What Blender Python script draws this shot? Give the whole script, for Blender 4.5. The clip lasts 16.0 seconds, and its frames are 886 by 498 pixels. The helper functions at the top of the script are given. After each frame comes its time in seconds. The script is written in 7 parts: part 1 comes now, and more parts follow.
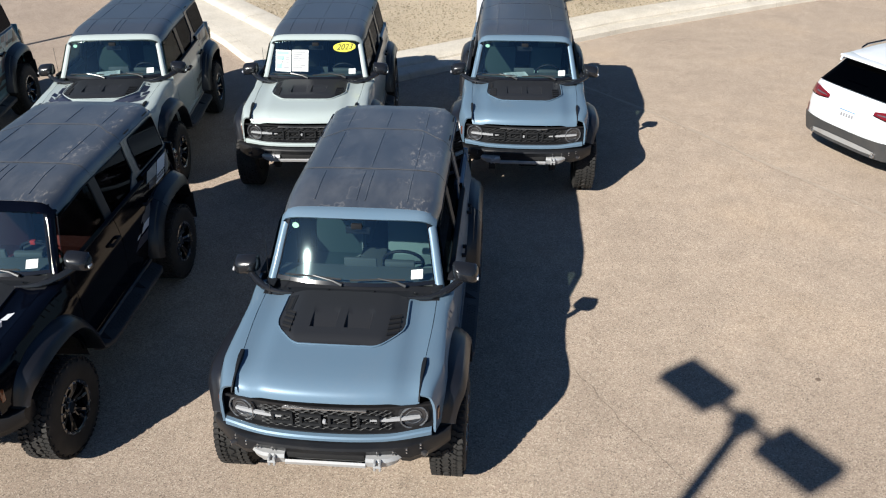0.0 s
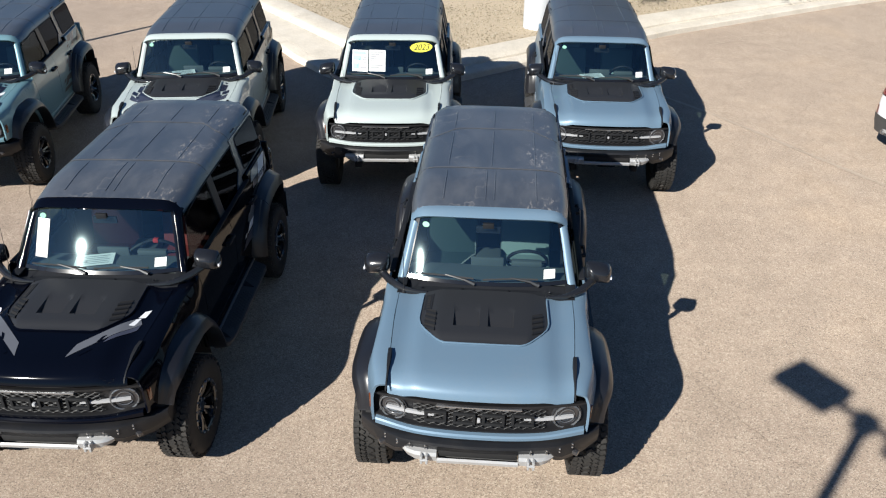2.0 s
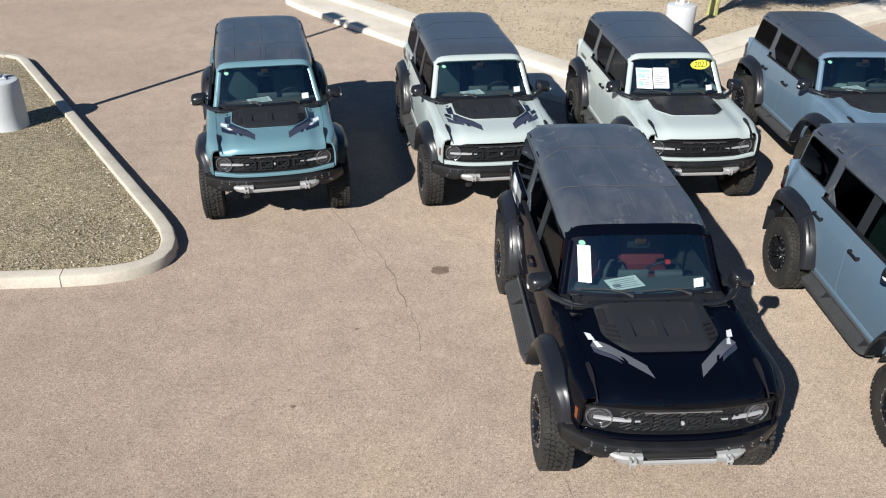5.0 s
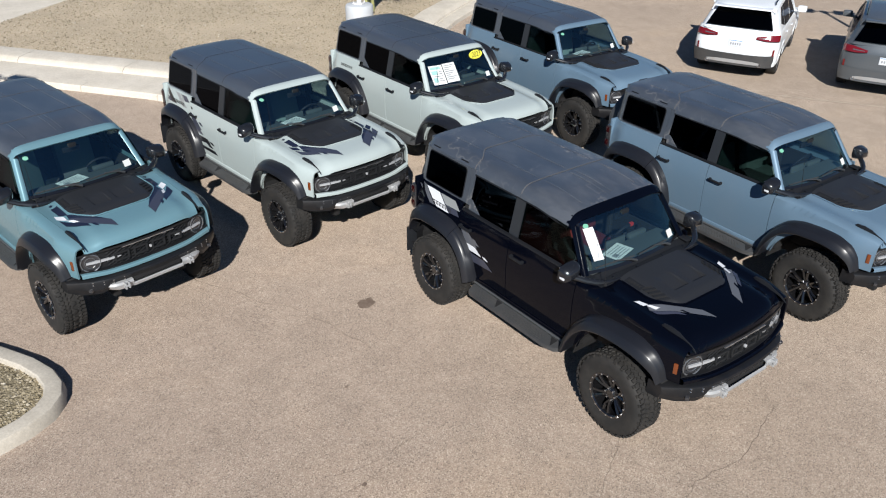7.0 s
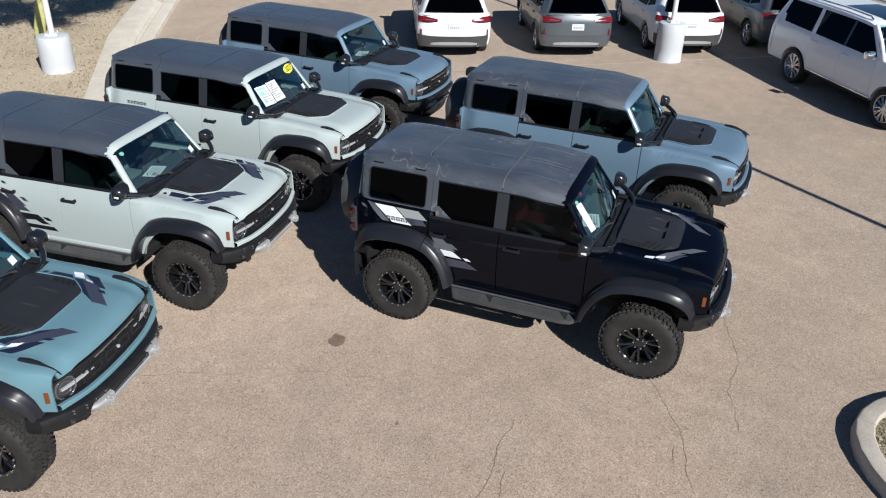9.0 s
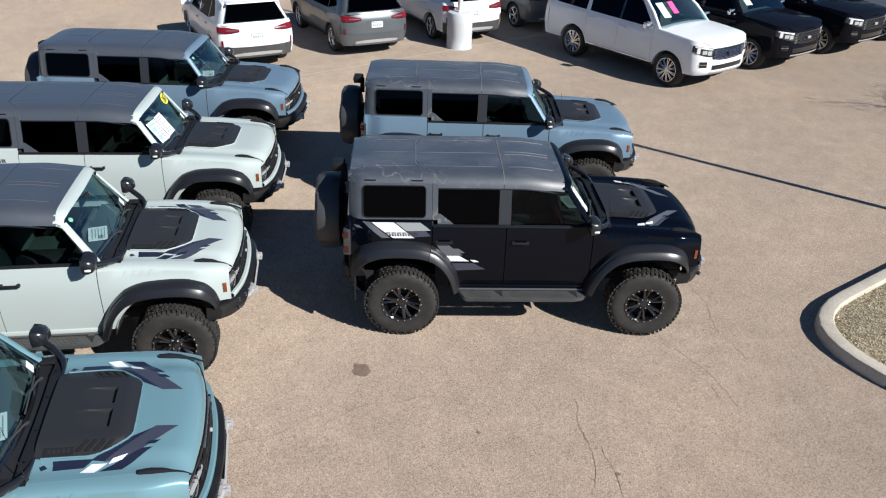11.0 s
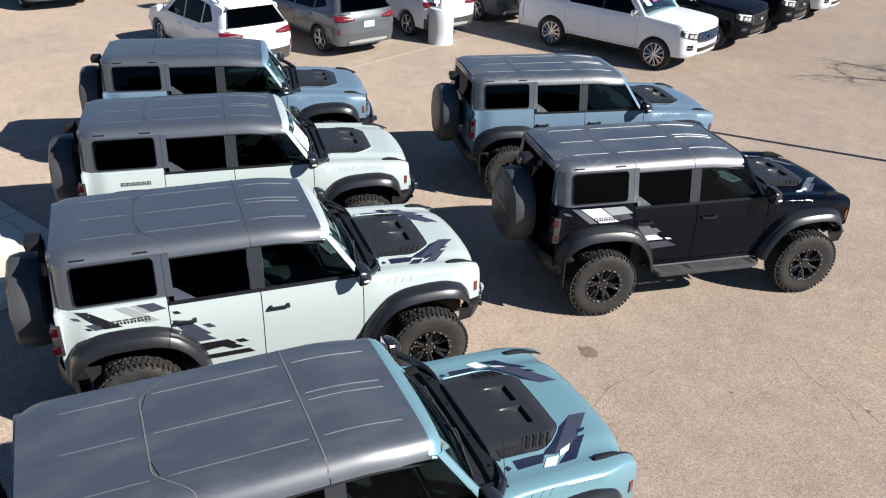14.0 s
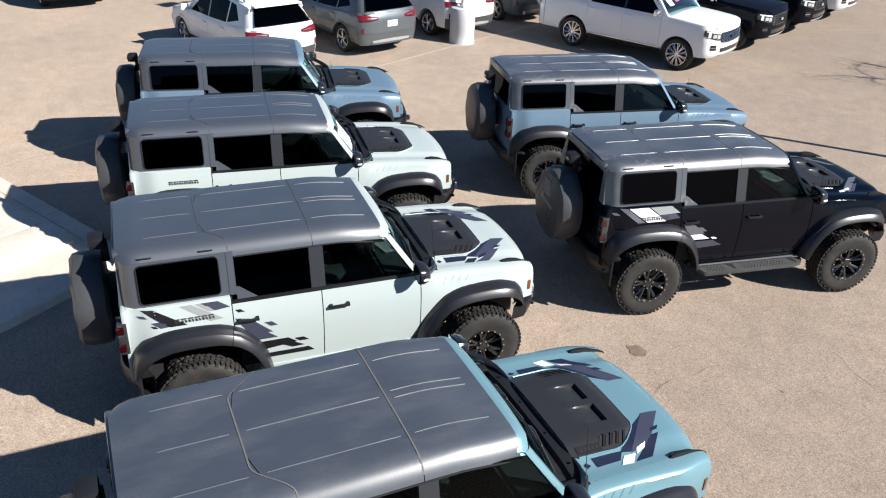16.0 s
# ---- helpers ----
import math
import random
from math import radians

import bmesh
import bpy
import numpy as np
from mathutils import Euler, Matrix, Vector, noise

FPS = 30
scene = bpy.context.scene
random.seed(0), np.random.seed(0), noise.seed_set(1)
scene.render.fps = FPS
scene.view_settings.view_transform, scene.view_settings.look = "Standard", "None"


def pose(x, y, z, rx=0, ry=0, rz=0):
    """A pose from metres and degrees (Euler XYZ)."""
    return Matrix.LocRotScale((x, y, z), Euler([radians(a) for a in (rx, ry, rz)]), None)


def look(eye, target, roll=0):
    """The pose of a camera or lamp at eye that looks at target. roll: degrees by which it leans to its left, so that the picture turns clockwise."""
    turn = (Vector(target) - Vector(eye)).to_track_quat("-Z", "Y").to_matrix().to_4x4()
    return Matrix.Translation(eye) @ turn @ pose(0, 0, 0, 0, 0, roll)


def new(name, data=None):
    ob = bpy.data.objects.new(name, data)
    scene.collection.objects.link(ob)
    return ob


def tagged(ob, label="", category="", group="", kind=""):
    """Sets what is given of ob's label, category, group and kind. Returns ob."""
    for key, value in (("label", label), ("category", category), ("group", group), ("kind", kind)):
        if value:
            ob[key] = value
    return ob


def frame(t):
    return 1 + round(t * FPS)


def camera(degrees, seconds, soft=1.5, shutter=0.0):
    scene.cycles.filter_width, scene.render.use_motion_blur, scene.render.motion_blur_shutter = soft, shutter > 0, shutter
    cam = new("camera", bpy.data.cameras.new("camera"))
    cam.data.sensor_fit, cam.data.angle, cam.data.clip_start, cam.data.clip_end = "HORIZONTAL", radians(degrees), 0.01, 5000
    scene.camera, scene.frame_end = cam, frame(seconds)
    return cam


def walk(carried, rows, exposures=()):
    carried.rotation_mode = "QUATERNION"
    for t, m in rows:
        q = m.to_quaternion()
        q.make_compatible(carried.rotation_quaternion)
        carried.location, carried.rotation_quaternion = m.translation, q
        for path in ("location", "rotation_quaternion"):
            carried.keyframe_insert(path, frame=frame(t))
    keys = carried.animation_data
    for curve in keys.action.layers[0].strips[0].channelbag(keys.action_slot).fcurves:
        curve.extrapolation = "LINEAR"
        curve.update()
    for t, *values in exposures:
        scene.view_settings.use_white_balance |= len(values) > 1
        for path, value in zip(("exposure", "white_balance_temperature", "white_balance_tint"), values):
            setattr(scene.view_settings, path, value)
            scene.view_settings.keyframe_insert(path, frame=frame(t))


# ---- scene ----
cam = camera(57.89, 16.0, 1.15)
ROWS = [
    (0.0, 0.008, 0.006, 5.195, 59.75, 0.24, 0.42),
    (0.5, -0.021, 0.014, 5.188, 59.80, 0.20, 0.52),
    (1.0, -0.187, 0.017, 5.188, 59.81, 0.12, 0.49),
    (1.5, -0.576, 0.009, 5.182, 59.86, 0.03, 0.46),
    (2.0, -1.189, -0.017, 5.182, 59.88, -0.15, 0.30),
    (2.5, -1.952, -0.061, 5.211, 59.75, -0.39, 0.19),
    (3.0, -2.809, -0.087, 5.200, 59.80, -0.48, 0.04),
    (3.5, -3.743, -0.117, 5.205, 59.81, -0.57, -0.15),
    (4.0, -4.740, -0.132, 5.328, 59.67, -0.70, -0.39),
    (4.2, -5.187, -0.145, 5.404, 59.75, -0.79, -0.46),
    (6.3, -9.337, 0.894, 5.563, 60.30, -0.71, -26.45),
    (6.5, -9.729, 1.125, 5.555, 60.46, -0.71, -30.21),
    (7.0, -10.578, 1.717, 5.605, 60.53, -0.71, -39.09),
    (7.5, -11.318, 2.471, 5.646, 60.50, -0.82, -48.15),
    (8.0, -11.959, 3.332, 5.661, 60.67, -1.01, -56.59),
    (8.5, -12.481, 4.238, 5.642, 60.76, -1.08, -63.33),
    (9.0, -12.905, 5.161, 5.620, 60.98, -1.29, -70.22),
    (9.2, -13.042, 5.542, 5.595, 61.16, -1.39, -73.09),
    (11.3, -13.341, 9.107, 5.679, 61.12, -1.64, -94.69),
    (11.5, -13.338, 9.434, 5.686, 61.08, -1.67, -94.68),
    (12.0, -13.317, 10.187, 5.668, 61.09, -1.74, -94.81),
    (12.5, -13.288, 10.906, 5.654, 61.05, -1.84, -95.32),
    (13.0, -13.191, 11.585, 5.632, 61.20, -1.87, -100.67),
    (13.5, -13.030, 12.279, 5.617, 61.32, -1.99, -104.62),
    (14.0, -12.841, 12.982, 5.596, 61.36, -2.11, -106.64),
    (14.5, -12.716, 13.459, 5.584, 61.36, -2.13, -106.68),
    (15.0, -12.687, 13.607, 5.585, 61.34, -2.23, -106.72),
    (15.5, -12.690, 13.599, 5.582, 61.33, -2.20, -106.68),
    (16.0, -12.702, 13.570, 5.588, 61.31, -2.24, -106.66),
]
EXPOSURE = [(0.0, 0.56, 6500, 8), (2.0, 0.65, 6500, 8), (4.0, 0.60, 6500, 8), (6.5, 0.34, 6330, 9), (8.0, 0.30, 6280, 9), (9.0, 0.34, 6250, 9), (11.5, 0.62, 6420, 9), (14.0, 0.84, 6480, 10), (16.0, 0.89, 6480, 10)]
walk(cam, [(t, pose(*r)) for t, *r in ROWS], EXPOSURE)

# ---- light: low clear-sky sun behind the first camera position ----
SUN_UP, SUN_AZ = 33.8, 50.3
SUN_WAY = Vector((math.cos(radians(SUN_AZ)) * math.cos(radians(SUN_UP)), math.sin(radians(SUN_AZ)) * math.cos(radians(SUN_UP)), -math.sin(radians(SUN_UP))))
world = bpy.data.worlds.new("clear_sky")
scene.world = world
world.use_nodes = True
sky = world.node_tree.nodes.new("ShaderNodeTexSky")
sky.sky_type, sky.sun_disc = "NISHITA", False
sky.sun_elevation, sky.sun_rotation = radians(SUN_UP), math.atan2(-SUN_WAY.x, -SUN_WAY.y)
sky.altitude, sky.dust_density, sky.ozone_density = 400, 0.3, 3.5
bg = world.node_tree.nodes["Background"]
bg.inputs["Strength"].default_value = 0.044
deep = world.node_tree.nodes.new("ShaderNodeMixRGB")
deep.blend_type = "MULTIPLY"
deep.inputs["Fac"].default_value, deep.inputs["Color2"].default_value = 1.0, (0.64, 0.82, 1.0, 1)
world.node_tree.links.new(sky.outputs["Color"], deep.inputs["Color1"])
world.node_tree.links.new(deep.outputs["Color"], bg.inputs["Color"])
sun = new("sun", bpy.data.lights.new("sun", "SUN"))
sun.data.energy, sun.data.angle, sun.data.color = 5.0, radians(0.53), (1.0, 0.955, 0.89)
sun.matrix_world = look((0, 0, 30), Vector((0, 0, 30)) + SUN_WAY)

# ---- materials ----
def material(name, color, rough=0.6, metal=0.0, coat=0.0, spec=0.5):
    m = bpy.data.materials.new(name)
    m.use_nodes = True
    b = m.node_tree.nodes["Principled BSDF"]
    b.inputs["Base Color"].default_value = (*color, 1)
    b.inputs["Roughness"].default_value, b.inputs["Metallic"].default_value = rough, metal
    b.inputs["Coat Weight"].default_value, b.inputs["Coat Roughness"].default_value = coat, 0.04
    b.inputs["Specular IOR Level"].default_value = spec
    return m


def node(m, kind, **inputs):
    n = m.node_tree.nodes.new("ShaderNode" + kind)
    for k, v in inputs.items():
        n.inputs[k.replace("_", " ")].default_value = v
    return n


def link(m, a, b):
    m.node_tree.links.new(a, b)


def coords(m):
    return node(m, "TexCoord").outputs["Object"]


def noise_tex(m, scale, detail=4.0, rough=0.6, vec=None):
    n = node(m, "TexNoise", Scale=scale, Detail=detail, Roughness=rough)
    link(m, vec or coords(m), n.inputs["Vector"])
    return n.outputs["Fac"]


def ramp(m, fac, stops):
    r = node(m, "ValToRGB")
    e = r.color_ramp.elements
    while len(e) < len(stops):
        e.new(0.5)
    for el, (p, c) in zip(e, stops):
        el.position, el.color = p, (*c, 1) if len(c) == 3 else c
    link(m, fac, r.inputs["Fac"])
    return r.outputs["Color"]


def mix(m, fac, a, b, mode="MIX"):
    x = node(m, "MixRGB")
    x.blend_type = mode
    for s, v in ((x.inputs["Fac"], fac), (x.inputs["Color1"], a), (x.inputs["Color2"], b)):
        if isinstance(v, (int, float)):
            s.default_value = v
        elif isinstance(v, tuple):
            s.default_value = (*v, 1)
        else:
            link(m, v, s)
    return x.outputs["Color"]


def bump(m, height, strength, distance=0.01):
    n = node(m, "Bump", Strength=strength, Distance=distance)
    link(m, height, n.inputs["Height"])
    link(m, n.outputs["Normal"], m.node_tree.nodes["Principled BSDF"].inputs["Normal"])


def bsdf(m):
    return m.node_tree.nodes["Principled BSDF"]


def grey(v):
    return (v, v, v)


def dusty(m, color, amount=0.12, dust=(0.36, 0.30, 0.24), scale=1.6, streak=None):
    """Thin uneven dust over a base colour, at two scales."""
    vec = coords(m)
    if streak:
        mp = node(m, "Mapping")
        mp.inputs["Scale"].default_value = streak
        link(m, vec, mp.inputs["Vector"])
        vec = mp.outputs["Vector"]
    big = ramp(m, noise_tex(m, scale, 5, 0.65, vec), [(0.42, grey(0)), (0.72, grey(1))])
    fine = ramp(m, noise_tex(m, scale * 22, 3, 0.7), [(0.35, grey(0.3)), (0.7, grey(1))])
    fac = mix(m, 1.0, mix(m, 1.0, big, fine, "MULTIPLY"), grey(amount), "MULTIPLY")
    col = mix(m, fac, color, dust)
    link(m, col, bsdf(m).inputs["Base Color"])
    return fac


def car_paint(name, color, metal=0.25, rough=0.32, dust=0.08, spec=0.3, coat=0.55):
    m = material(name, color, rough, metal, coat, spec)
    dusty(m, color, dust)
    bsdf(m).inputs["Coat Roughness"].default_value = 0.07
    flake = noise_tex(m, 900, 1)
    b = ramp(m, flake, [(0.3, grey(rough - 0.05)), (0.7, grey(rough + 0.08))])
    link(m, b, bsdf(m).inputs["Roughness"])
    return m


M_BLUE = car_paint("grey_blue_metallic_paint", (0.133, 0.210, 0.290), 0.12, 0.38, 0.08, 0.2, 0.5)
M_NAVY = car_paint("black_navy_paint", (0.0015, 0.0022, 0.0055), 0.0, 0.3, 0.001, 0.0, 0.52)
M_TEAL = car_paint("teal_blue_paint", (0.150, 0.285, 0.340), 0.2)
M_PALE = car_paint("pale_grey_white_paint", (0.418, 0.482, 0.480), 0.0)
M_WHITE = car_paint("white_car_paint", (0.80, 0.835, 0.87), 0.0)
M_IRON = car_paint("iron_grey_paint", (0.115, 0.130, 0.145), 0.35)
M_BLACKCAR = car_paint("black_car_paint", (0.005, 0.006, 0.010), 0.0, 0.3, 0.004, 0.0, 0.34)


def hardtop(name, amount, streak):
    m = material(name, (0.050, 0.060, 0.077), 0.36, 0.0, 1.0, 0.6)
    bsdf(m).inputs["Coat Roughness"].default_value = 0.42
    bsdf(m).inputs["Coat IOR"].default_value = 1.68
    dusty(m, (0.050, 0.060, 0.077), amount, (0.28, 0.28, 0.285), 2.4, streak)
    n = noise_tex(m, 420, 3)
    bump(m, n, 0.18, 0.002)
    return m


M_TOP = hardtop("moulded_grey_hardtop", 0.07, None)
# the teal car's top: the same grey with more pale mottling
M_TOPPALE = hardtop("mottled_paler_grey_hardtop", 0.24, (0.6, 1.5, 1))
M_TOPDUST = hardtop("dusty_grey_hardtop", 0.15, (0.8, 1.3, 1))
# dried splashes and scuffs along one roof edge
_o = coords(M_TOPDUST)
_sx = node(M_TOPDUST, "SeparateXYZ")
link(M_TOPDUST, _o, _sx.inputs[0])
_band = ramp(M_TOPDUST, _sx.outputs["Y"], [(0.22, grey(0)), (0.36, grey(1)), (0.60, grey(1)), (0.66, grey(0))])
_st = node(M_TOPDUST, "Mapping")
_st.inputs["Scale"].default_value = (0.45, 1.0, 1.0)
link(M_TOPDUST, _o, _st.inputs["Vector"])
_spl = ramp(M_TOPDUST, noise_tex(M_TOPDUST, 30, 5, 0.8, _st.outputs["Vector"]), [(0.54, grey(0)), (0.62, grey(0.6))])
_pat = ramp(M_TOPDUST, noise_tex(M_TOPDUST, 3.1, 3, 0.6, _o), [(0.44, grey(0)), (0.54, grey(1))])
_was = bsdf(M_TOPDUST).inputs["Base Color"].links[0].from_socket
_f = mix(M_TOPDUST, 1.0, mix(M_TOPDUST, 1.0, _band, _spl, "MULTIPLY"), _pat, "MULTIPLY")
_cloud = ramp(M_TOPDUST, noise_tex(M_TOPDUST, 1.7, 5, 0.7, _st.outputs["Vector"]), [(0.50, grey(0)), (0.72, grey(0.30))])
_line = ramp(M_TOPDUST, noise_tex(M_TOPDUST, 2.6, 3, 0.5, _o), [(0.484, grey(0)), (0.496, grey(0.42)), (0.508, grey(0))])
_gone = ramp(M_TOPDUST, noise_tex(M_TOPDUST, 1.3, 3, 0.6, _st.outputs["Vector"]), [(0.44, grey(0)), (0.60, grey(1))])
_smear = mix(M_TOPDUST, _cloud, mix(M_TOPDUST, _f, _was, (0.42, 0.38, 0.34)), (0.20, 0.205, 0.215))
link(M_TOPDUST, mix(M_TOPDUST, mix(M_TOPDUST, 1.0, _line, _gone, "MULTIPLY"), _smear, (0.36, 0.34, 0.32)), bsdf(M_TOPDUST).inputs["Base Color"])
M_FLARE = material("satin_charcoal_flare", (0.011, 0.012, 0.016), 0.34, 0.0, 0.25, 0.5)
bsdf(M_FLARE).inputs["Coat Roughness"].default_value = 0.3
dusty(M_FLARE, (0.011, 0.012, 0.016), 0.012)
M_PLASTIC = material("black_grained_plastic", (0.013, 0.0145, 0.018), 0.55, 0.0, 0.0, 0.18)
M_INSERT = material("black_satin_hood_insert", (0.021, 0.022, 0.025), 0.44, 0.0, 0.0, 0.5)
M_GRILLE = material("dull_black_grille", (0.017, 0.018, 0.020), 0.5, 0.0, 0.0, 0.25)
dusty(M_PLASTIC, (0.013, 0.0145, 0.018), 0.015, scale=3)
bump(M_PLASTIC, noise_tex(M_PLASTIC, 300, 2), 0.25, 0.002)
M_BOARD = material("grey_moulded_step", (0.050, 0.052, 0.055), 0.55)
dusty(M_BOARD, (0.048, 0.050, 0.053), 0.12, scale=3)
M_RAIL = material("dull_metal_sill_rail", (0.16, 0.165, 0.17), 0.35, 0.6)
M_PILLAR = material("dark_satin_door_frame", (0.024, 0.027, 0.032), 0.42)
M_GLOSSBLACK = material("gloss_black", (0.008, 0.008, 0.009), 0.12, 0.0, 1.0)
M_DARK = material("dark_inner_metal", (0.010, 0.010, 0.011), 0.8)
M_STEEL = material("black_powder_coated_steel", (0.017, 0.018, 0.020), 0.4, 0.3)
dusty(M_STEEL, (0.014, 0.015, 0.018), 0.06, scale=4)
# step studs lighter than the board: their sunlit tops put into the colour
M_GRIP = material("lightened_metal_grip", (0.07, 0.07, 0.07), 0.5, 0.2)
M_SKID = material("silver_grey_skid_plate", (0.46, 0.47, 0.48), 0.42, 0.35)
dusty(M_SKID, (0.46, 0.47, 0.48), 0.5, scale=5)
M_SILVER = material("bright_silver_metal", (0.62, 0.63, 0.65), 0.25, 0.9)
M_CHROME = material("chrome_trim", (0.78, 0.78, 0.8), 0.08, 1.0)
M_LAMP = material("clear_lamp_plastic", (0.75, 0.77, 0.8), 0.08, 0.0, 1.0)
M_LAMPDARK = material("smoked_lamp_housing", (0.05, 0.05, 0.055), 0.12, 0.3, 1.0)
M_MIRRORCAP = material("satin_black_mirror_cap", (0.012, 0.013, 0.016), 0.25, 0.0, 0.5)
M_LAMPRING = material("dull_lamp_ring", (0.15, 0.155, 0.165), 0.2, 0.4, 0.6)
M_LAMPBAR = material("frosted_light_bar", (0.40, 0.41, 0.43), 0.25, 0.0, 1.0)
M_REDDARK = material("deep_red_lens", (0.028, 0.002, 0.003), 0.1, 0.0, 1.0)
M_SEATRED = material("dark_red_seat_leather", (0.11, 0.014, 0.013), 0.6)
M_STICKERGREEN = material("green_sticker_film", (0.16, 0.42, 0.30), 0.5)
M_RED = material("red_tail_lamp_plastic", (0.16, 0.006, 0.009), 0.12, 0.0, 1.0)
M_REDSTITCH = material("red_interior_accent", (0.42, 0.03, 0.025), 0.5)
M_AMBER = material("amber_marker_plastic", (0.17, 0.042, 0.010), 0.15, 0.0, 1.0)
M_SEAT = material("dark_seat_leather", (0.055, 0.056, 0.058), 0.6)
bump(M_SEAT, noise_tex(M_SEAT, 80), 0.2, 0.003)
M_SEATPALE = material("grey_green_seat_cover", (0.15, 0.20, 0.195), 0.7)
M_DASH = material("charcoal_dashboard", (0.062, 0.072, 0.074), 0.7)
M_PAPER = material("white_paper", (0.70, 0.72, 0.71), 0.7)
M_PAPERGREEN = material("pale_green_paper", (0.55, 0.72, 0.62), 0.7)
M_PINK = material("bright_pink_paper", (0.85, 0.08, 0.30), 0.7)
M_YELLOW = material("yellow_sticker_film", (0.85, 0.78, 0.08), 0.5)
M_PRINTTEAL = material("teal_print", (0.30, 0.52, 0.50), 0.6)
M_JOINT = material("dusty_roof_joint", (0.135, 0.13, 0.128), 0.85)
M_JOINTCLEAN = material("roof_joint", (0.060, 0.064, 0.072), 0.7)
M_INK = material("black_print", (0.02, 0.02, 0.022), 0.6)
M_INKGREY = material("grey_print", (0.30, 0.31, 0.33), 0.6)
M_DECALBLACK = material("black_vinyl_decal", (0.010, 0.010, 0.013), 0.35, 0.0, 0.4)
M_DECALNAVY = material("navy_vinyl_decal", (0.013, 0.017, 0.038), 0.35, 0.0, 0.4)
M_DECALPALE = material("pale_grey_vinyl_decal", (0.27, 0.285, 0.29), 0.35, 0.0, 0.4)
# wiper steel lightened: the arms' sun glints put into the base colour
M_WIPER = material("lightened_wiper_steel", (0.075, 0.077, 0.08), 0.28, 0.4)
M_DECALGREY = material("mid_grey_vinyl_decal", (0.105, 0.112, 0.13), 0.35, 0.0, 0.4)
M_DECALSLATE = material("slate_vinyl_decal", (0.045, 0.050, 0.076), 0.35, 0.0, 0.4)
M_DECALWHITE = material("white_vinyl_decal", (0.74, 0.76, 0.80), 0.35, 0.0, 0.4)
M_PLATE = material("white_dealer_plate", (0.70, 0.74, 0.80), 0.4)
M_PLATEBLUE = material("blue_plate_border", (0.04, 0.22, 0.55), 0.4)

M_RUBBER = material("tyre_rubber", (0.024, 0.023, 0.022), 0.78)
dusty(M_RUBBER, (0.016, 0.0155, 0.015), 0.24, (0.13, 0.112, 0.095), 6)
M_VINYL = material("black_vinyl_cover", (0.052, 0.054, 0.058), 0.42, 0.0, 0.0, 0.4)
bump(M_VINYL, noise_tex(M_VINYL, 9, 3), 0.5, 0.012)


def glass(name, tint, r0=0.05, gloss=(1.0, 1.0, 1.0)):
    """Clear or tinted pane: more mirror towards grazing, the rest lets light through."""
    m = bpy.data.materials.new(name)
    m.use_nodes = True
    nt = m.node_tree
    nt.nodes.remove(nt.nodes["Principled BSDF"])
    tr, gl, mx, lw, pw, ma = (nt.nodes.new("ShaderNode" + k) for k in ("BsdfTransparent", "BsdfGlossy", "MixShader", "LayerWeight", "Math", "Math"))
    tr.inputs["Color"].default_value = (*tint, 1)
    gl.inputs["Roughness"].default_value = 0.03
    gl.inputs["Color"].default_value = (*gloss, 1)
    lw.inputs["Blend"].default_value = 0.5
    pw.operation, ma.operation = "POWER", "MULTIPLY_ADD"
    nt.links.new(lw.outputs["Facing"], pw.inputs[0])
    pw.inputs[1].default_value = 5.0
    nt.links.new(pw.outputs[0], ma.inputs[0])
    ma.inputs[1].default_value, ma.inputs[2].default_value = 1 - r0, r0
    nt.links.new(ma.outputs[0], mx.inputs[0])
    nt.links.new(tr.outputs[0], mx.inputs[1])
    nt.links.new(gl.outputs[0], mx.inputs[2])
    nt.links.new(mx.outputs[0], nt.nodes["Material Output"].inputs["Surface"])
    return m


M_WINDSCREEN = glass("green_tinted_windscreen", (0.76, 0.91, 0.91), 0.17, (0.74, 0.98, 1.0))
M_DOORGLASS = glass("tinted_door_glass", (0.36, 0.42, 0.41), 0.05, (0.26, 0.28, 0.33))
M_PRIVACY = glass("privacy_glass", (0.016, 0.018, 0.018), 0.045, (0.17, 0.19, 0.24))

# asphalt: tan aggregate in dark binder, dusty and faded
M_ASPHALT = material("sun_bleached_tan_asphalt", (0.3, 0.25, 0.2), 0.92)
_v = coords(M_ASPHALT)
_vo = node(M_ASPHALT, "TexVoronoi", Scale=105.0, Randomness=1.0)
link(M_ASPHALT, _v, _vo.inputs["Vector"])
_sp = node(M_ASPHALT, "SeparateColor")
link(M_ASPHALT, _vo.outputs["Color"], _sp.inputs["Color"])
_grain = ramp(M_ASPHALT, _sp.outputs[0], [(0.0, (0.20, 0.159, 0.125)), (0.19, (0.35, 0.280, 0.219)), (0.5, (0.41, 0.318, 0.252)), (0.75, (0.435, 0.358, 0.275)), (1.0, (0.58, 0.49, 0.40))])
_far = ramp(M_ASPHALT, noise_tex(M_ASPHALT, 0.32, 6, 0.62, _v), [(0.32, (0.89, 0.885, 0.885)), (0.52, grey(1.0)), (0.70, (1.10, 1.07, 1.02))])
_mid = ramp(M_ASPHALT, noise_tex(M_ASPHALT, 2.4, 6, 0.7, _v), [(0.3, grey(0.88)), (0.65, grey(1.08))])
_fine = ramp(M_ASPHALT, noise_tex(M_ASPHALT, 40, 3, 0.7, _v), [(0.25, grey(0.94)), (0.7, grey(1.03))])
_c = mix(M_ASPHALT, 1.0, mix(M_ASPHALT, 1.0, mix(M_ASPHALT, 1.0, _grain, _far, "MULTIPLY"), _mid, "MULTIPLY"), _fine, "MULTIPLY")
# broad tone along x: palest near the middle, darker to both sides
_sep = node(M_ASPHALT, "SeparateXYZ")
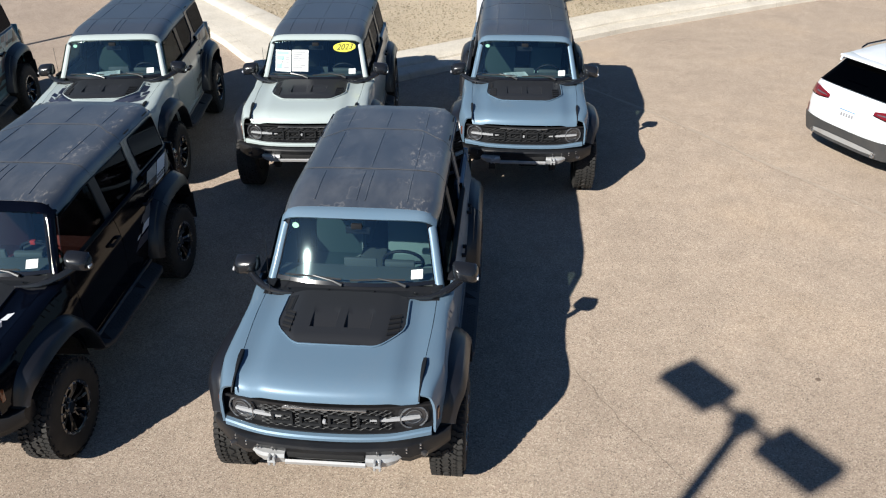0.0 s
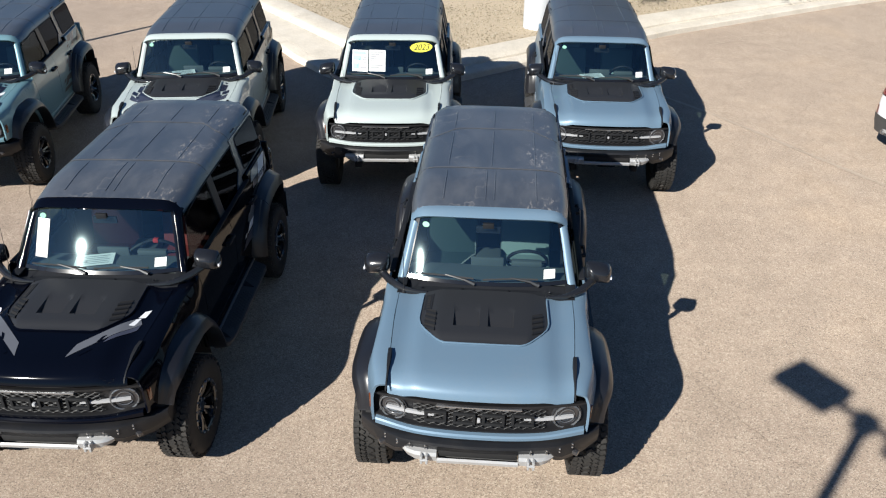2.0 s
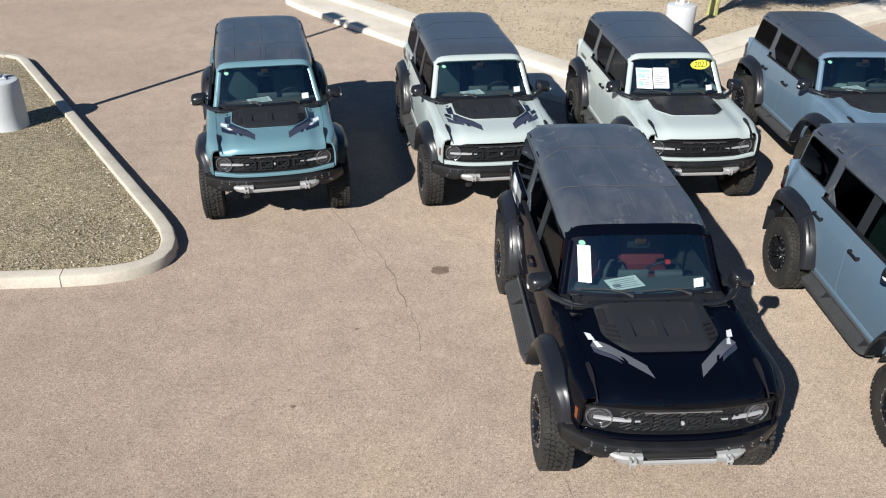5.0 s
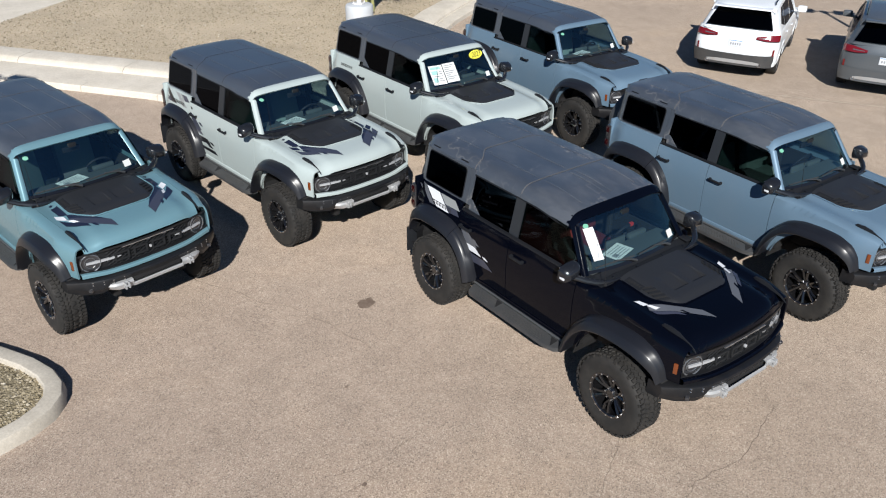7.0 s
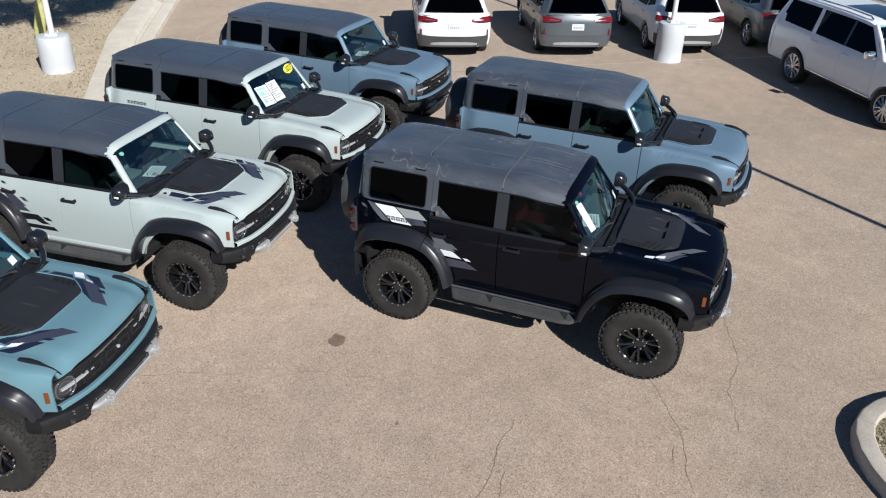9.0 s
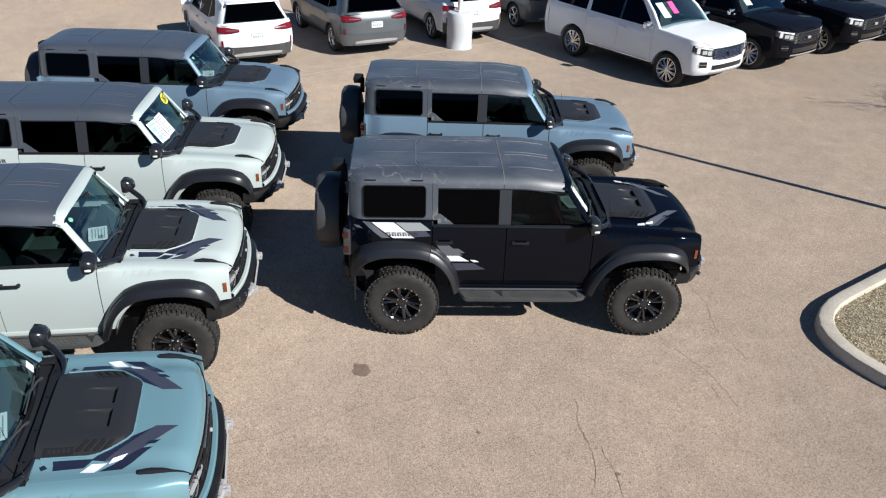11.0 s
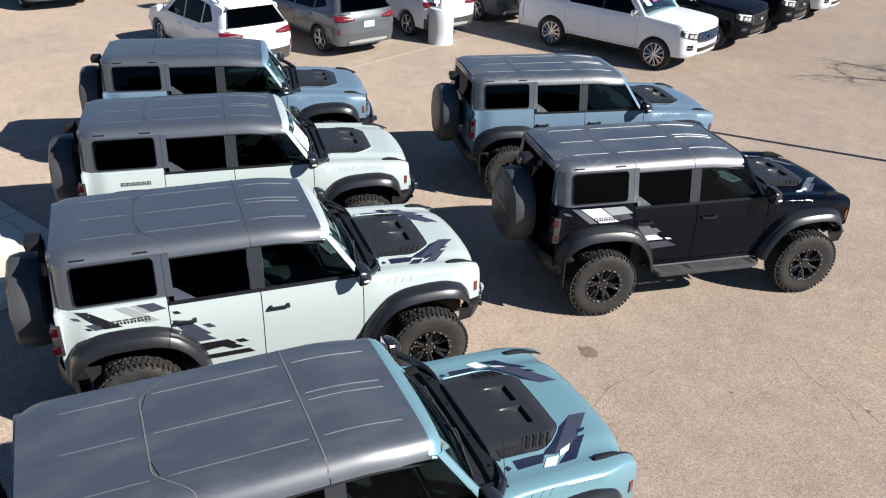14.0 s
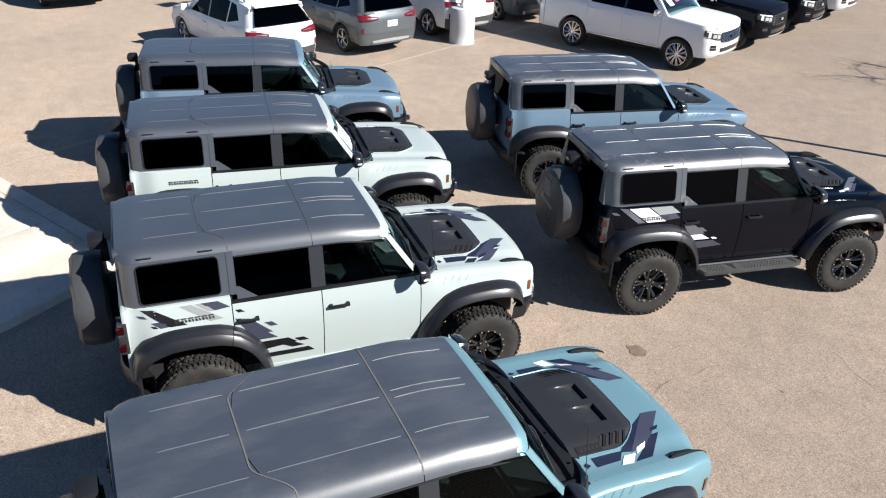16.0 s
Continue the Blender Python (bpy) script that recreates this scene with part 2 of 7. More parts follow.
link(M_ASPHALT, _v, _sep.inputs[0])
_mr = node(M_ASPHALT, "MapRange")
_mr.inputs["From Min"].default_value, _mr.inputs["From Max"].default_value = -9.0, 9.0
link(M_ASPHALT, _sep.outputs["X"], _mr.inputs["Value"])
_tone_x = ramp(M_ASPHALT, mix(M_ASPHALT, 0.35, _mr.outputs["Result"], noise_tex(M_ASPHALT, 0.18, 3, 0.6, _v)), [(0.19, (0.875, 0.86, 0.87)), (0.47, grey(1.0)), (0.66, (0.90, 0.895, 0.895)), (0.84, (0.865, 0.86, 0.86))])
_c = mix(M_ASPHALT, 1.0, _c, _tone_x, "MULTIPLY")
# broad tone along y: slightly darker towards low y
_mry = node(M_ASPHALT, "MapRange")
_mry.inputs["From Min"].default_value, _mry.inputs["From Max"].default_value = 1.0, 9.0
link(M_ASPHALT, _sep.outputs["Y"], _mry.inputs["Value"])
_tone_y = ramp(M_ASPHALT, mix(M_ASPHALT, 0.4, _mry.outputs["Result"], noise_tex(M_ASPHALT, 0.27, 4, 0.65, _v)), [(0.25, (0.905, 0.90, 0.90)), (0.62, grey(1.0))])
_c = mix(M_ASPHALT, 1.0, _c, _tone_y, "MULTIPLY")
bsdf(M_ASPHALT).inputs["Diffuse Roughness"].default_value = 0.3
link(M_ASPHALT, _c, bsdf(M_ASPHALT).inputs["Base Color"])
bump(M_ASPHALT, _vo.outputs["Distance"], 0.4, 0.005)
M_SANDY = material("pale_sand_film", (0.50, 0.41, 0.32), 0.95)
dusty(M_SANDY, (0.42, 0.335, 0.26), 0.5, (0.56, 0.47, 0.37), 7)
M_CRACK = material("dark_crack_filler", (0.265, 0.212, 0.168), 0.95)
dusty(M_CRACK, (0.215, 0.168, 0.13), 1.0, (0.39, 0.315, 0.25), 5)
M_OIL = material("dark_oil_stain", (0.18, 0.13, 0.098), 0.75)
dusty(M_OIL, (0.17, 0.122, 0.092), 0.9, (0.33, 0.26, 0.20), 12)
M_LINE = material("worn_white_line_paint", (0.46, 0.40, 0.33), 0.85)
dusty(M_LINE, (0.46, 0.38, 0.30), 0.9, (0.38, 0.30, 0.235), 9)

M_CONCRETE = material("pale_kerb_concrete", (0.60, 0.55, 0.47), 0.9)
_n = ramp(M_CONCRETE, noise_tex(M_CONCRETE, 1.1, 6, 0.7), [(0.3, (0.46, 0.415, 0.345)), (0.55, (0.58, 0.53, 0.45)), (0.75, (0.65, 0.60, 0.525))])
_n2 = ramp(M_CONCRETE, noise_tex(M_CONCRETE, 35, 4, 0.7), [(0.25, grey(0.80)), (0.7, grey(1.08))])
link(M_CONCRETE, mix(M_CONCRETE, 1.0, _n, _n2, "MULTIPLY"), bsdf(M_CONCRETE).inputs["Base Color"])
bump(M_CONCRETE, noise_tex(M_CONCRETE, 60, 4), 0.3, 0.006)
M_APRON = material("pale_apron_concrete", (0.64, 0.59, 0.51), 0.9)
_n = ramp(M_APRON, noise_tex(M_APRON, 1.1, 6, 0.7), [(0.3, (0.58, 0.525, 0.44)), (0.55, (0.71, 0.65, 0.555)), (0.75, (0.77, 0.715, 0.63))])
_n2 = ramp(M_APRON, noise_tex(M_APRON, 35, 4, 0.7), [(0.25, grey(0.80)), (0.7, grey(1.08))])
link(M_APRON, mix(M_APRON, 1.0, _n, _n2, "MULTIPLY"), bsdf(M_APRON).inputs["Base Color"])
bump(M_APRON, noise_tex(M_APRON, 60, 4), 0.3, 0.006)
M_BASE = material("white_painted_concrete", (0.62, 0.63, 0.64), 0.75)
dusty(M_BASE, (0.52, 0.55, 0.585), 0.35, (0.46, 0.42, 0.37), 3)
bump(M_BASE, noise_tex(M_BASE, 14, 4), 0.35, 0.012)
M_POLE = material("white_painted_steel_pole", (0.72, 0.72, 0.72), 0.4, 0.1)
dusty(M_POLE, (0.72, 0.72, 0.72), 0.3, scale=5)
M_SOIL = material("tan_decomposed_granite", (0.36, 0.29, 0.20), 0.95)
_g = node(M_SOIL, "TexVoronoi", Scale=42.0)
link(M_SOIL, coords(M_SOIL), _g.inputs["Vector"])
_gs = node(M_SOIL, "SeparateColor")
link(M_SOIL, _g.outputs["Color"], _gs.inputs["Color"])
_gc = ramp(M_SOIL, _gs.outputs[0], [(0.0, (0.10, 0.082, 0.050)), (0.35, (0.235, 0.198, 0.125)), (0.75, (0.34, 0.288, 0.195)), (1.0, (0.48, 0.42, 0.32))])
_gf = ramp(M_SOIL, noise_tex(M_SOIL, 0.7, 5, 0.65), [(0.3, grey(0.82)), (0.7, (1.12, 1.09, 1.04))])
link(M_SOIL, mix(M_SOIL, 1.0, _gc, _gf, "MULTIPLY"), bsdf(M_SOIL).inputs["Base Color"])
bump(M_SOIL, _g.outputs["Distance"], 0.8, 0.015)
M_SOILPALE = material("pale_tan_decomposed_granite", (0.45, 0.37, 0.28), 0.95)
_pc = ramp(M_SOILPALE, noise_tex(M_SOILPALE, 55, 3, 0.7), [(0.25, (0.33, 0.265, 0.185)), (0.5, (0.52, 0.425, 0.305)), (0.75, (0.66, 0.555, 0.42))])
_pf = ramp(M_SOILPALE, noise_tex(M_SOILPALE, 0.6, 5, 0.65), [(0.3, grey(0.86)), (0.7, grey(1.1))])
link(M_SOILPALE, mix(M_SOILPALE, 1.0, _pc, _pf, "MULTIPLY"), bsdf(M_SOILPALE).inputs["Base Color"])
bump(M_SOILPALE, noise_tex(M_SOILPALE, 55, 3, 0.7), 0.5, 0.01)
M_PEBBLE = material("tan_and_grey_gravel", (0.36, 0.30, 0.22), 0.9)
_gi = node(M_PEBBLE, "NewGeometry")
link(M_PEBBLE, ramp(M_PEBBLE, _gi.outputs["Random Per Island"], [(0.0, (0.12, 0.098, 0.060)), (0.3, (0.25, 0.208, 0.135)), (0.7, (0.35, 0.298, 0.205)), (0.92, (0.46, 0.41, 0.32)), (1.0, (0.60, 0.55, 0.47))]), bsdf(M_PEBBLE).inputs["Base Color"])
M_BARK = material("yellow_green_tree_bark", (0.42, 0.42, 0.16), 0.8)
dusty(M_BARK, (0.45, 0.45, 0.18), 0.6, (0.22, 0.19, 0.10), 9)
M_LEAF = material("dull_green_small_leaves", (0.075, 0.095, 0.035), 0.7)
_li = node(M_LEAF, "NewGeometry")
link(M_LEAF, ramp(M_LEAF, _li.outputs["Random Per Island"], [(0.0, (0.035, 0.045, 0.02)), (0.6, (0.085, 0.10, 0.04)), (1.0, (0.16, 0.15, 0.07))]), bsdf(M_LEAF).inputs["Base Color"])

# ---- mesh helpers ----
def part(name, bm, mat, parent=None, label="", angle=32):
    """One bmesh as one mesh object, under a thing or a part."""
    bmesh.ops.remove_doubles(bm, verts=bm.verts, dist=1e-5)
    bmesh.ops.recalc_face_normals(bm, faces=bm.faces)
    me = bpy.data.meshes.new(name)
    bm.to_mesh(me)
    bm.free()
    me.materials.append(mat)
    me.shade_smooth()
    me.set_sharp_from_angle(angle=radians(angle))
    ob = new(name, me)
    ob.parent = parent
    if label:
        ob["label"] = label
    return ob


def shared(name, me, parent, m=None):
    ob = new(name, me)
    ob.parent = parent
    if m is not None:
        ob.matrix_basis = m
    return ob


def thing(name, m, label, category, group=""):
    ob = new(name)
    ob.empty_display_size = 0.3
    ob.matrix_world = m
    return tagged(ob, label, category, group)


def sheet(bm, rows, wrap=False, skip=None):
    """Faces between rows of points; wrap joins each row's end to its start."""
    vs = [[bm.verts.new(p) for p in r] for r in rows]
    n = len(vs[0])
    for i in range(len(vs) - 1):
        for j in range(n if wrap else n - 1):
            if skip and skip(i, j):
                continue
            k = (j + 1) % n
            try:
                bm.faces.new((vs[i][j], vs[i][k], vs[i + 1][k], vs[i + 1][j]))
            except ValueError:
                pass
    return vs


def loft(rows, wrap=False, caps=False, thick=0.0, skip=None):
    bm = bmesh.new()
    vs = sheet(bm, rows, wrap, skip)
    if caps:
        bm.faces.new(vs[0][::-1])
        bm.faces.new(vs[-1])
    if thick:
        thicken(bm, abs(thick))
    return bm


def thicken(bm, t, away=None):
    """Gives an open skin a thickness towards the inside: away from the far side as seen from a point within."""
    faces = bm.faces[:]
    bmesh.ops.recalc_face_normals(bm, faces=faces)
    bm.normal_update()
    mid = Vector(away) if away is not None else Vector((-0.1, 0, 0.95))
    if sum(f.normal.dot(f.calc_center_median() - mid) * f.calc_area() for f in faces) < 0:
        bmesh.ops.reverse_faces(bm, faces=faces)
        bm.normal_update()
    rim = [e for e in bm.edges if len(e.link_faces) == 1]
    inner = {v: bm.verts.new(v.co - v.normal * t) for v in bm.verts[:]}
    for f in faces:
        bm.faces.new([inner[v] for v in f.verts][::-1])
    for e in rim:
        a, b = e.verts
        bm.faces.new((a, b, inner[b], inner[a]))


def block(bm, c, s, bev=0.0, m=None, seg=2):
    """A box of size s at c, its edges rounded by bev."""
    r = bmesh.ops.create_cube(bm, size=1.0)
    vs = r["verts"]
    bmesh.ops.scale(bm, vec=s, verts=vs)
    if bev:
        es = {e for v in vs for e in v.link_edges}
        q = bmesh.ops.bevel(bm, geom=list(es), offset=bev, segments=seg, affect="EDGES", profile=0.6)
        vs = list({v for f in q["faces"] for v in f.verts} | {v for v in vs if v.is_valid})
    if m is not None:
        bmesh.ops.transform(bm, matrix=m, verts=vs)
    bmesh.ops.translate(bm, vec=c, verts=vs)
    return vs


def blocks(*items, bev=0.0):
    bm = bmesh.new()
    for c, s, *r in items:
        block(bm, c, s, r[0] if r else bev)
    return bm


def rod(bm, pts, r, n=8, caps=True):
    """A tube along points; r one radius or one per point."""
    pts = [Vector(p) for p in pts]
    rows = []
    for i, p in enumerate(pts):
        d = (pts[min(i + 1, len(pts) - 1)] - pts[max(i - 1, 0)]).normalized()
        a = d.cross(Vector((0, 0, 1)) if abs(d.z) < 0.9 else Vector((1, 0, 0))).normalized()
        b = d.cross(a)
        q = r[i] if isinstance(r, (list, tuple)) else r
        rows.append([p + q * (math.cos(2 * math.pi * k / n) * a + math.sin(2 * math.pi * k / n) * b) for k in range(n)])
    vs = sheet(bm, rows, True)
    if caps:
        bm.faces.new(vs[0][::-1])
        bm.faces.new(vs[-1])


def spin(bm, prof, n=40, c=(0, 0, 0), axis="y"):
    """A turned form: prof is (radius, along the axis) pairs."""
    rows = []
    for r, h in prof:
        ring = []
        for k in range(n):
            a = 2 * math.pi * k / n
            u, w = r * math.cos(a), r * math.sin(a)
            p = {"y": (u, h, w), "z": (u, w, h), "x": (h, u, w)}[axis]
            ring.append(Vector(p) + Vector(c))
        rows.append(ring)
    sheet(bm, rows, True)


def slab(bm, outline, place, depth):
    """A flat outline (u, v) set into space by place(u, v, d), with depth."""
    a = [bm.verts.new(place(u, v, 0)) for u, v in outline]
    b = [bm.verts.new(place(u, v, depth)) for u, v in outline]
    bm.faces.new(a)
    bm.faces.new(b[::-1])
    n = len(a)
    for i in range(n):
        bm.faces.new((a[i], b[i], b[(i + 1) % n], a[(i + 1) % n]))


def smooth_step(v):
    v = min(max(v, 0.0), 1.0)
    return v * v * (3 - 2 * v)


def lerp_table(x, xs, ys):
    return float(np.interp(x, xs, ys))


def spread(a, b, n):
    return [a + (b - a) * i / (n - 1) for i in range(n)]


# places of the six parked off-road SUVs: x, y, heading
CAR_b1 = (-0.772, 6.739, -94.22)
CAR_blk = (-4.263, 6.894, -92.17)
CAR_teal = (-8.352, 12.258, -82.54)
CAR_w1 = (-5.089, 12.431, -86.24)
CAR_w2 = (-1.993, 12.411, -90.43)
CAR_b2 = (1.162, 12.329, -94.02)
# ---- ground, kerbs, islands ----
def rounded(poly, radii, n=8):
    """A polygon's outline with its corners rounded."""
    out = []
    k = len(poly)
    for i in range(k):
        p, a, b = Vector(poly[i]), Vector(poly[i - 1]), Vector(poly[(i + 1) % k])
        r = radii[i]
        if r <= 0:
            out.append(p)
            continue
        u, w = (a - p).normalized(), (b - p).normalized()
        ang = u.angle(w)
        d = min(r / math.tan(ang / 2), 0.48 * (a - p).length, 0.48 * (b - p).length)
        q = p + u * d
        e = p + w * d
        for j in range(n + 1):
            t = j / n
            out.append(q.lerp(p, t).lerp(p.lerp(e, t), t))
    return out


def inset(path, d, closed):
    """The path moved d to its left, with mitred corners."""
    out = []
    n = len(path)
    for i in range(n):
        a = path[i - 1] if closed or i else path[i]
        b = path[(i + 1) % n] if closed or i < n - 1 else path[i]
        p = path[i]
        u = (p - a).normalized() if (p - a).length > 1e-6 else (b - p).normalized()
        w = (b - p).normalized() if (b - p).length > 1e-6 else u
        nrm = (Vector((-u.y, u.x)) + Vector((-w.y, w.x)))
        nrm = nrm.normalized() if nrm.length > 1e-6 else Vector((-u.y, u.x))
        c = max(0.35, nrm.dot(Vector((-u.y, u.x))))
        out.append(p + nrm * (d / c))
    return out


def densify(path, closed, step=0.25):
    out = []
    n = len(path)
    for i in range(n if closed else n - 1):
        a, b = path[i], path[(i + 1) % n]
        m = max(1, int((b - a).length / step))
        out += [a.lerp(b, k / m) for k in range(m)]
    if not closed:
        out.append(path[-1])
    return out


def kerb(name, path, prof, closed, label, length=3.0, joint=0.012, mat=M_CONCRETE):
    """A run of cast kerb pieces along a path; prof: (inward, height) from the outer foot to the inner foot."""
    path = densify([Vector(p) for p in path], closed)
    lines = [inset(path, d, closed) for d, z in prof]
    own = tagged(new(name), label, "kerb", kind="structure")
    n = len(path)
    i = 0
    last = n if closed else n - 1
    while i < last:
        j, run = i, 0.0
        while j < last and run < length:
            run += (path[(j + 1) % n] - path[j % n]).length
            j += 1
        rows = []
        for k in range(i, j + 1):
            rows.append([Vector((*lines[q][k % n], prof[q][1])) for q in range(len(prof))])
        rows[-1] = [a.lerp(b, 1 - joint / max(0.05, (a - b).length)) for a, b in zip(rows[-2], rows[-1])]
        bm = bmesh.new()
        vs = sheet(bm, rows)
        bm.faces.new(vs[0][::-1])
        bm.faces.new(vs[-1])
        part("kerb_piece", bm, mat, own, "", 28)
        i = j
    return own


def filled(name, outline, z, mat, label, category, hump=0.05, cell=0.30, seed=1):
    """An uneven bed inside an outline."""
    from_pts = [Vector(p) for p in outline]
    bm = bmesh.new()
    vs = [bm.verts.new((p.x, p.y, z)) for p in from_pts]
    f = bm.faces.new(vs)
    bmesh.ops.triangulate(bm, faces=[f])
    for _ in range(3):
        es = [e for e in bm.edges if e.calc_length() > cell * 2]
        if not es:
            break
        bmesh.ops.subdivide_edges(bm, edges=es, cuts=2)
        bmesh.ops.triangulate(bm, faces=bm.faces[:])
    for v in bm.verts:
        if not v.is_boundary:
            v.co.z += hump * (0.5 + noise.noise(Vector((v.co.x * 0.8, v.co.y * 0.8, seed)))) + 0.012 * noise.noise(Vector((v.co.x * 5, v.co.y * 5, seed)))
    ob = part(name, bm, mat, None, "", 60)
    return tagged(ob, label, category, kind="structure")


def inside(p, poly):
    c = False
    n = len(poly)
    for i in range(n):
        a, b = poly[i], poly[i - 1]
        if (a[1] > p[1]) != (b[1] > p[1]) and p[0] < (b[0] - a[0]) * (p[1] - a[1]) / (b[1] - a[1]) + a[0]:
            c = not c
    return c


def pebbles(name, outline, box, count, z, label, r0=0.008, r1=0.024, seed=3):
    rnd = random.Random(seed)
    verts, faces = [], []
    poly = [(p[0], p[1]) for p in outline]
    made = 0
    while made < count:
        x, y = rnd.uniform(box[0], box[2]), rnd.uniform(box[1], box[3])
        if not inside((x, y), poly):
            continue
        made += 1
        r = r0 + (r1 - r0) * rnd.random() ** 2.2
        a = rnd.uniform(0, 6.28)
        b = len(verts)
        for k in range(5):
            q = a + k * 1.2566
            rr = r * rnd.uniform(0.75, 1.25)
            verts.append((x + rr * math.cos(q), y + rr * math.sin(q), z + r * rnd.uniform(0.0, 0.35)))
        verts.append((x + r * rnd.uniform(-0.3, 0.3), y + r * rnd.uniform(-0.3, 0.3), z + r * rnd.uniform(0.7, 1.1)))
        for k in range(5):
            faces.append((b + k, b + (k + 1) % 5, b + 5))
    me = bpy.data.meshes.new(name)
    me.from_pydata(verts, [], faces)
    me.materials.append(M_PEBBLE)
    return tagged(new(name, me), label, "gravel", kind="stuff")


gm = bmesh.new()
gx = sorted(set([-300, -120, -60] + list(range(-30, 31, 6)) + [60, 120, 300]))
sheet(gm, [[(x, y, 0) for y in gx] for x in gx])
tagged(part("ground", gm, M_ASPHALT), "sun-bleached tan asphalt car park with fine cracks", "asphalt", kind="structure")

KERB = [(0.0, 0.0), (0.012, 0.11), (0.03, 0.14), (0.055, 0.15), (0.19, 0.15), (0.205, 0.14), (0.21, 0.05)]
ISLE_W = rounded([(-8.76, 8.80), (-14.40, 18.60), (-25.0, 18.60), (-25.0, 8.90)], [1.1, 1.0, 1.0, 1.0])
kerb("kerb_west_island", ISLE_W, KERB, True, "pale concrete kerb round a gravel island")
IN_W = inset([Vector(p) for p in ISLE_W], 0.20, True)
filled("gravel_bed_west", IN_W, 0.085, M_SOIL, "tan gravel bed inside a kerbed island", "gravel bed", 0.04)
pebbles("loose_gravel", IN_W, (-16.0, 9.0, -9.4, 18.4), 15000, 0.095, "loose tan and grey gravel on the island bed")

ax = Vector((0.52, -0.854))
sd = Vector((0.854, 0.52))
o = Vector((-6.42, 2.94))
ISLE_S = rounded([tuple(o - sd * 1.36), tuple(o - sd * 1.36 + ax * 14), tuple(o + sd * 1.36 + ax * 14), tuple(o + sd * 1.36)], [1.9, 0.6, 0.6, 1.9])
kerb("kerb_south_island", ISLE_S, KERB, True, "pale concrete kerb round a gravel island")
IN_S = inset([Vector(p) for p in ISLE_S], 0.20, True)
filled("gravel_bed_south", IN_S, 0.085, M_SOIL, "tan gravel bed inside a kerbed island", "gravel bed", 0.04, seed=4)
pebbles("loose_gravel", IN_S, (-7.2, -2.0, -2.0, 3.2), 3500, 0.095, "loose tan and grey gravel on the island bed", seed=5)

# wedge-shaped planting bed behind the parked row, with a wide concrete apron
OUT = [(12.9, 23.75), (9.6, 22.15), (7.75, 21.15), (4.25, 19.22), (2.47, 18.02), (0.74, 16.80), (-1.65, 15.12), (-2.01, 14.94), (-2.46, 14.88), (-2.83, 15.05), (-3.76, 16.04), (-4.42, 16.92), (-5.16, 18.15), (-6.53, 20.08), (-7.54, 21.40), (-8.55, 22.90), (-8.95, 23.60), (-9.0, 24.0), (-8.82, 24.42), (-8.45, 24.80), (-5.9, 26.72), (-1.0, 30.4), (4.0, 34.1)]
OUT = OUT[::-1]
APRON = [(0.0, 0.0), (0.015, 0.10), (0.04, 0.125), (0.07, 0.13), (0.30, 0.134), (0.31, 0.10)]
kerb("kerb_apron", OUT, APRON, False, "pale concrete kerb round the planting bed", 1.7, 0.012, M_APRON)


def flat_slab(name, outline, z, thick, mat, label, category):
    bm = bmesh.new()
    top = [bm.verts.new((x, y, z)) for x, y in outline]
    bm.faces.new(top)
    low = [bm.verts.new((x, y, z - thick)) for x, y in outline]
    n = len(outline)
    for i in range(n):
        bm.faces.new((top[i], low[i], low[(i + 1) % n], top[(i + 1) % n]))
    bmesh.ops.triangulate(bm, faces=[f for f in bm.faces if len(f.verts) > 4])
    bmesh.ops.recalc_face_normals(bm, faces=bm.faces[:])
    return tagged(part(name, bm, mat), label, category, kind="structure")


flat_slab("apron_slab", [tuple(p) for p in inset([Vector(p) for p in OUT], 0.312, False)] + [(13.0, 34.0)], 0.130, 0.12, M_APRON, "pale flat concrete apron inside the kerb", "concrete apron")
flat_slab("pavement_north", [(-8.47, 24.85), (-5.92, 26.77), (-1.02, 30.45), (3.98, 34.15), (2.0, 38.0), (-17.0, 33.0), (-17.0, 27.0), (-9.4, 24.9)], 0.035, 0.03, M_APRON, "pale concrete pavement beyond the planting bed", "pavement")
# raised inner kerb: the flat strip before it is broad along the west side and narrow along the east side
KERB2 = [(0.0, 0.08), (0.02, 0.17), (0.10, 0.225), (0.16, 0.235), (0.66, 0.25), (0.70, 0.24), (0.71, 0.10)]
WEST = [(-8.25, 24.28), (-7.69, 23.48), (-4.31, 18.75), (-1.94, 15.43)]
EAST = [(-1.33, 15.85), (0.51, 17.12), (4.02, 19.54), (7.56, 21.50), (12.70, 24.10)]
for run in (WEST, EAST):
    kerb("kerb_inner", run, KERB2, False, "raised pale inner concrete kerb of the planting bed", 2.6, 0.012, M_APRON)
bed_out = [(-7.66, 24.66), (-7.11, 23.86), (-3.75, 19.15), (-1.77, 16.39), (0.12, 17.69), (3.63, 20.10), (7.22, 22.10), (12.37, 24.70), (12.6, 33.8), (4.1, 33.7), (-0.9, 30.0), (-5.8, 26.3)]
filled("gravel_bed_north", bed_out, 0.15, M_SOILPALE, "tan decomposed granite planting bed", "gravel bed", 0.014, 0.5, seed=7)
pebbles("loose_gravel", bed_out, (-8.5, 16.5, 9.0, 28.5), 26000, 0.160, "loose tan gravel over the planting bed", 0.010, 0.026, seed=8)


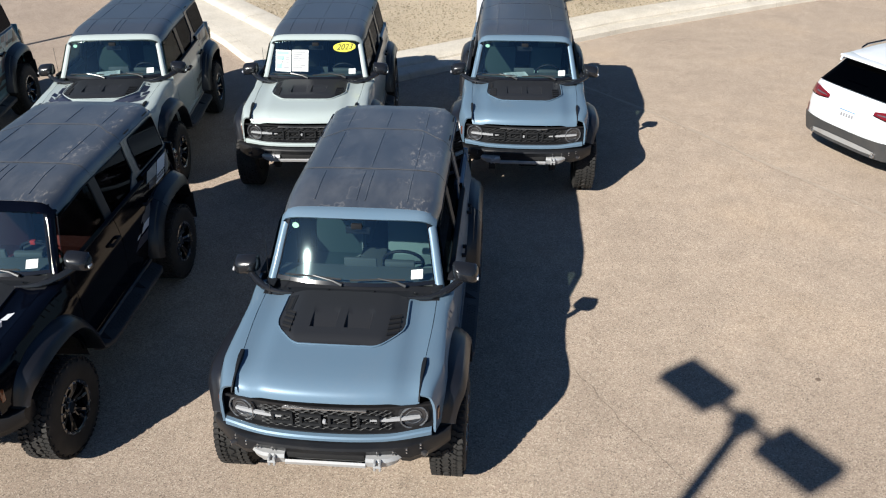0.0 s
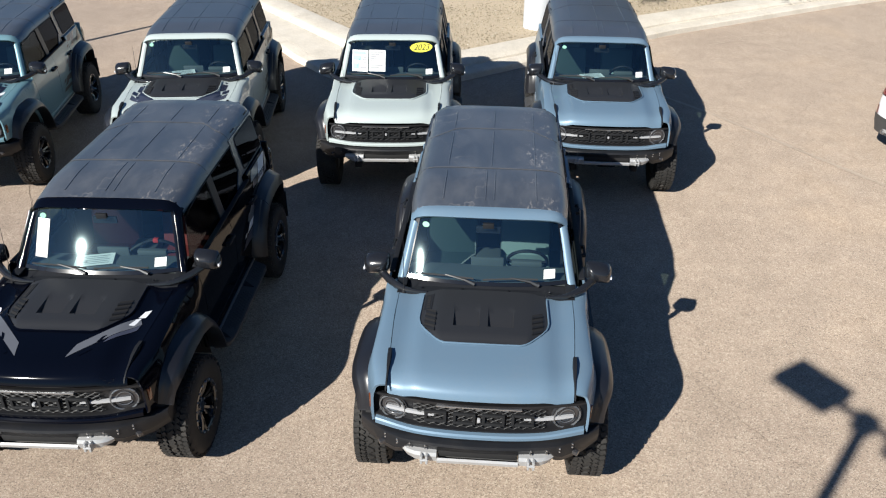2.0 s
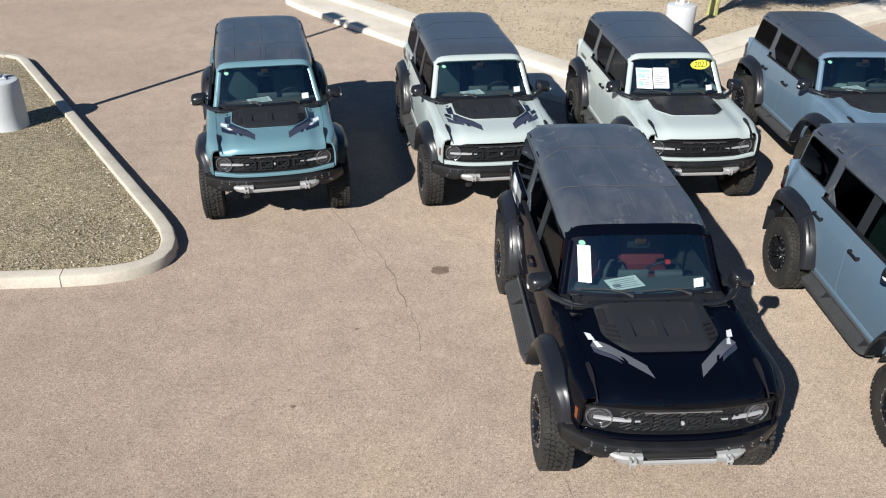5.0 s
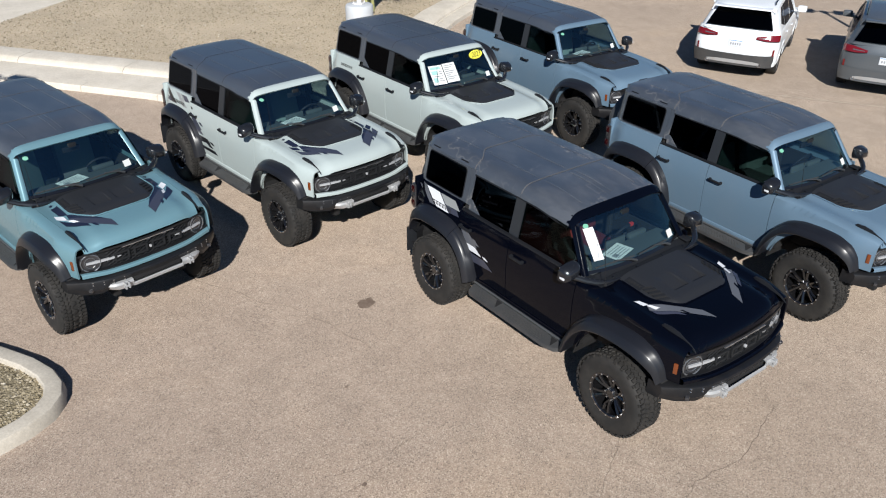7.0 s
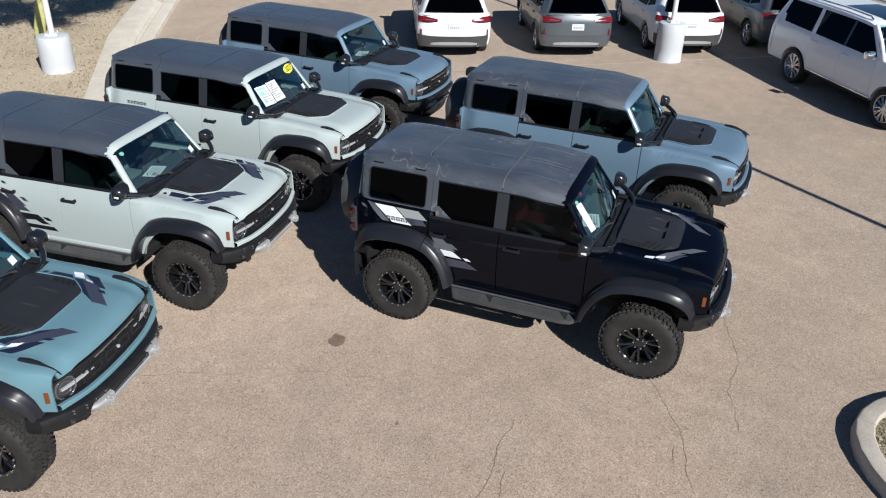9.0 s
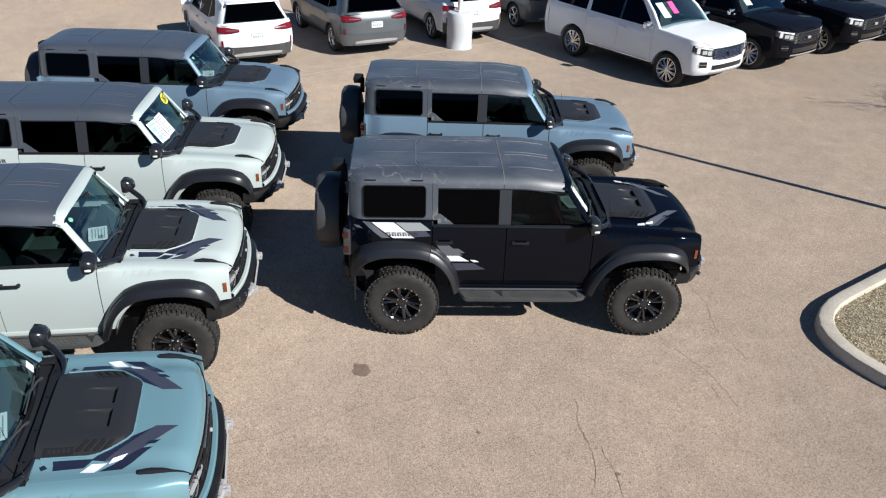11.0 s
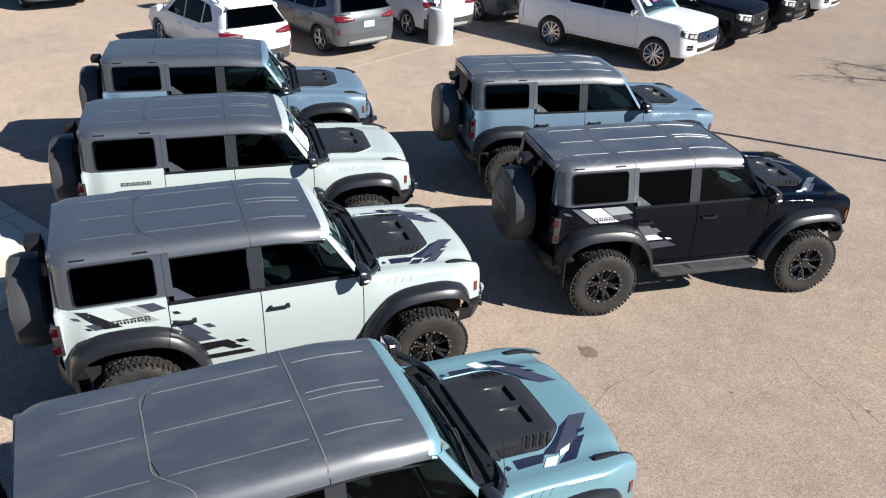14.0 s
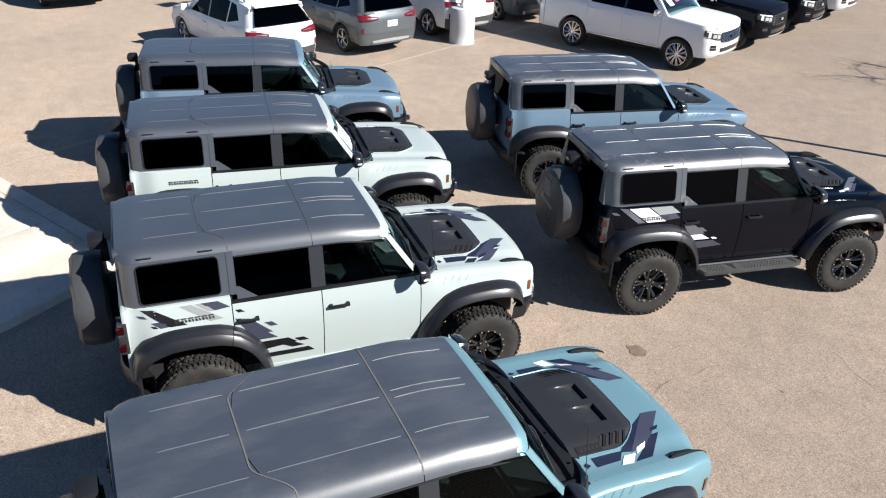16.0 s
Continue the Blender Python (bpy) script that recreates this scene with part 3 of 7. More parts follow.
# ---- marks on the asphalt ----
def ribbon(name, pts, width, mat, label, category, jitter=0.0, z=0.004, seed=1, parent=None):
    rnd = random.Random(seed)
    path = densify([Vector(p) for p in pts], False, 0.07 if jitter else 0.5)
    wob = 0.0
    rows = []
    for i, p in enumerate(path):
        a, b = path[max(i - 1, 0)], path[min(i + 1, len(path) - 1)]
        d = (b - a).normalized()
        nrm = Vector((-d.y, d.x))
        wob = wob * 0.86 + rnd.uniform(-jitter, jitter)
        w = width * (rnd.uniform(0.35, 1.0) if jitter else 1.0) * (0.3 if i in (0, len(path) - 1) and jitter else 1)
        c = p + nrm * wob
        rows.append([(*(c - nrm * w / 2), z), (*(c + nrm * w / 2), z)])
    ob = part(name, loft(rows), mat, parent)
    return tagged(ob, label, category, kind="structure")


NEAR_CRACKS = [
    [(4.8, -1.65), (5.25, -2.4), (5.72, -3.04), (6.2, -4.01), (6.8, -4.7), (7.5, -5.5)],
    [(-5.9, 4.3), (-5.2, 4.42), (-4.4, 4.35), (-3.6, 4.55)],
    [(-7.25, 6.43), (-7.52, 6.38), (-7.82, 6.40), (-8.2, 6.46)],
    [(-5.52, 5.0), (-5.33, 4.53), (-5.1, 4.05), (-4.85, 3.44)],
    [(-6.95, 9.55), (-6.85, 9.35), (-6.7, 9.10), (-6.5, 8.80)],
    [(2.05, 10.45), (2.47, 10.1), (2.58, 9.15), (2.80, 8.85)],
    [(-7.40, 10.85), (-7.23, 10.32), (-7.01, 9.88), (-6.80, 9.47), (-6.64, 9.18), (-6.50, 8.57), (-6.39, 8.06)],
    [(-6.39, 8.05), (-6.30, 7.52), (-6.38, 7.14)],
]
FAR_CRACKS = [
    [(-5.11, 5.20), (-5.08, 5.00), (-5.02, 4.48), (-4.92, 3.98)],
    [(-6.62, 4.87), (-6.48, 4.89), (-6.30, 4.92)],
    [(1.28, 6.54), (1.47, 6.04), (1.63, 5.66), (1.90, 5.24), (2.14, 4.84), (2.37, 4.08)],
    [(-12.80, 19.55), (-13.52, 18.95), (-14.45, 18.14)],
    [(4.06, 12.30), (4.37, 13.00), (4.52, 13.30), (4.98, 13.60), (5.70, 14.49)],
    [(4.75, 11.69), (5.14, 11.07), (5.55, 10.76)],
    [(-5.24, 5.33), (-5.47, 5.22), (-5.85, 4.99), (-6.19, 4.85), (-6.63, 4.78), (-6.92, 4.71)],
    [(9.77, -7.76), (8.53, -6.47), (8.03, -5.53)],
    [(-6.51, 6.53), (-6.99, 6.57), (-7.30, 6.54), (-7.58, 6.52), (-7.83, 6.57)],
    [(4.59, 12.30), (4.82, 11.38), (5.20, 10.57), (5.75, 9.75)],
    [(6.48, 7.75), (6.89, 7.02), (7.71, 6.60)],
]
for i, c in enumerate(NEAR_CRACKS + FAR_CRACKS):
    ribbon("asphalt_crack", c, 0.013 if i == 6 else 0.006, M_CRACK, "thin dark crack in the asphalt", "crack", 0.022, 0.004, 20 + i)
ribbon("worn_line", [(1.62, 17.34), (1.89, 16.97), (2.07, 16.64)], 0.07, M_LINE, "short worn pale paint mark by the planting bed", "painted line", 0.003, 0.004, 52)
ribbon("worn_line", [(4.84, 18.35), (5.39, 18.60), (5.93, 18.50), (6.31, 18.15), (6.41, 17.73)], 0.045, M_LINE, "faint curved pale paint mark on the asphalt", "painted line", 0.003, 0.004, 53)
ribbon("worn_line", [(1.11, 17.45), (1.48, 16.93), (3.66, 13.87), (4.80, 11.87), (6.02, 9.82), (8.01, 6.74), (9.65, 4.21), (11.30, 1.39)], 0.10, M_LINE, "worn pale parking line on the asphalt", "painted line", 0.004, 0.004, 50)


def stain(name, c, r, mat, label, squash=0.6, turn=0.0, seed=2):
    bm = bmesh.new()
    n = 26
    vs = []
    for k in range(n):
        a = 2 * math.pi * k / n
        q = r * (1 + 0.35 * noise.noise(Vector((math.cos(a) * 1.6, math.sin(a) * 1.6, seed))) + 0.12 * noise.noise(Vector((math.cos(a) * 6, math.sin(a) * 6, seed))))
        u, w = q * math.cos(a), q * math.sin(a) * squash
        vs.append(bm.verts.new((c[0] + u * math.cos(turn) - w * math.sin(turn), c[1] + u * math.sin(turn) + w * math.cos(turn), 0.0045)))
    bm.faces.new(vs)
    return tagged(part(name, bm, mat), label, "stain", kind="structure")


stain("oil_stain", (-5.92, 8.88), 0.125, M_OIL, "dark brown oil stain on the asphalt", 0.75, 0.3)
stain("oil_spot", (3.70, 6.31), 0.035, M_OIL, "small dark spot on the asphalt", 0.7, 0.8, 5)
stain("oil_spot", (-7.67, 6.35), 0.03, M_OIL, "small dark spot on the asphalt", 0.7, 0.2, 6)
stain("oil_spot", (-7.02, 7.65), 0.025, M_OIL, "small dark spot on the asphalt", 0.8, 0.2, 7)


# ---- lamp posts on painted concrete bases ----
def lamp_post(x, y, label, r=0.34, turn=-59.0, height=6.21, box=False):
    own = thing("lamp_post", pose(x, y, 0, 0, 0, turn), label, "lamp post", "car park lamp posts")
    bm = bmesh.new()
    spin(bm, [(0.0, 0.0), (r + 0.01, 0.0), (r, 0.02), (r - 0.004, 0.35), (r, 0.37), (r - 0.003, 0.70), (r - 0.002, 0.90), (r - 0.02, 0.94), (r - 0.06, 0.955), (0.0, 0.965)], 36, (0, 0, 0), "z")
    for v in bm.verts:
        v.co.x += 0.006 * noise.noise(v.co * 4)
    part("concrete_base", bm, M_BASE, own, "white-painted round concrete base")
    bm = bmesh.new()
    block(bm, (0, 0, 0.975), (0.26, 0.26, 0.03), 0.006)
    for a in (1, -1):
        for b in (1, -1):
            rod(bm, [(a * 0.10, b * 0.10, 0.97), (a * 0.10, b * 0.10, 1.03)], 0.014, 6)
    part("base_plate", bm, M_POLE, own)
    bm = bmesh.new()
    rod(bm, [(0, 0, 0.97), (0, 0, height)], [0.065, 0.055], 14)
    part("pole", bm, M_POLE, own, "white steel pole")
    if box:
        bm = bmesh.new()
        block(bm, (0.09, 0, 1.85), (0.10, 0.16, 0.16), 0.02)
        part("service_box", bm, M_POLE, own)
    bm = bmesh.new()
    block(bm, (0, 0, height), (0.20, 0.16, 0.16), 0.02)
    rod(bm, [(-0.42, 0, height + 0.02), (0.42, 0, height + 0.02)], 0.035, 8)
    part("cross_arm", bm, M_STEEL, own)
    for s in (1, -1):
        bm = bmesh.new()
        block(bm, (s * 0.60, 0, height + 0.03), (0.62, 0.44, 0.13), 0.03)
        head = part("lamp_head", bm, M_STEEL, own, "dark box-shaped lamp head")
        bm = bmesh.new()
        block(bm, (s * 0.60, 0, height - 0.037), (0.50, 0.34, 0.012), 0.003)
        part("lens", bm, M_LAMP, head)
    return own


lamp_post(-13.16, 14.15, "white round concrete lamp post base on a gravel island")
lamp_post(2.74 - 9.27 * 0.637, 5.70 - 9.27 * 0.771, "tall twin-headed car park lamp post on an island")
lamp_post(1.00, 19.28, "lamp post on a white concrete base in the planting bed", 0.36, box=True)
lamp_post(8.32, 6.52, "lamp post on a white concrete base beside the parked row")


# ---- planting ----
def tree(x, y, label, seed, trunk=1.5, crown=(2.1, 2.6, 1.2), count=5200, lean_to=(0.1, 0.0), sway=(0.0, 0.0)):
    rnd = random.Random(seed)
    own = thing("palo_verde_tree", pose(x, y, 0.1), label, "tree", "trees")
    bm = bmesh.new()
    fork = Vector((lean_to[0], lean_to[1], trunk))
    rod(bm, [(0, 0, -0.1), (0.02, 0.01, 0.4), fork], [0.165, 0.14, 0.12], 10)
    tips = []
    for k in range(7):
        a = 2 * math.pi * k / 7 + rnd.uniform(-0.3, 0.3)
        e = fork + Vector((sway[0] + math.cos(a) * crown[0] * rnd.uniform(0.5, 0.8), sway[1] + math.sin(a) * crown[0] * rnd.uniform(0.5, 0.8), rnd.uniform(0.55, crown[1])))
        mid = fork.lerp(e, 0.5) + Vector((rnd.uniform(-.2, .2), rnd.uniform(-.2, .2), 0.2))
        rod(bm, [fork, mid, e], [0.075, 0.05, 0.02], 7)
        for q in range(5):
            b = mid.lerp(e, rnd.uniform(0.0, 1.0))
            t = b + Vector((rnd.uniform(-0.8, 0.8), rnd.uniform(-0.8, 0.8), rnd.uniform(-0.1, 0.7)))
            rod(bm, [b, b.lerp(t, 0.5) + Vector((0, 0, 0.1)), t], [0.022, 0.014, 0.006], 5)
            tips += [b.lerp(t, u) for u in (0.4, 0.7, 1.0)]
    part("trunk", bm, M_BARK, own, "yellow-green trunk and limbs")
    verts, faces = [], []
    for i in range(count):
        c = rnd.choice(tips) + Vector((rnd.gauss(0, 0.22), rnd.gauss(0, 0.22), rnd.gauss(0, 0.18)))
        u = Vector((rnd.uniform(-1, 1), rnd.uniform(-1, 1), rnd.uniform(-0.6, 0.6))).normalized() * rnd.uniform(0.03, 0.07)
        w = u.cross(Vector((rnd.uniform(-1, 1), rnd.uniform(-1, 1), 1))).normalized() * 0.014
        b = len(verts)
        verts += [c - u, c + w, c + u, c - w]
        faces.append((b, b + 1, b + 2, b + 3))
    me = bpy.data.meshes.new("crown")
    me.from_pydata([tuple(v) for v in verts], [], faces)
    me.materials.append(M_LEAF)
    shared("crown", me, own)
    return own


tree(2.76, 21.42, "desert tree with a smooth yellow-green trunk in the gravel bed", 4, 1.75, (2.9, 1.6, 1), 42000, (0.35, -0.15), (0.35, -0.75))
tree(-0.85, -8.95, "sparse desert tree with yellow-green limbs on an island", 9, 2.4, (2.0, 2.2, 1), 2600)

# ---- the boxy off-road SUV: x forward, y left, z up, origin on the ground between the axles ----
AXLE, TRACK, TYRE_R = 1.475, 0.895, 0.447
NOSE_X = 2.190


def side_y(x, z):
    y = lerp_table(z, [0.55, 0.75, 1.0, 1.2, 1.32, 1.42, 1.50], [0.872, 0.900, 0.912, 0.908, 0.886, 0.858, 0.838])
    y -= 0.026 * smooth_step((x - 0.80) / 0.35) * smooth_step((z - 1.12) / 0.16)
    y -= 0.09 * smooth_step((x - 1.75) / 0.45) + 0.07 * smooth_step((-1.80 - x) / 0.28)
    return y


def hood_z(x, y):
    z = lerp_table(x, [0.7, 0.95, 1.3, 1.7, 1.93, 2.04, 2.10, 2.14, 2.16, 2.17], [1.385, 1.385, 1.372, 1.345, 1.323, 1.303, 1.278, 1.248, 1.215, 1.185])
    return z - 0.026 * smooth_step((abs(y) - 0.48) / 0.14) + 0.012 * smooth_step((abs(y) - 0.65) / 0.08) + 0.012 * (1 - (y / 0.8) ** 2)


def hood_w(x):
    """Half the hood's width, out to its shut line."""
    return 0.742 - 0.036 * smooth_step((x - 1.2) / 0.9)


def nose_x(y):
    return NOSE_X - 0.125 * (abs(y) / 0.83) ** 2.4


def arch_low(x, low=0.62):
    for c in (AXLE, -AXLE):
        if abs(x - c) < 0.63:
            low = max(low, 0.46 + math.sqrt(0.63 ** 2 - (x - c) ** 2) * 0.98)
    return max(low, 0.905) if x > AXLE + 0.38 else low


def side_panel(x0, x1, s, top, over=False, n=None, rows=7):
    """A body side panel between two stations, cut by the wheel arch; over: rolled over onto the wing top."""
    n = n or max(4, int((x1 - x0) / 0.05))
    out = []
    for x in spread(x0, x1, n):
        lo, hi = arch_low(x), top(x)
        col = []
        for k in range(rows):
            z = lo + (hi - lo) * k / (rows - 1)
            col.append((x, s * side_y(x, z), z))
        if over:
            y0 = side_y(x, hi)
            y1 = hood_w(x) + 0.005
            col += [(x, s * (y0 + (y1 - y0) * a), hi + 0.036 * b) for a, b in ((0.10, 0.36), (0.26, 0.66), (0.50, 0.88), (0.78, 0.98), (1.0, 1.0))]
        out.append(col)
    return loft(out, thick=-0.02)


def tyre_bm():
    bm = bmesh.new()
    R = TYRE_R
    spin(bm, [(0.225, 0.115), (0.238, 0.138), (0.262, 0.140), (0.30, 0.149), (0.35, 0.153), (0.395, 0.146), (R - 0.032, 0.130), (R - 0.016, 0.108),
              (R - 0.012, 0.05), (R - 0.012, -0.05), (R - 0.016, -0.108), (R - 0.032, -0.130), (0.39, -0.146), (0.30, -0.150), (0.225, -0.115)], 44)
    n = 54
    for k in range(n):
        a = 2 * math.pi * k / n
        for y, w, t, da, tw in ((0.108, 0.044, 0.034, 0, 0.2), (-0.108, 0.044, 0.034, 0.5, -0.2), (0.062, 0.036, 0.034, 0.3, -0.5), (-0.062, 0.036, 0.034, 0.8, 0.5), (0.0, 0.058, 0.030, 0.1 if k % 2 else 0.6, 0.6 if k % 2 else -0.6)):
            b = a + da * 2 * math.pi / n
            m = Matrix.Rotation(-b, 4, "Y") @ Matrix.Translation((R - 0.006, 0, 0)) @ Matrix.Rotation(tw, 4, "X")
            vs = bmesh.ops.create_cube(bm, size=1.0)["verts"]
            bmesh.ops.scale(bm, vec=(0.018, w, t), verts=vs)
            bmesh.ops.transform(bm, matrix=Matrix.Translation((0, y, 0)) @ m, verts=vs)
        if k % 2 == 0:
            for s in (1, -1):
                m = Matrix.Rotation(-a, 4, "Y") @ Matrix.Translation((R - 0.040, s * 0.1345, 0))
                vs = bmesh.ops.create_cube(bm, size=1.0)["verts"]
                bmesh.ops.scale(bm, vec=(0.036, 0.010, 0.030), verts=vs)
                bmesh.ops.transform(bm, matrix=m, verts=vs)
    return bm


def rim_bm():
    bm = bmesh.new()
    spin(bm, [(0.244, 0.128), (0.244, 0.142), (0.226, 0.146), (0.214, 0.134), (0.205, 0.06), (0.200, -0.05), (0.215, -0.12)], 40)
    spin(bm, [(0.0, 0.105), (0.045, 0.105), (0.052, 0.095), (0.075, 0.085), (0.088, 0.06), (0.088, 0.0), (0.0, 0.0)], 24)
    for k in range(6):
        for d in (-0.17, 0.17):
            a = 2 * math.pi * k / 6
            p, q = Vector((math.cos(a + d * 0.5) * 0.07, 0.07, math.sin(a + d * 0.5) * 0.07)), Vector((math.cos(a + d) * 0.222, 0.112, math.sin(a + d) * 0.222))
            rod(bm, [p, (p + q) / 2 + Vector((0, 0.012, 0)), q], [0.022, 0.019, 0.023], 6)
    return bm


def bolt_bm(axis, r, l):
    bm = bmesh.new()
    rod(bm, [Vector(axis) * -l, Vector(axis) * l], r, 6)
    return bm


def disc_bm():
    bm = bmesh.new()
    spin(bm, [(0.0, 0.02), (0.165, 0.02), (0.165, -0.01), (0.21, -0.01), (0.21, -0.12), (0.0, -0.12)], 28)
    return bm


def keep_mesh(name, bm, mat, angle=32):
    ob = part(name, bm, mat, None, "", angle)
    me = ob.data
    bpy.data.objects.remove(ob)
    return me


TYRE_ME = keep_mesh("tyre", tyre_bm(), M_RUBBER)
RIM_ME = keep_mesh("rim", rim_bm(), M_GLOSSBLACK)
BOLT_ME = keep_mesh("bolt", bolt_bm((0, 1, 0), 0.0095, 0.008), M_SILVER)
NUT_ME = keep_mesh("nut", bolt_bm((0, 1, 0), 0.009, 0.012), M_SILVER)
BUMPER_BOLT_ME = keep_mesh("bumper_bolt", bolt_bm((1, 0, 0), 0.007, 0.008), M_SILVER)
BRAKE_ME = keep_mesh("brake_disc", disc_bm(), M_STEEL)

FLARE_FRONT = ([(-0.67, 0.58), (-0.62, 0.74), (-0.53, 0.90), (-0.40, 1.02), (-0.22, 1.075), (0.02, 1.09), (0.20, 1.08), (0.33, 1.035), (0.42, 0.955), (0.47, 0.86)],
               [(-0.77, 0.60), (-0.72, 0.78), (-0.60, 0.985), (-0.45, 1.14), (-0.26, 1.205), (0.02, 1.222), (0.22, 1.215), (0.38, 1.165), (0.47, 1.05), (0.51, 0.90)])
FLARE_REAR = ([(0.62, 0.60), (0.57, 0.78), (0.48, 0.93), (0.36, 1.03), (0.20, 1.08), (-0.02, 1.09), (-0.24, 1.08), (-0.40, 1.02), (-0.50, 0.91), (-0.55, 0.77)],
              [(0.70, 0.62), (0.66, 0.83), (0.56, 1.02), (0.41, 1.165), (0.22, 1.232), (-0.02, 1.248), (-0.30, 1.238), (-0.49, 1.165), (-0.59, 1.01), (-0.625, 0.81)])


def flare_bm(shape, cx, s, part_of=(0.0, 1.0)):
    """A wide boxy flare: a ledge that slopes out from the body, a soft crease, then the upright lip; part_of cuts it along the arch."""
    inner, outer = shape
    rows = []
    for (u, v), (p, q) in zip(inner, outer):
        x0, x1 = cx + u, cx + p
        tuck = 0.085 * smooth_step((u - 0.26) / 0.24) if cx > 0 else 0.05 * smooth_step((-0.36 - u) / 0.2)
        yb = side_y(x1, q) - 0.006
        pts = []
        for t, y in ((0.0, yb), (0.025, yb + 0.022), (0.14, yb + 0.066), (0.27, 0.980), (0.33, 1.002), (0.40, 1.012), (0.70, 1.040), (0.93, 1.052), (1.0, 1.046), (1.0, 1.02), (1.0, 0.78)):
            x, z = x1 + (x0 - x1) * t, q + (v - q) * t
            pts.append((x, s * (y - tuck * smooth_step(t / 0.3) if y > yb else y), z))
        rows.append(pts)
    # drawn fine along the arch
    fine = []
    for i in range(len(rows) - 1):
        for k in range(3):
            fine.append([Vector(a).lerp(Vector(b), k / 3) for a, b in zip(rows[i], rows[i + 1])])
    fine.append([Vector(a) for a in rows[-1]])
    sm = [fine[0]] + [[(a + b + b + c) / 4 for a, b, c in zip(fine[i - 1], fine[i], fine[i + 1])] for i in range(1, len(fine) - 1)] + [fine[-1]]
    n = len(sm) - 1
    lo, hi = round(part_of[0] * n), round(part_of[1] * n)
    sm = sm[lo:hi + 1]
    if lo > 0:
        sm[0] = [a.lerp(b, 0.10) for a, b in zip(sm[0], sm[1])]
    return loft(sm, thick=-0.012)


ROOF = [(0.0, 1.960), (0.24, 1.960), (0.43, 1.957), (0.55, 1.951), (0.620, 1.939), (0.668, 1.909), (0.700, 1.866), (0.714, 1.836), (0.724, 1.806)]


def roof_drop(x):
    return 0.055 * smooth_step((x + 0.1) / 0.6) + 0.020 * smooth_step((-1.9 - x) / 0.2)


def roof_z(x, y):
    return lerp_table(abs(y), [a for a, b in ROOF], [b for a, b in ROOF]) - roof_drop(x)


def seam_x(y):
    """The bowed joint between the rear shell and the middle roof panel."""
    a = abs(y)
    return -1.10 - 0.22 * (1 - smooth_step((a - 0.34) / 0.30))


def roof_panel(x0, x1, n=10):
    """x0 and x1 give the panel's ends at each distance from the middle."""
    half = ROOF[::-1] + ROOF[1:]
    sg = [-1] * len(ROOF) + [1] * (len(ROOF) - 1)
    rows = []
    for i in range(n):
        t = i / (n - 1)
        r = []
        for (y, z), s in zip(half, sg):
            a, b = x0(y), x1(y)
            x = a + (b - a) * t
            r.append((x, s * y * (1 - 0.028 * smooth_step((x - 0.1) / 0.4) - 0.13 * max(0.0, (-1.93 - x) / 0.155) ** 2.2), z - roof_drop(x)))
        rows.append(r)
    return loft(rows, thick=-0.03)


def glass_y(z):
    return lerp_table(z, [1.38, 1.85], [0.822, 0.714])


def upright(poly, s, mat, parent, name, off=0.0, thick=0.03, label=""):
    """A panel of the leaning window zone from an outline in x and z."""
    bm = bmesh.new()
    slab(bm, poly, lambda u, v, d: (u, s * (glass_y(v) + off - d), v), thick)
    return part(name, bm, mat, parent, label)


def on_side(s, lift=0.004):
    return lambda u, v, d: (u, s * (side_y(u, v) + lift - d), v)


def surface_patch(poly, lift, place, step=0.06):
    """A thin film cut to a four-cornered outline (u, v), laid on a curved surface."""
    a, b, c, d = [Vector(p) for p in poly]
    nu = max(2, int(max((b - a).length, (c - d).length) / step) + 1)
    nv = max(2, int(max((d - a).length, (c - b).length) / step) + 1)
    rows = []
    for i in range(nu + 1):
        r = []
        for j in range(nv + 1):
            p = a.lerp(b, i / nu).lerp(d.lerp(c, i / nu), j / nv)
            r.append(place(p.x, p.y, lift))
        rows.append(r)
    return rows


def hood_place(u, v, d):
    return (u, v, hood_z(u, v) + d)


def decal(name, polys, mat, parent, place, lift=0.003, label=""):
    bm = bmesh.new()
    for q in polys:
        sheet(bm, surface_patch(q, lift, place))
    return part(name, bm, mat, parent, label)


def lean(u, a=0.5):
    return u * a


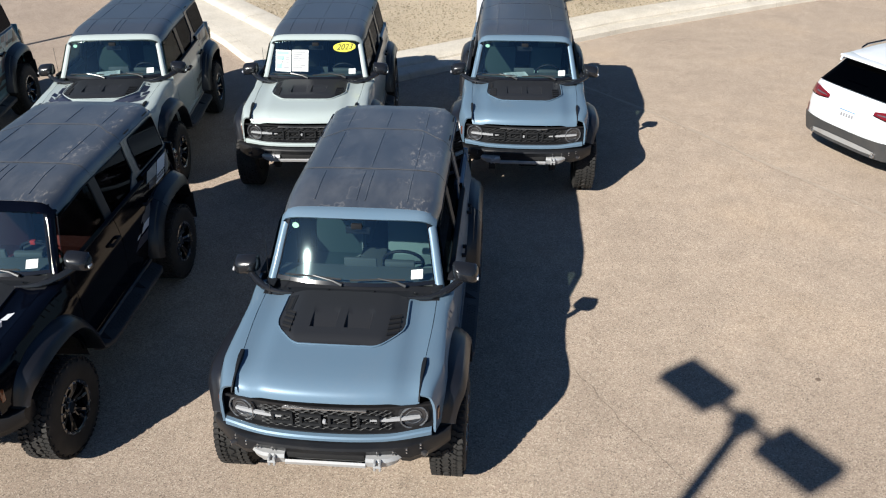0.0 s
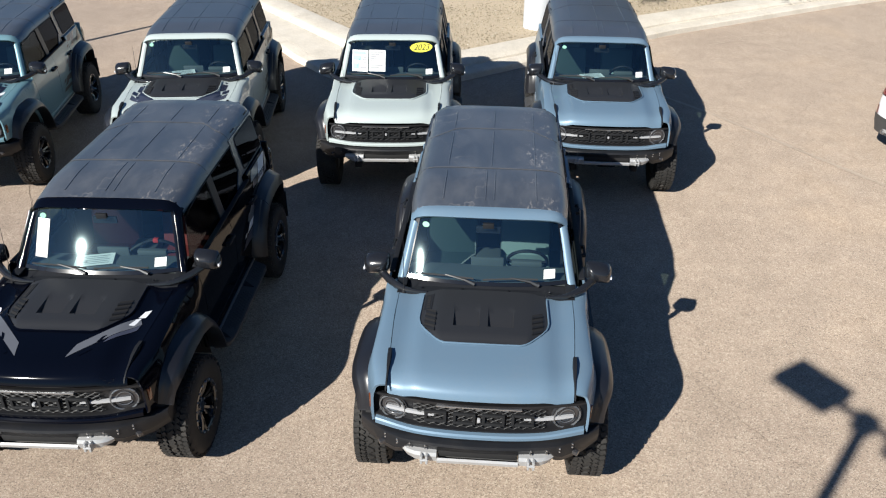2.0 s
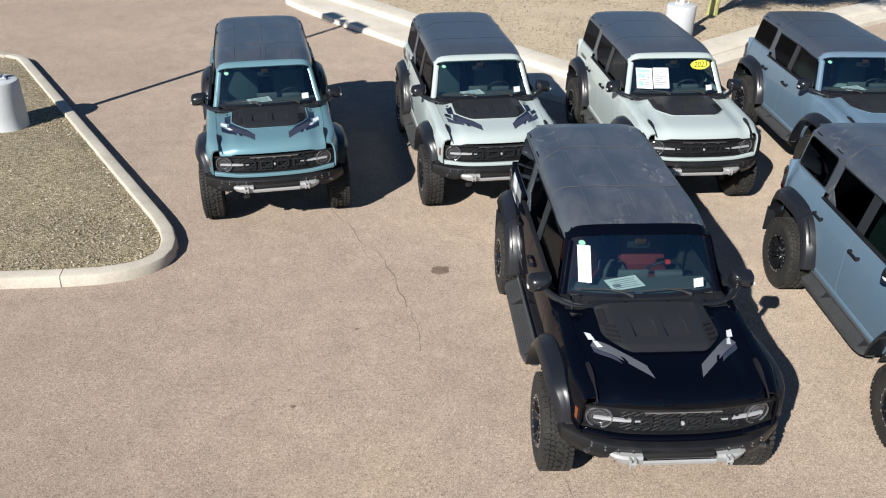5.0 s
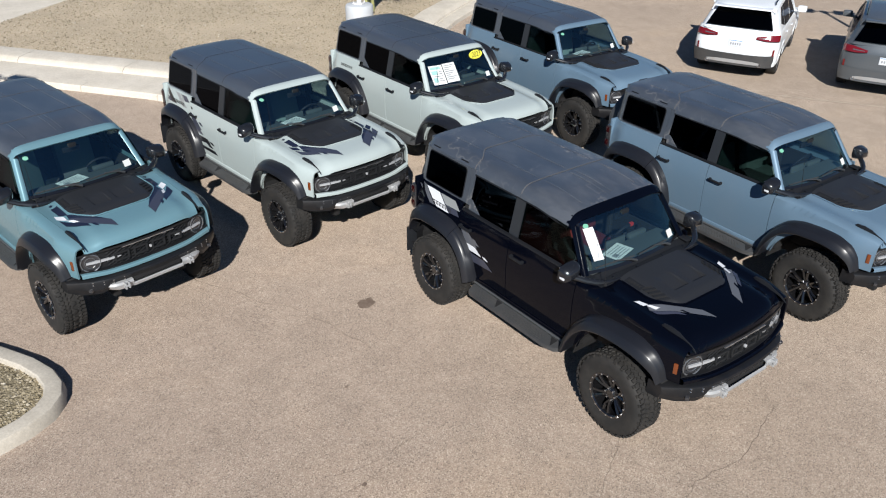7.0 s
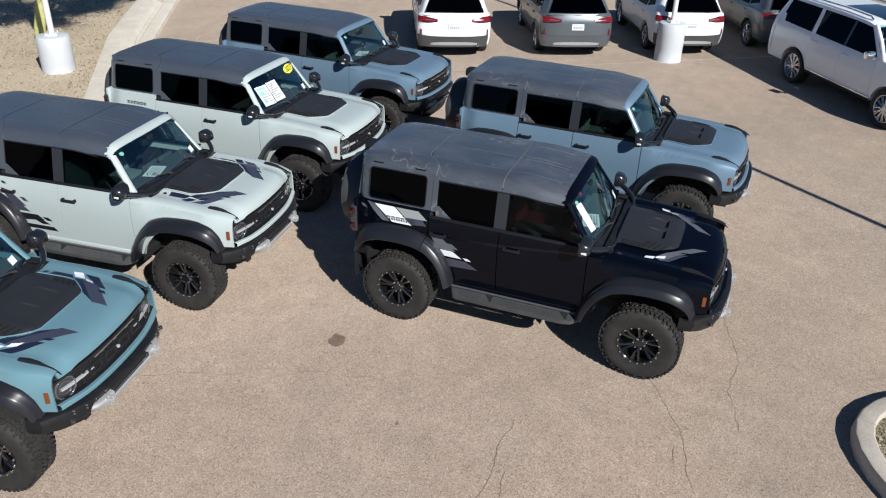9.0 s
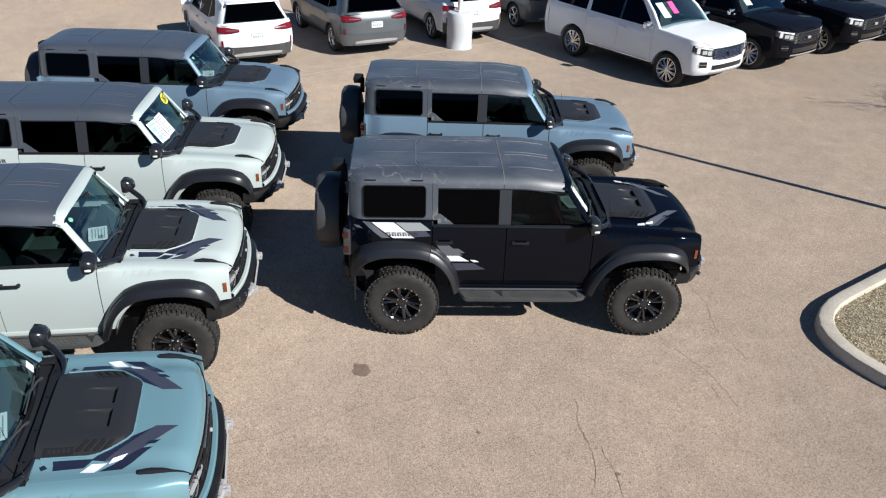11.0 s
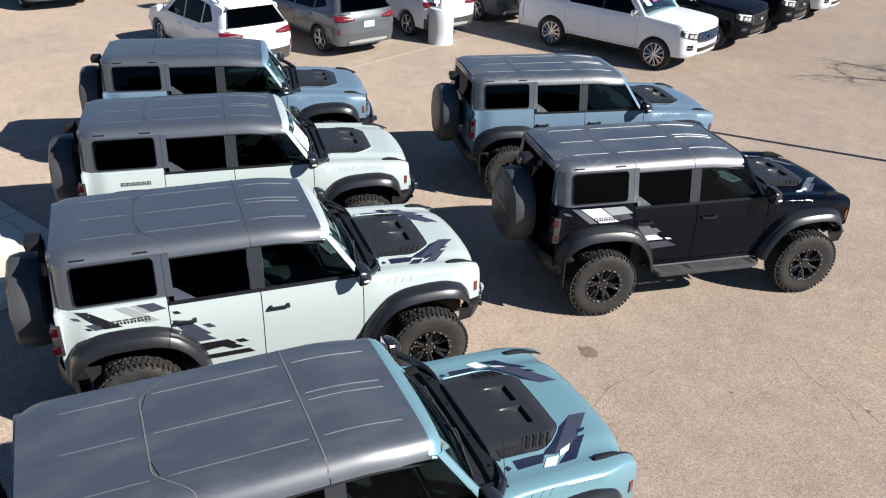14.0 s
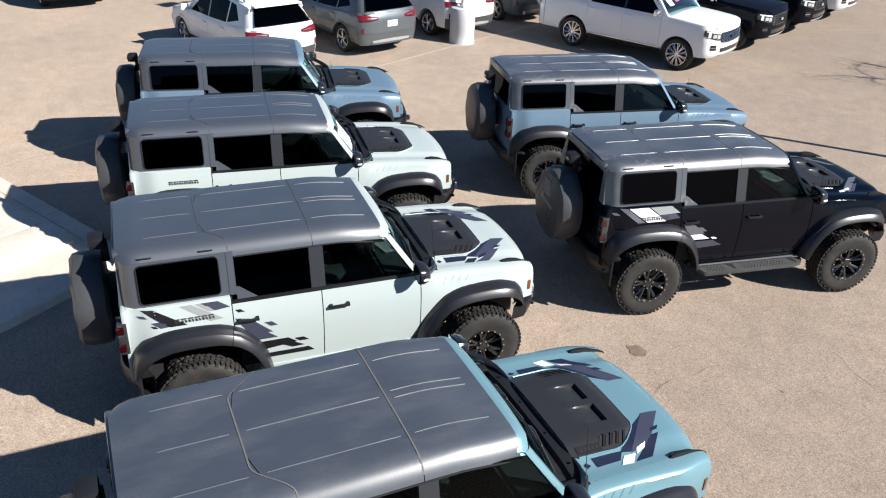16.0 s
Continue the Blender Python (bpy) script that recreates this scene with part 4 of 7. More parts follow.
def suv(m, label, paint, top_mat, paint_words, seat=M_SEAT, accent=M_DASH, graphics=None, dash_sheet=True, wind_sheet="", oval=False, cover_print=False, steer=0.0):
    car = thing("off_road_suv", m, label, "SUV", "boxy off-road SUVs")
    P = lambda n, bm, mat, par=car, lab="", ang=32: part(n, bm, mat, par, lab, ang)
    belt_q = lambda x: 1.465
    belt_d = lambda x: 1.405
    wing = lambda x: hood_z(x, hood_w(x)) - 0.036

    # inner shell, floor and running gear
    P("floor_pan", blocks(((-0.55, 0, 0.70), (2.9, 1.66, 0.10))), M_DARK)
    P("bulkhead", blocks(((0.76, 0, 1.02), (0.12, 1.66, 0.60))), M_DARK)
    P("engine", blocks(((1.40, 0, 0.98), (1.25, 1.10, 0.62), 0.05)), M_DARK)
    P("radiator", blocks(((2.02, 0, 0.98), (0.10, 1.35, 0.30))), M_DARK)
    P("load_wall", blocks(((-1.98, 0, 1.0), (0.10, 1.60, 0.66))), M_DARK)
    for s in (1, -1):
        P("door_lining", blocks(((-0.15, s * 0.845, 0.97), (1.85, 0.02, 0.62))), M_DARK)
        P("load_lining", blocks(((-1.93, s * 0.72, 1.16), (0.25, 0.02, 0.5))), M_DARK)
    ch = bmesh.new()
    for s in (1, -1):
        block(ch, (0, s * 0.42, 0.56), (4.1, 0.09, 0.14), 0.01)
    for x in (AXLE, -AXLE):
        rod(ch, [(x, -0.84, 0.47), (x, 0.84, 0.47)], 0.055, 10)
        block(ch, (x, 0.1, 0.46), (0.26, 0.30, 0.26), 0.06)
    block(ch, (-0.2, 0, 0.55), (1.6, 0.5, 0.2), 0.03)
    P("chassis", ch, M_DARK)
    for x in (AXLE, -AXLE):
        for s in (1, -1):
            lb = bmesh.new()
            rows = []
            lo, hi = (0.62, math.pi - 0.12) if x > 0 else (0.12, math.pi - 0.30)
            for a in spread(lo, hi, 13):
                rows.append([(x + 0.635 * math.cos(a), s * y, 0.46 + 0.635 * math.sin(a)) for y in (0.55, 0.905)])
            sheet(lb, rows)
            P("wheel_arch_liner", lb, M_DARK)

    # painted panels
    for s in (1, -1):
        P("quarter_panel", side_panel(-2.085, -1.128, s, belt_q), paint)
        lb = bmesh.new()
        sheet(lb, [[(x, s * (side_y(x, 1.465) + 0.0 - o), 1.4655 + h) for o, h in ((0.002, -0.004), (0.012, 0.004), (0.08, 0.010), (0.13, 0.010))] for x in spread(-2.06, -1.13, 9)])
        P("quarter_ledge", lb, paint)
        d = P("rear_door", side_panel(-1.118, -0.262, s, belt_d), paint)
        e = P("front_door", side_panel(-0.252, 0.765, s, belt_d), paint)
        P("front_wing", side_panel(0.775, 2.10, s, wing, True, 30), paint)
        for dd, hx in ((d, -0.985), (e, -0.09)):
            hb = bmesh.new()
            y = side_y(hx, 1.235)
            block(hb, (hx, s * (y + 0.034), 1.235), (0.20, 0.020, 0.030), 0.008)
            for o in (-0.085, 0.085):
                block(hb, (hx + o, s * (y + 0.014), 1.235), (0.030, 0.040, 0.034), 0.006)
            P("door_handle", hb, M_PLASTIC, dd, "black pull handle")
        tb = bmesh.new()
        block(tb, (-0.20, s * 0.841, 1.413), (1.84, 0.050, 0.020), 0.006)
        P("belt_trim", tb, M_PLASTIC)
        sb = bmesh.new()
        block(sb, (-0.10, s * 0.872, 0.625), (1.62, 0.05, 0.05), 0.012)
        P("sill_trim", sb, paint)
        # running board: a broad moulded step with studded grip zones, dark gussets and a rail along the sill
        rb = bmesh.new()
        slab(rb, [(-0.80, 0.905), (-0.735, 1.045), (-0.69, 1.066), (0.58, 1.066), (0.69, 1.040), (0.755, 0.975), (0.77, 0.905)], lambda u, v, d: (u, s * v, 0.578 - 0.11 * (v - 0.905) - d), 0.052)
        bmesh.ops.bevel(rb, geom=rb.edges[:], offset=0.008, segments=2, affect="EDGES")
        for bx in (-0.62, -0.1, 0.42):
            block(rb, (bx, s * 0.87, 0.545), (0.07, 0.16, 0.05), 0.01)
        board = P("running_board", rb, M_BOARD)
        for px, l in ((-0.53, 0.30), (0.16, 0.66)):
            gb = bmesh.new()
            for i in range(int(l / 0.046)):
                for j in range(4):
                    y = 0.955 + j * 0.026
                    block(gb, (px - l / 2 + 0.02 + i * 0.046 + (0.023 if j % 2 else 0), s * y, 0.5795 - 0.11 * (y - 0.905)), (0.022, 0.014, 0.010))
            P("step_grip", gb, M_GRIP, board)
        for gx in (-0.30, 0.60):
            tb = bmesh.new()
            slab(tb, [(gx - 0.055, 0.925), (gx + 0.035, 0.925), (gx + 0.035, 1.035)], lambda u, v, d: (u, s * v, 0.584 - 0.11 * (v - 0.905) - d), 0.006)
            P("step_gusset", tb, M_DARK, board)
        rl = bmesh.new()
        rod(rl, [(-0.80, s * 0.902, 0.592), (0.74, s * 0.902, 0.592)], 0.014, 8)
        P("sill_rail", rl, M_RAIL, board)
        P("fender_flare", flare_bm(FLARE_FRONT, AXLE, s), M_FLARE, car, "satin charcoal wide fender flare")
        P("fender_flare", flare_bm(FLARE_REAR, -AXLE, s, (0.0, 0.37)), M_FLARE, car, "satin charcoal flare piece on the rear door")
        P("fender_flare", flare_bm(FLARE_REAR, -AXLE, s, (0.37, 1.0)), M_FLARE, car, "satin charcoal wide fender flare")
        mf = bmesh.new()
        block(mf, (-2.03, s * 0.90, 0.66), (0.02, 0.24, 0.34), 0.004)
        P("mud_flap", mf, M_PLASTIC)
        # slanted vent slits and badge relief on the front wing
        for i in range(4):
            vb = bmesh.new()
            x = 1.02 + i * 0.085
            slab(vb, [(x, 1.265), (x + 0.012, 1.265), (x + 0.050, 1.33), (x + 0.038, 1.33)], on_side(s, 0.003), 0.006)
            P("wing_vent", vb, paint)

    HOOD_X = [0.985, 1.04, 1.2, 1.4, 1.55, 1.75, 1.86, 1.93, 1.99, 2.04, 2.07, 2.10, 2.12, 2.14, 2.155, 2.165, 2.17]
    hb = bmesh.new()
    sheet(hb, [[(x - 0.05 * smooth_step((abs(y) - 0.56) / 0.06) * (x < 1.0) if x < 1.9 else x + (nose_x(y) - NOSE_X) * smooth_step((x - 1.85) / 0.3), y, hood_z(x, y)) for y in spread(-hood_w(x), hood_w(x), 33)] for x in
               HOOD_X], False, lambda i, j: HOOD_X[i] > 1.02 and HOOD_X[i + 1] < 1.57 and 9 < j < 22)
    thicken(hb, 0.02)
    hood = P("hood", hb, paint)
    # black hood insert with two sunk scoops and side louvres
    def half_w(x):
        return lerp_table(x, [0.9, 1.02, 1.38, 1.45, 1.52, 1.59, 1.635, 1.66, 1.672], [0.50, 0.515, 0.525, 0.51, 0.465, 0.405, 0.362, 0.325, 0.29])

    def insert_z(x, y):
        w, a = half_w(x), abs(y)
        dip = 0.038 * min(max((x - 1.22) / 0.266, 0.0), 1.0) ** 1.3 * (x < 1.488) * (1 - smooth_step((abs(a - 0.140) - 0.098) / 0.007))
        rim = 0.027 * smooth_step((a - 0.375) / max(0.02, w - 0.385)) if a > 0.375 else 0.0
        return hood_z(x, y) + 0.030 + 0.006 * (1 - (y / w) ** 2) - dip - rim - 0.020 * smooth_step((x - 1.585) / 0.085)
    ib = bmesh.new()
    xs = [1.0, 1.05, 1.10, 1.16, 1.22, 1.27, 1.32, 1.37, 1.42, 1.46, 1.484, 1.490, 1.52, 1.56, 1.60, 1.635, 1.66, 1.672]
    inner = [0.0, 0.024, 0.034, 0.042, 0.09, 0.14, 0.19, 0.238, 0.246, 0.27]
    rows = []
    for x in xs:
        w = half_w(x)
        ys = inner + [0.27 + (w - 0.27) * k / 5 for k in (1, 2, 3, 4, 5)]
        ys = [-y for y in ys[:0:-1]] + ys
        rows.append([(x, y, insert_z(x, y)) for y in ys])
    sheet(ib, rows)
    thicken(ib, 0.016)
    ins = P("hood_insert", ib, M_INSERT, car, "black hood insert with scoops and louvres")
    # dark block on each scoop's front wall: its shade put into the colour
    for y in (-0.140, 0.140):
        P("scoop_wall_shade", blocks(((1.4835, y, hood_z(1.484, y) - 0.006), (0.006, 0.186, 0.022))), M_DARK, ins)
    for s in (1, -1):
        for i in range(4):
            x = 1.285 + i * 0.062
            sl = lambda u, v, d: (u, s * v, insert_z(u, v) + 0.0045 - d)
            lb = bmesh.new()
            slab(lb, [(x + 0.028, 0.395), (x + 0.066, 0.395), (x + 0.004, 0.482), (x - 0.034, 0.482)], sl, 0.004)
            slot = P("louvre_slot", lb, M_DARK, ins)
            lb = bmesh.new()
            slab(lb, [(x + 0.064, 0.393), (x + 0.084, 0.393), (x + 0.022, 0.484), (x + 0.002, 0.484)], lambda u, v, d: (u, s * v, insert_z(u, v) + 0.013 - d), 0.012)
            P("louvre", lb, M_PLASTIC, slot)
    tp = bmesh.new()
    slab(tp, [(1.060, -0.500), (1.270, -0.506), (1.270, -0.440), (1.060, -0.432)], lambda u, v, d: (u, v, insert_z(u, v) + 0.004 - d), 0.004)
    tag = P("name_plate", tp, M_PLASTIC, ins, "small black plate with dark bars")
    tp = bmesh.new()
    for i in range(5):
        block(tp, (1.10 + i * 0.034, -0.470, insert_z(1.1 + i * 0.034, -0.470) + 0.0055), (0.020, 0.030, 0.003), 0, Matrix.Rotation(0.30, 4, "X"))
    P("plate_print", tp, M_DARK, tag)
    eb = bmesh.new()
    pts = [(x, half_w(x) + 0.006, hood_z(x, half_w(x)) + 0.008) for x in xs[1:]]
    rod(eb, pts + [(x, -y, z) for x, y, z in pts[::-1]], 0.007, 5)
    P("insert_edge", eb, paint, ins)
    scr = lambda u, v, d=0.0: (0.755 - 0.298 * v - 0.030 * (v - 0.15) ** 2 + 0.100 * (1 - (abs(u) / 0.72) ** 2.4) + 0.81 * d, u, 1.395 + 0.415 * v + 0.58 * d)
    # cowl, wipers, aerial
    cb = bmesh.new()
    bow = lambda x, y: 0.078 * (1 - (y / 0.77) ** 2) * (1 - smooth_step((x - 0.76) / 0.2))
    sheet(cb, [[(x + bow(x, y), y, z - 0.024 * smooth_step((abs(y) - 0.48) / 0.2)) for y in spread(-0.765, 0.765, 19)] for x, z in ((0.745, 1.380), (0.765, 1.390), (0.80, 1.376), (0.86, 1.362), (0.885, 1.380), (0.90, 1.396), (0.95, 1.399), (0.998, 1.398), (1.004, 1.36))])
    thicken(cb, 0.03)
    for s in (1, -1):
        block(cb, (0.84, s * 0.735, 1.385), (0.13, 0.09, 0.022), 0.010)
    cowl = P("cowl_panel", cb, M_PLASTIC)
    for y in (-0.55, -0.2, 0.2, 0.55):
        P("cowl_clip", blocks(((0.955, y, 1.405), (0.018, 0.018, 0.008), 0.003)), M_GLOSSBLACK, cowl)
    for y0, y1 in ((-0.10, -0.62), (0.46, -0.03)):
        wb = bmesh.new()
        rod(wb, [(0.872 - 0.1 * y0 * y0, y0, 1.405), Vector(scr(y0 - 0.08, 0.06, 0.03)), Vector(scr((y0 + y1) / 2, 0.13, 0.022))], [0.016, 0.010, 0.008], 6)
        rod(wb, [scr(y0 - 0.01, 0.095, 0.014), scr((y0 + y1) / 2, 0.115, 0.014), scr(y1, 0.085, 0.014)], 0.008, 5)
        P("wiper", wb, M_WIPER, car, "lightened dark steel wiper arm and blade")
    ab = bmesh.new()
    rod(ab, [(1.0, -0.705, 1.37), (0.99, -0.705, 1.40)], 0.014, 8)
    rod(ab, [(0.99, -0.705, 1.40), (0.93, -0.71, 1.86)], [0.0035, 0.002], 5)
    P("aerial", ab, M_STEEL)
    for s in (1, -1):
        tb = bmesh.new()
        r = []
        for x, w, h in ((1.735, 0.008, 0.0), (1.755, 0.017, 0.022), (1.84, 0.019, 0.034), (1.93, 0.015, 0.028), (1.99, 0.009, 0.014), (2.06, 0.007, 0.008), (2.12, 0.006, 0.004), (2.135, 0.005, -0.01)):
            c, z = hood_w(x) + 0.004, hood_z(x, hood_w(x))
            r.append([(x, s * (c - w), z - 0.01), (x, s * (c - w * 0.75), z + h), (x, s * (c + w * 0.75), z + h), (x, s * (c + w), z - 0.01)])
        sheet(tb, r)
        P("trail_sight", tb, M_PLASTIC, car, "black raised hood tie-down")

    # windscreen frame in body colour
    fr = bmesh.new()
    prof = [(0.405, 1.907), (0.436, 1.903), (0.466, 1.889), (0.498, 1.852), (0.484, 1.835), (0.45, 1.845), (0.405, 1.86)]
    rows = [[(x + 0.03 * (1 - (y / 0.7) ** 2) * smooth_step((x - 0.42) / 0.08) - 0.02 * smooth_step((abs(y) - 0.59) / 0.1), y, z - (1.0 if z > 1.87 else 0.8) * (1.960 - lerp_table(abs(y) + 0.008, [a for a, b in ROOF], [b for a, b in ROOF]))) for x, z in prof] for y in spread(-0.698, 0.698, 27)]
    sheet(fr, rows, True)
    for s in (1, -1):
        sec = []
        for t in spread(0, 0.845, 8):
            z = 1.36 + 0.505 * t
            xo, yo = 0.828 - 0.372 * t, 0.796 - 0.116 * t
            sec.append([(xo - 0.012, s * (yo - 0.072), z - 0.02), (xo - 0.010, s * (yo - 0.052), z + 0.002), (xo - 0.026, s * (yo - 0.014), z + 0.006), (xo - 0.062, s * yo, z - 0.01), (xo - 0.075, s * (yo - 0.05), z - 0.02)])
        sheet(fr, sec, True)
    P("windscreen_frame", fr, paint, car, "", 55)
    wb = bmesh.new()
    sheet(wb, [[scr(y * (0.728 - 0.090 * v), v) for y in spread(-1, 1, 27)] for v in spread(0, 1.1, 8)])
    P("windscreen", wb, M_WINDSCREEN)
    fb = bmesh.new()
    for v0, v1 in ((-0.02, 0.05), (1.06, 1.11)):
        sheet(fb, [[scr(y * (0.728 - 0.090 * v), v, 0.004) for y in spread(-1, 1, 9)] for v in (v0, v1)])
    for s in (1, -1):
        sheet(fb, [[scr(s * (w - 0.090 * v), v, 0.004) for w in (0.700, 0.732)] for v in spread(0, 1.1, 5)])
    P("screen_border", fb, M_GLOSSBLACK)

    # hardtop
    P("roof_panel", roof_panel(lambda y: -0.297, lambda y: 0.412), top_mat)
    P("roof_panel", roof_panel(lambda y: seam_x(y) + 0.003, lambda y: -0.303), top_mat)
    shell = P("roof_shell", roof_panel(lambda y: -2.085, lambda y: seam_x(y) - 0.003, 14), top_mat)
    P("seam_seal", blocks(((-0.30, 0, 1.895), (0.03, 1.20, 0.05)), ((-1.2, 0, 1.895), (0.3, 1.19, 0.05))), M_PLASTIC)
    for joint in (lambda y: -0.300, seam_x):
        jb = bmesh.new()
        sheet(jb, [[(joint(y) + o, y, roof_z(joint(y), y) + 0.0035) for o in (-0.0055, 0.0055)] for y in spread(-0.706, 0.706, 57)])
        P("joint_strip", jb, M_JOINTCLEAN if top_mat == M_TOP else M_JOINT, shell)
    for y, spans in ((-0.42, 3), (0.0, 2), (0.42, 3), (0.040, 1), (-0.040, 1)):
        rbm = bmesh.new()
        for x0, x1 in [(-0.25, 0.30), (seam_x(y) + 0.05, -0.35), (-1.83, seam_x(y) - 0.06)][(1 if spans == 2 else 0):(1 if spans == 1 else 3)]:
            r = []
            for x in spread(x0, x1, 8):
                h = 0.006 if x not in (x0, x1) else 0.002
                r.append([(x, y - 0.0065, roof_z(x, y - 0.0065) - 0.001), (x, y - 0.003, roof_z(x, y) + h), (x, y + 0.003, roof_z(x, y) + h), (x, y + 0.0065, roof_z(x, y + 0.0065) - 0.001)])
            sheet(rbm, r)
        P("roof_rib", rbm, top_mat, car, "", 12)
    for s in (1, -1):
        # quarter side of the shell with its window opening
        xs = [-2.085, -2.045, -1.985, -1.905, -1.225, -1.128]
        zs = [1.47, 1.515, 1.815, 1.86]
        rows = [[(x + (0.02 if x == -2.085 else 0) * (z - 1.47), s * (glass_y(z) + 0.004 - (0.115 if x == -2.085 else 0.050 if x == -2.045 else 0.012 if x == -1.985 else 0)), z) for z in zs] for x in xs]
        inside = {(3, 1)}
        qb = loft(rows, thick=-0.035, skip=lambda i, j: (i, j) in inside)
        P("shell_side", qb, top_mat)
        rows = [[(x, s * (glass_y(z) + 0.004), z) for z in zs] for x in (-1.124, -1.06)]
        P("rear_pillar", loft(rows, thick=-0.035), top_mat)
        qw = upright(rounded([(-1.925, 1.497), (-1.205, 1.497), (-1.205, 1.832), (-1.925, 1.832)], [0.045] * 4, 5), s, M_PRIVACY, car, "quarter_window", 0.009, 0.005)
        ring = rounded([(-1.928, 1.494), (-1.202, 1.494), (-1.202, 1.835), (-1.928, 1.835)], [0.048] * 4, 5)
        eb = bmesh.new()
        rod(eb, [(x, s * (glass_y(z) + 0.008), z) for x, z in ring + ring[:1]], 0.006, 5, False)
        P("window_seal", eb, M_PLASTIC, qw)
        rows = [[(x, s * (glass_y(z) + 0.003), z) for z in (1.41, 1.55, 1.7, 1.806)] for x in (-0.345, -0.205)]
        P("centre_pillar", loft(rows, thick=-0.04), M_PILLAR)
        upright([(-1.055, 1.40), (-0.35, 1.40), (-0.35, 1.825), (-1.055, 1.825)], s, M_PRIVACY, car, "rear_door_window", -0.010, 0.006)
        upright([(-1.06, 1.41), (-0.86, 1.41), (-1.035, 1.535), (-1.06, 1.535)], s, top_mat, car, "window_corner_trim", 0.002, 0.016)
        upright([(-0.20, 1.40), (0.72, 1.40), (0.447, 1.778), (0.20, 1.792), (0.0, 1.822), (-0.20, 1.825)], s, M_DOORGLASS, car, "front_door_window", -0.010, 0.006)
        db = bmesh.new()
        rod(db, [(x, s * (0.723 - 0.012 * smooth_step((x - 0.1) / 0.4)), 1.807 - roof_drop(x)) for x in spread(-1.06, 0.42, 14)], 0.0085, 6)
        P("drip_trim", db, M_PLASTIC)
        for bx in (-1.84, -1.30):
            nb = bmesh.new()
            block(nb, (bx, s * 0.692, 1.888), (0.13, 0.014, 0.012), 0.004)
            P("roof_clip", nb, M_PLASTIC, shell)
        # mirror on its cowl arm
        mb = bmesh.new()
        rod(mb, [(1.005, s * 0.50, 1.392), (0.998, s * 0.60, 1.392), (0.978, s * 0.69, 1.394), (0.935, s * 0.77, 1.402), (0.870, s * 0.85, 1.420), (0.800, s * 0.915, 1.442), (0.755, s * 0.95, 1.455)], [0.010, 0.018, 0.026, 0.032, 0.033, 0.031, 0.034], 10)
        mir = P("door_mirror", mb, M_MIRRORCAP, car, "black door mirror on a sweeping cowl arm")
        hb = bmesh.new()
        r = []
        for x, w, h in ((0.690, 0.108, 0.078), (0.702, 0.116, 0.085), (0.745, 0.114, 0.081), (0.790, 0.100, 0.066), (0.818, 0.07, 0.040), (0.826, 0.04, 0.02)):
            ring = []
            for k in range(16):
                a = 2 * math.pi * k / 16
                c, q = math.cos(a), math.sin(a)
                ring.append((x, s * (0.972 + w * math.copysign(abs(c) ** 0.5, c)), 1.497 + h * math.copysign(abs(q) ** 0.5, q) - 0.018 * c))
            r.append(ring)
        vs = sheet(hb, r, True)
        hb.faces.new(vs[-1])
        P("mirror_housing", hb, M_MIRRORCAP, mir)
        P("mirror_glass", blocks(((0.694, s * 0.972, 1.497), (0.006, 0.190, 0.130), 0.002)), M_CHROME, mir)
        lb = bmesh.new()
        block(lb, (0.757, s * 1.083, 1.470), (0.060, 0.014, 0.024), 0.005)
        P("mirror_lamp", lb, M_LAMP, mir)
    rw = bmesh.new()
    slab(rw, [(-0.60, 1.49), (0.60, 1.49), (0.57, 1.85), (-0.57, 1.85)], lambda u, v, d: (-2.105 + 0.06 * (v - 1.49) + d, u, v), 0.006)
    P("rear_window", rw, M_PRIVACY)
    for s in (1, -1):
        rp = bmesh.new()
        slab(rp, [(0.57, 1.47), (0.705, 1.47), (0.615, 1.85), (0.55, 1.885)], lambda u, v, d: (-2.112 + 0.06 * (v - 1.47) + d, s * u, v), 0.05)
        P("rear_corner_pillar", rp, top_mat)
    P("rear_header", blocks(((-2.080, 0, 1.872), (0.05, 1.16, 0.10), 0.015)), top_mat)

    # tailgate, lamps, bumper and spare wheel
    P("tailgate", blocks(((-2.09, 0, 1.08), (0.06, 1.36, 0.78), 0.015)), paint)
    for s in (1, -1):
        P("rear_corner", blocks(((-2.085, s * 0.745, 1.08), (0.05, 0.20, 0.78), 0.020)), paint)
        tl = bmesh.new()
        block(tl, (-2.115, s * 0.795, 1.19), (0.085, 0.115, 0.34), 0.014)
        lamp = P("tail_lamp", tl, M_LAMPDARK, car, "tall dark-framed red tail lamp")
        for z in (1.287, 1.093):
            P("red_lens", blocks(((-2.135, s * 0.806, z), (0.070, 0.105, 0.088), 0.012)), M_REDDARK, lamp)
        P("reverse_lens", blocks(((-2.150, s * 0.795, 1.19), (0.020, 0.085, 0.045), 0.006)), M_LAMPDARK, lamp)
        P("lamp_bracket", blocks(((-2.118, s * 0.842, 1.19), (0.082, 0.030, 0.110), 0.008)), M_LAMPDARK, lamp)
    rb = bmesh.new()
    r = []
    for y in spread(-0.96, 0.96, 17):
        x = -2.20 + 0.16 * smooth_step((abs(y) - 0.62) / 0.34)
        r.append([(x + 0.14, y, 0.80), (x + 0.02, y, 0.80), (x, y, 0.77), (x, y, 0.66), (x + 0.03, y, 0.60), (x + 0.14, y, 0.58)])
    sheet(rb, r, True)
    rb.faces.ensure_lookup_table()
    P("rear_bumper", rb, M_STEEL)
    sp = bmesh.new()
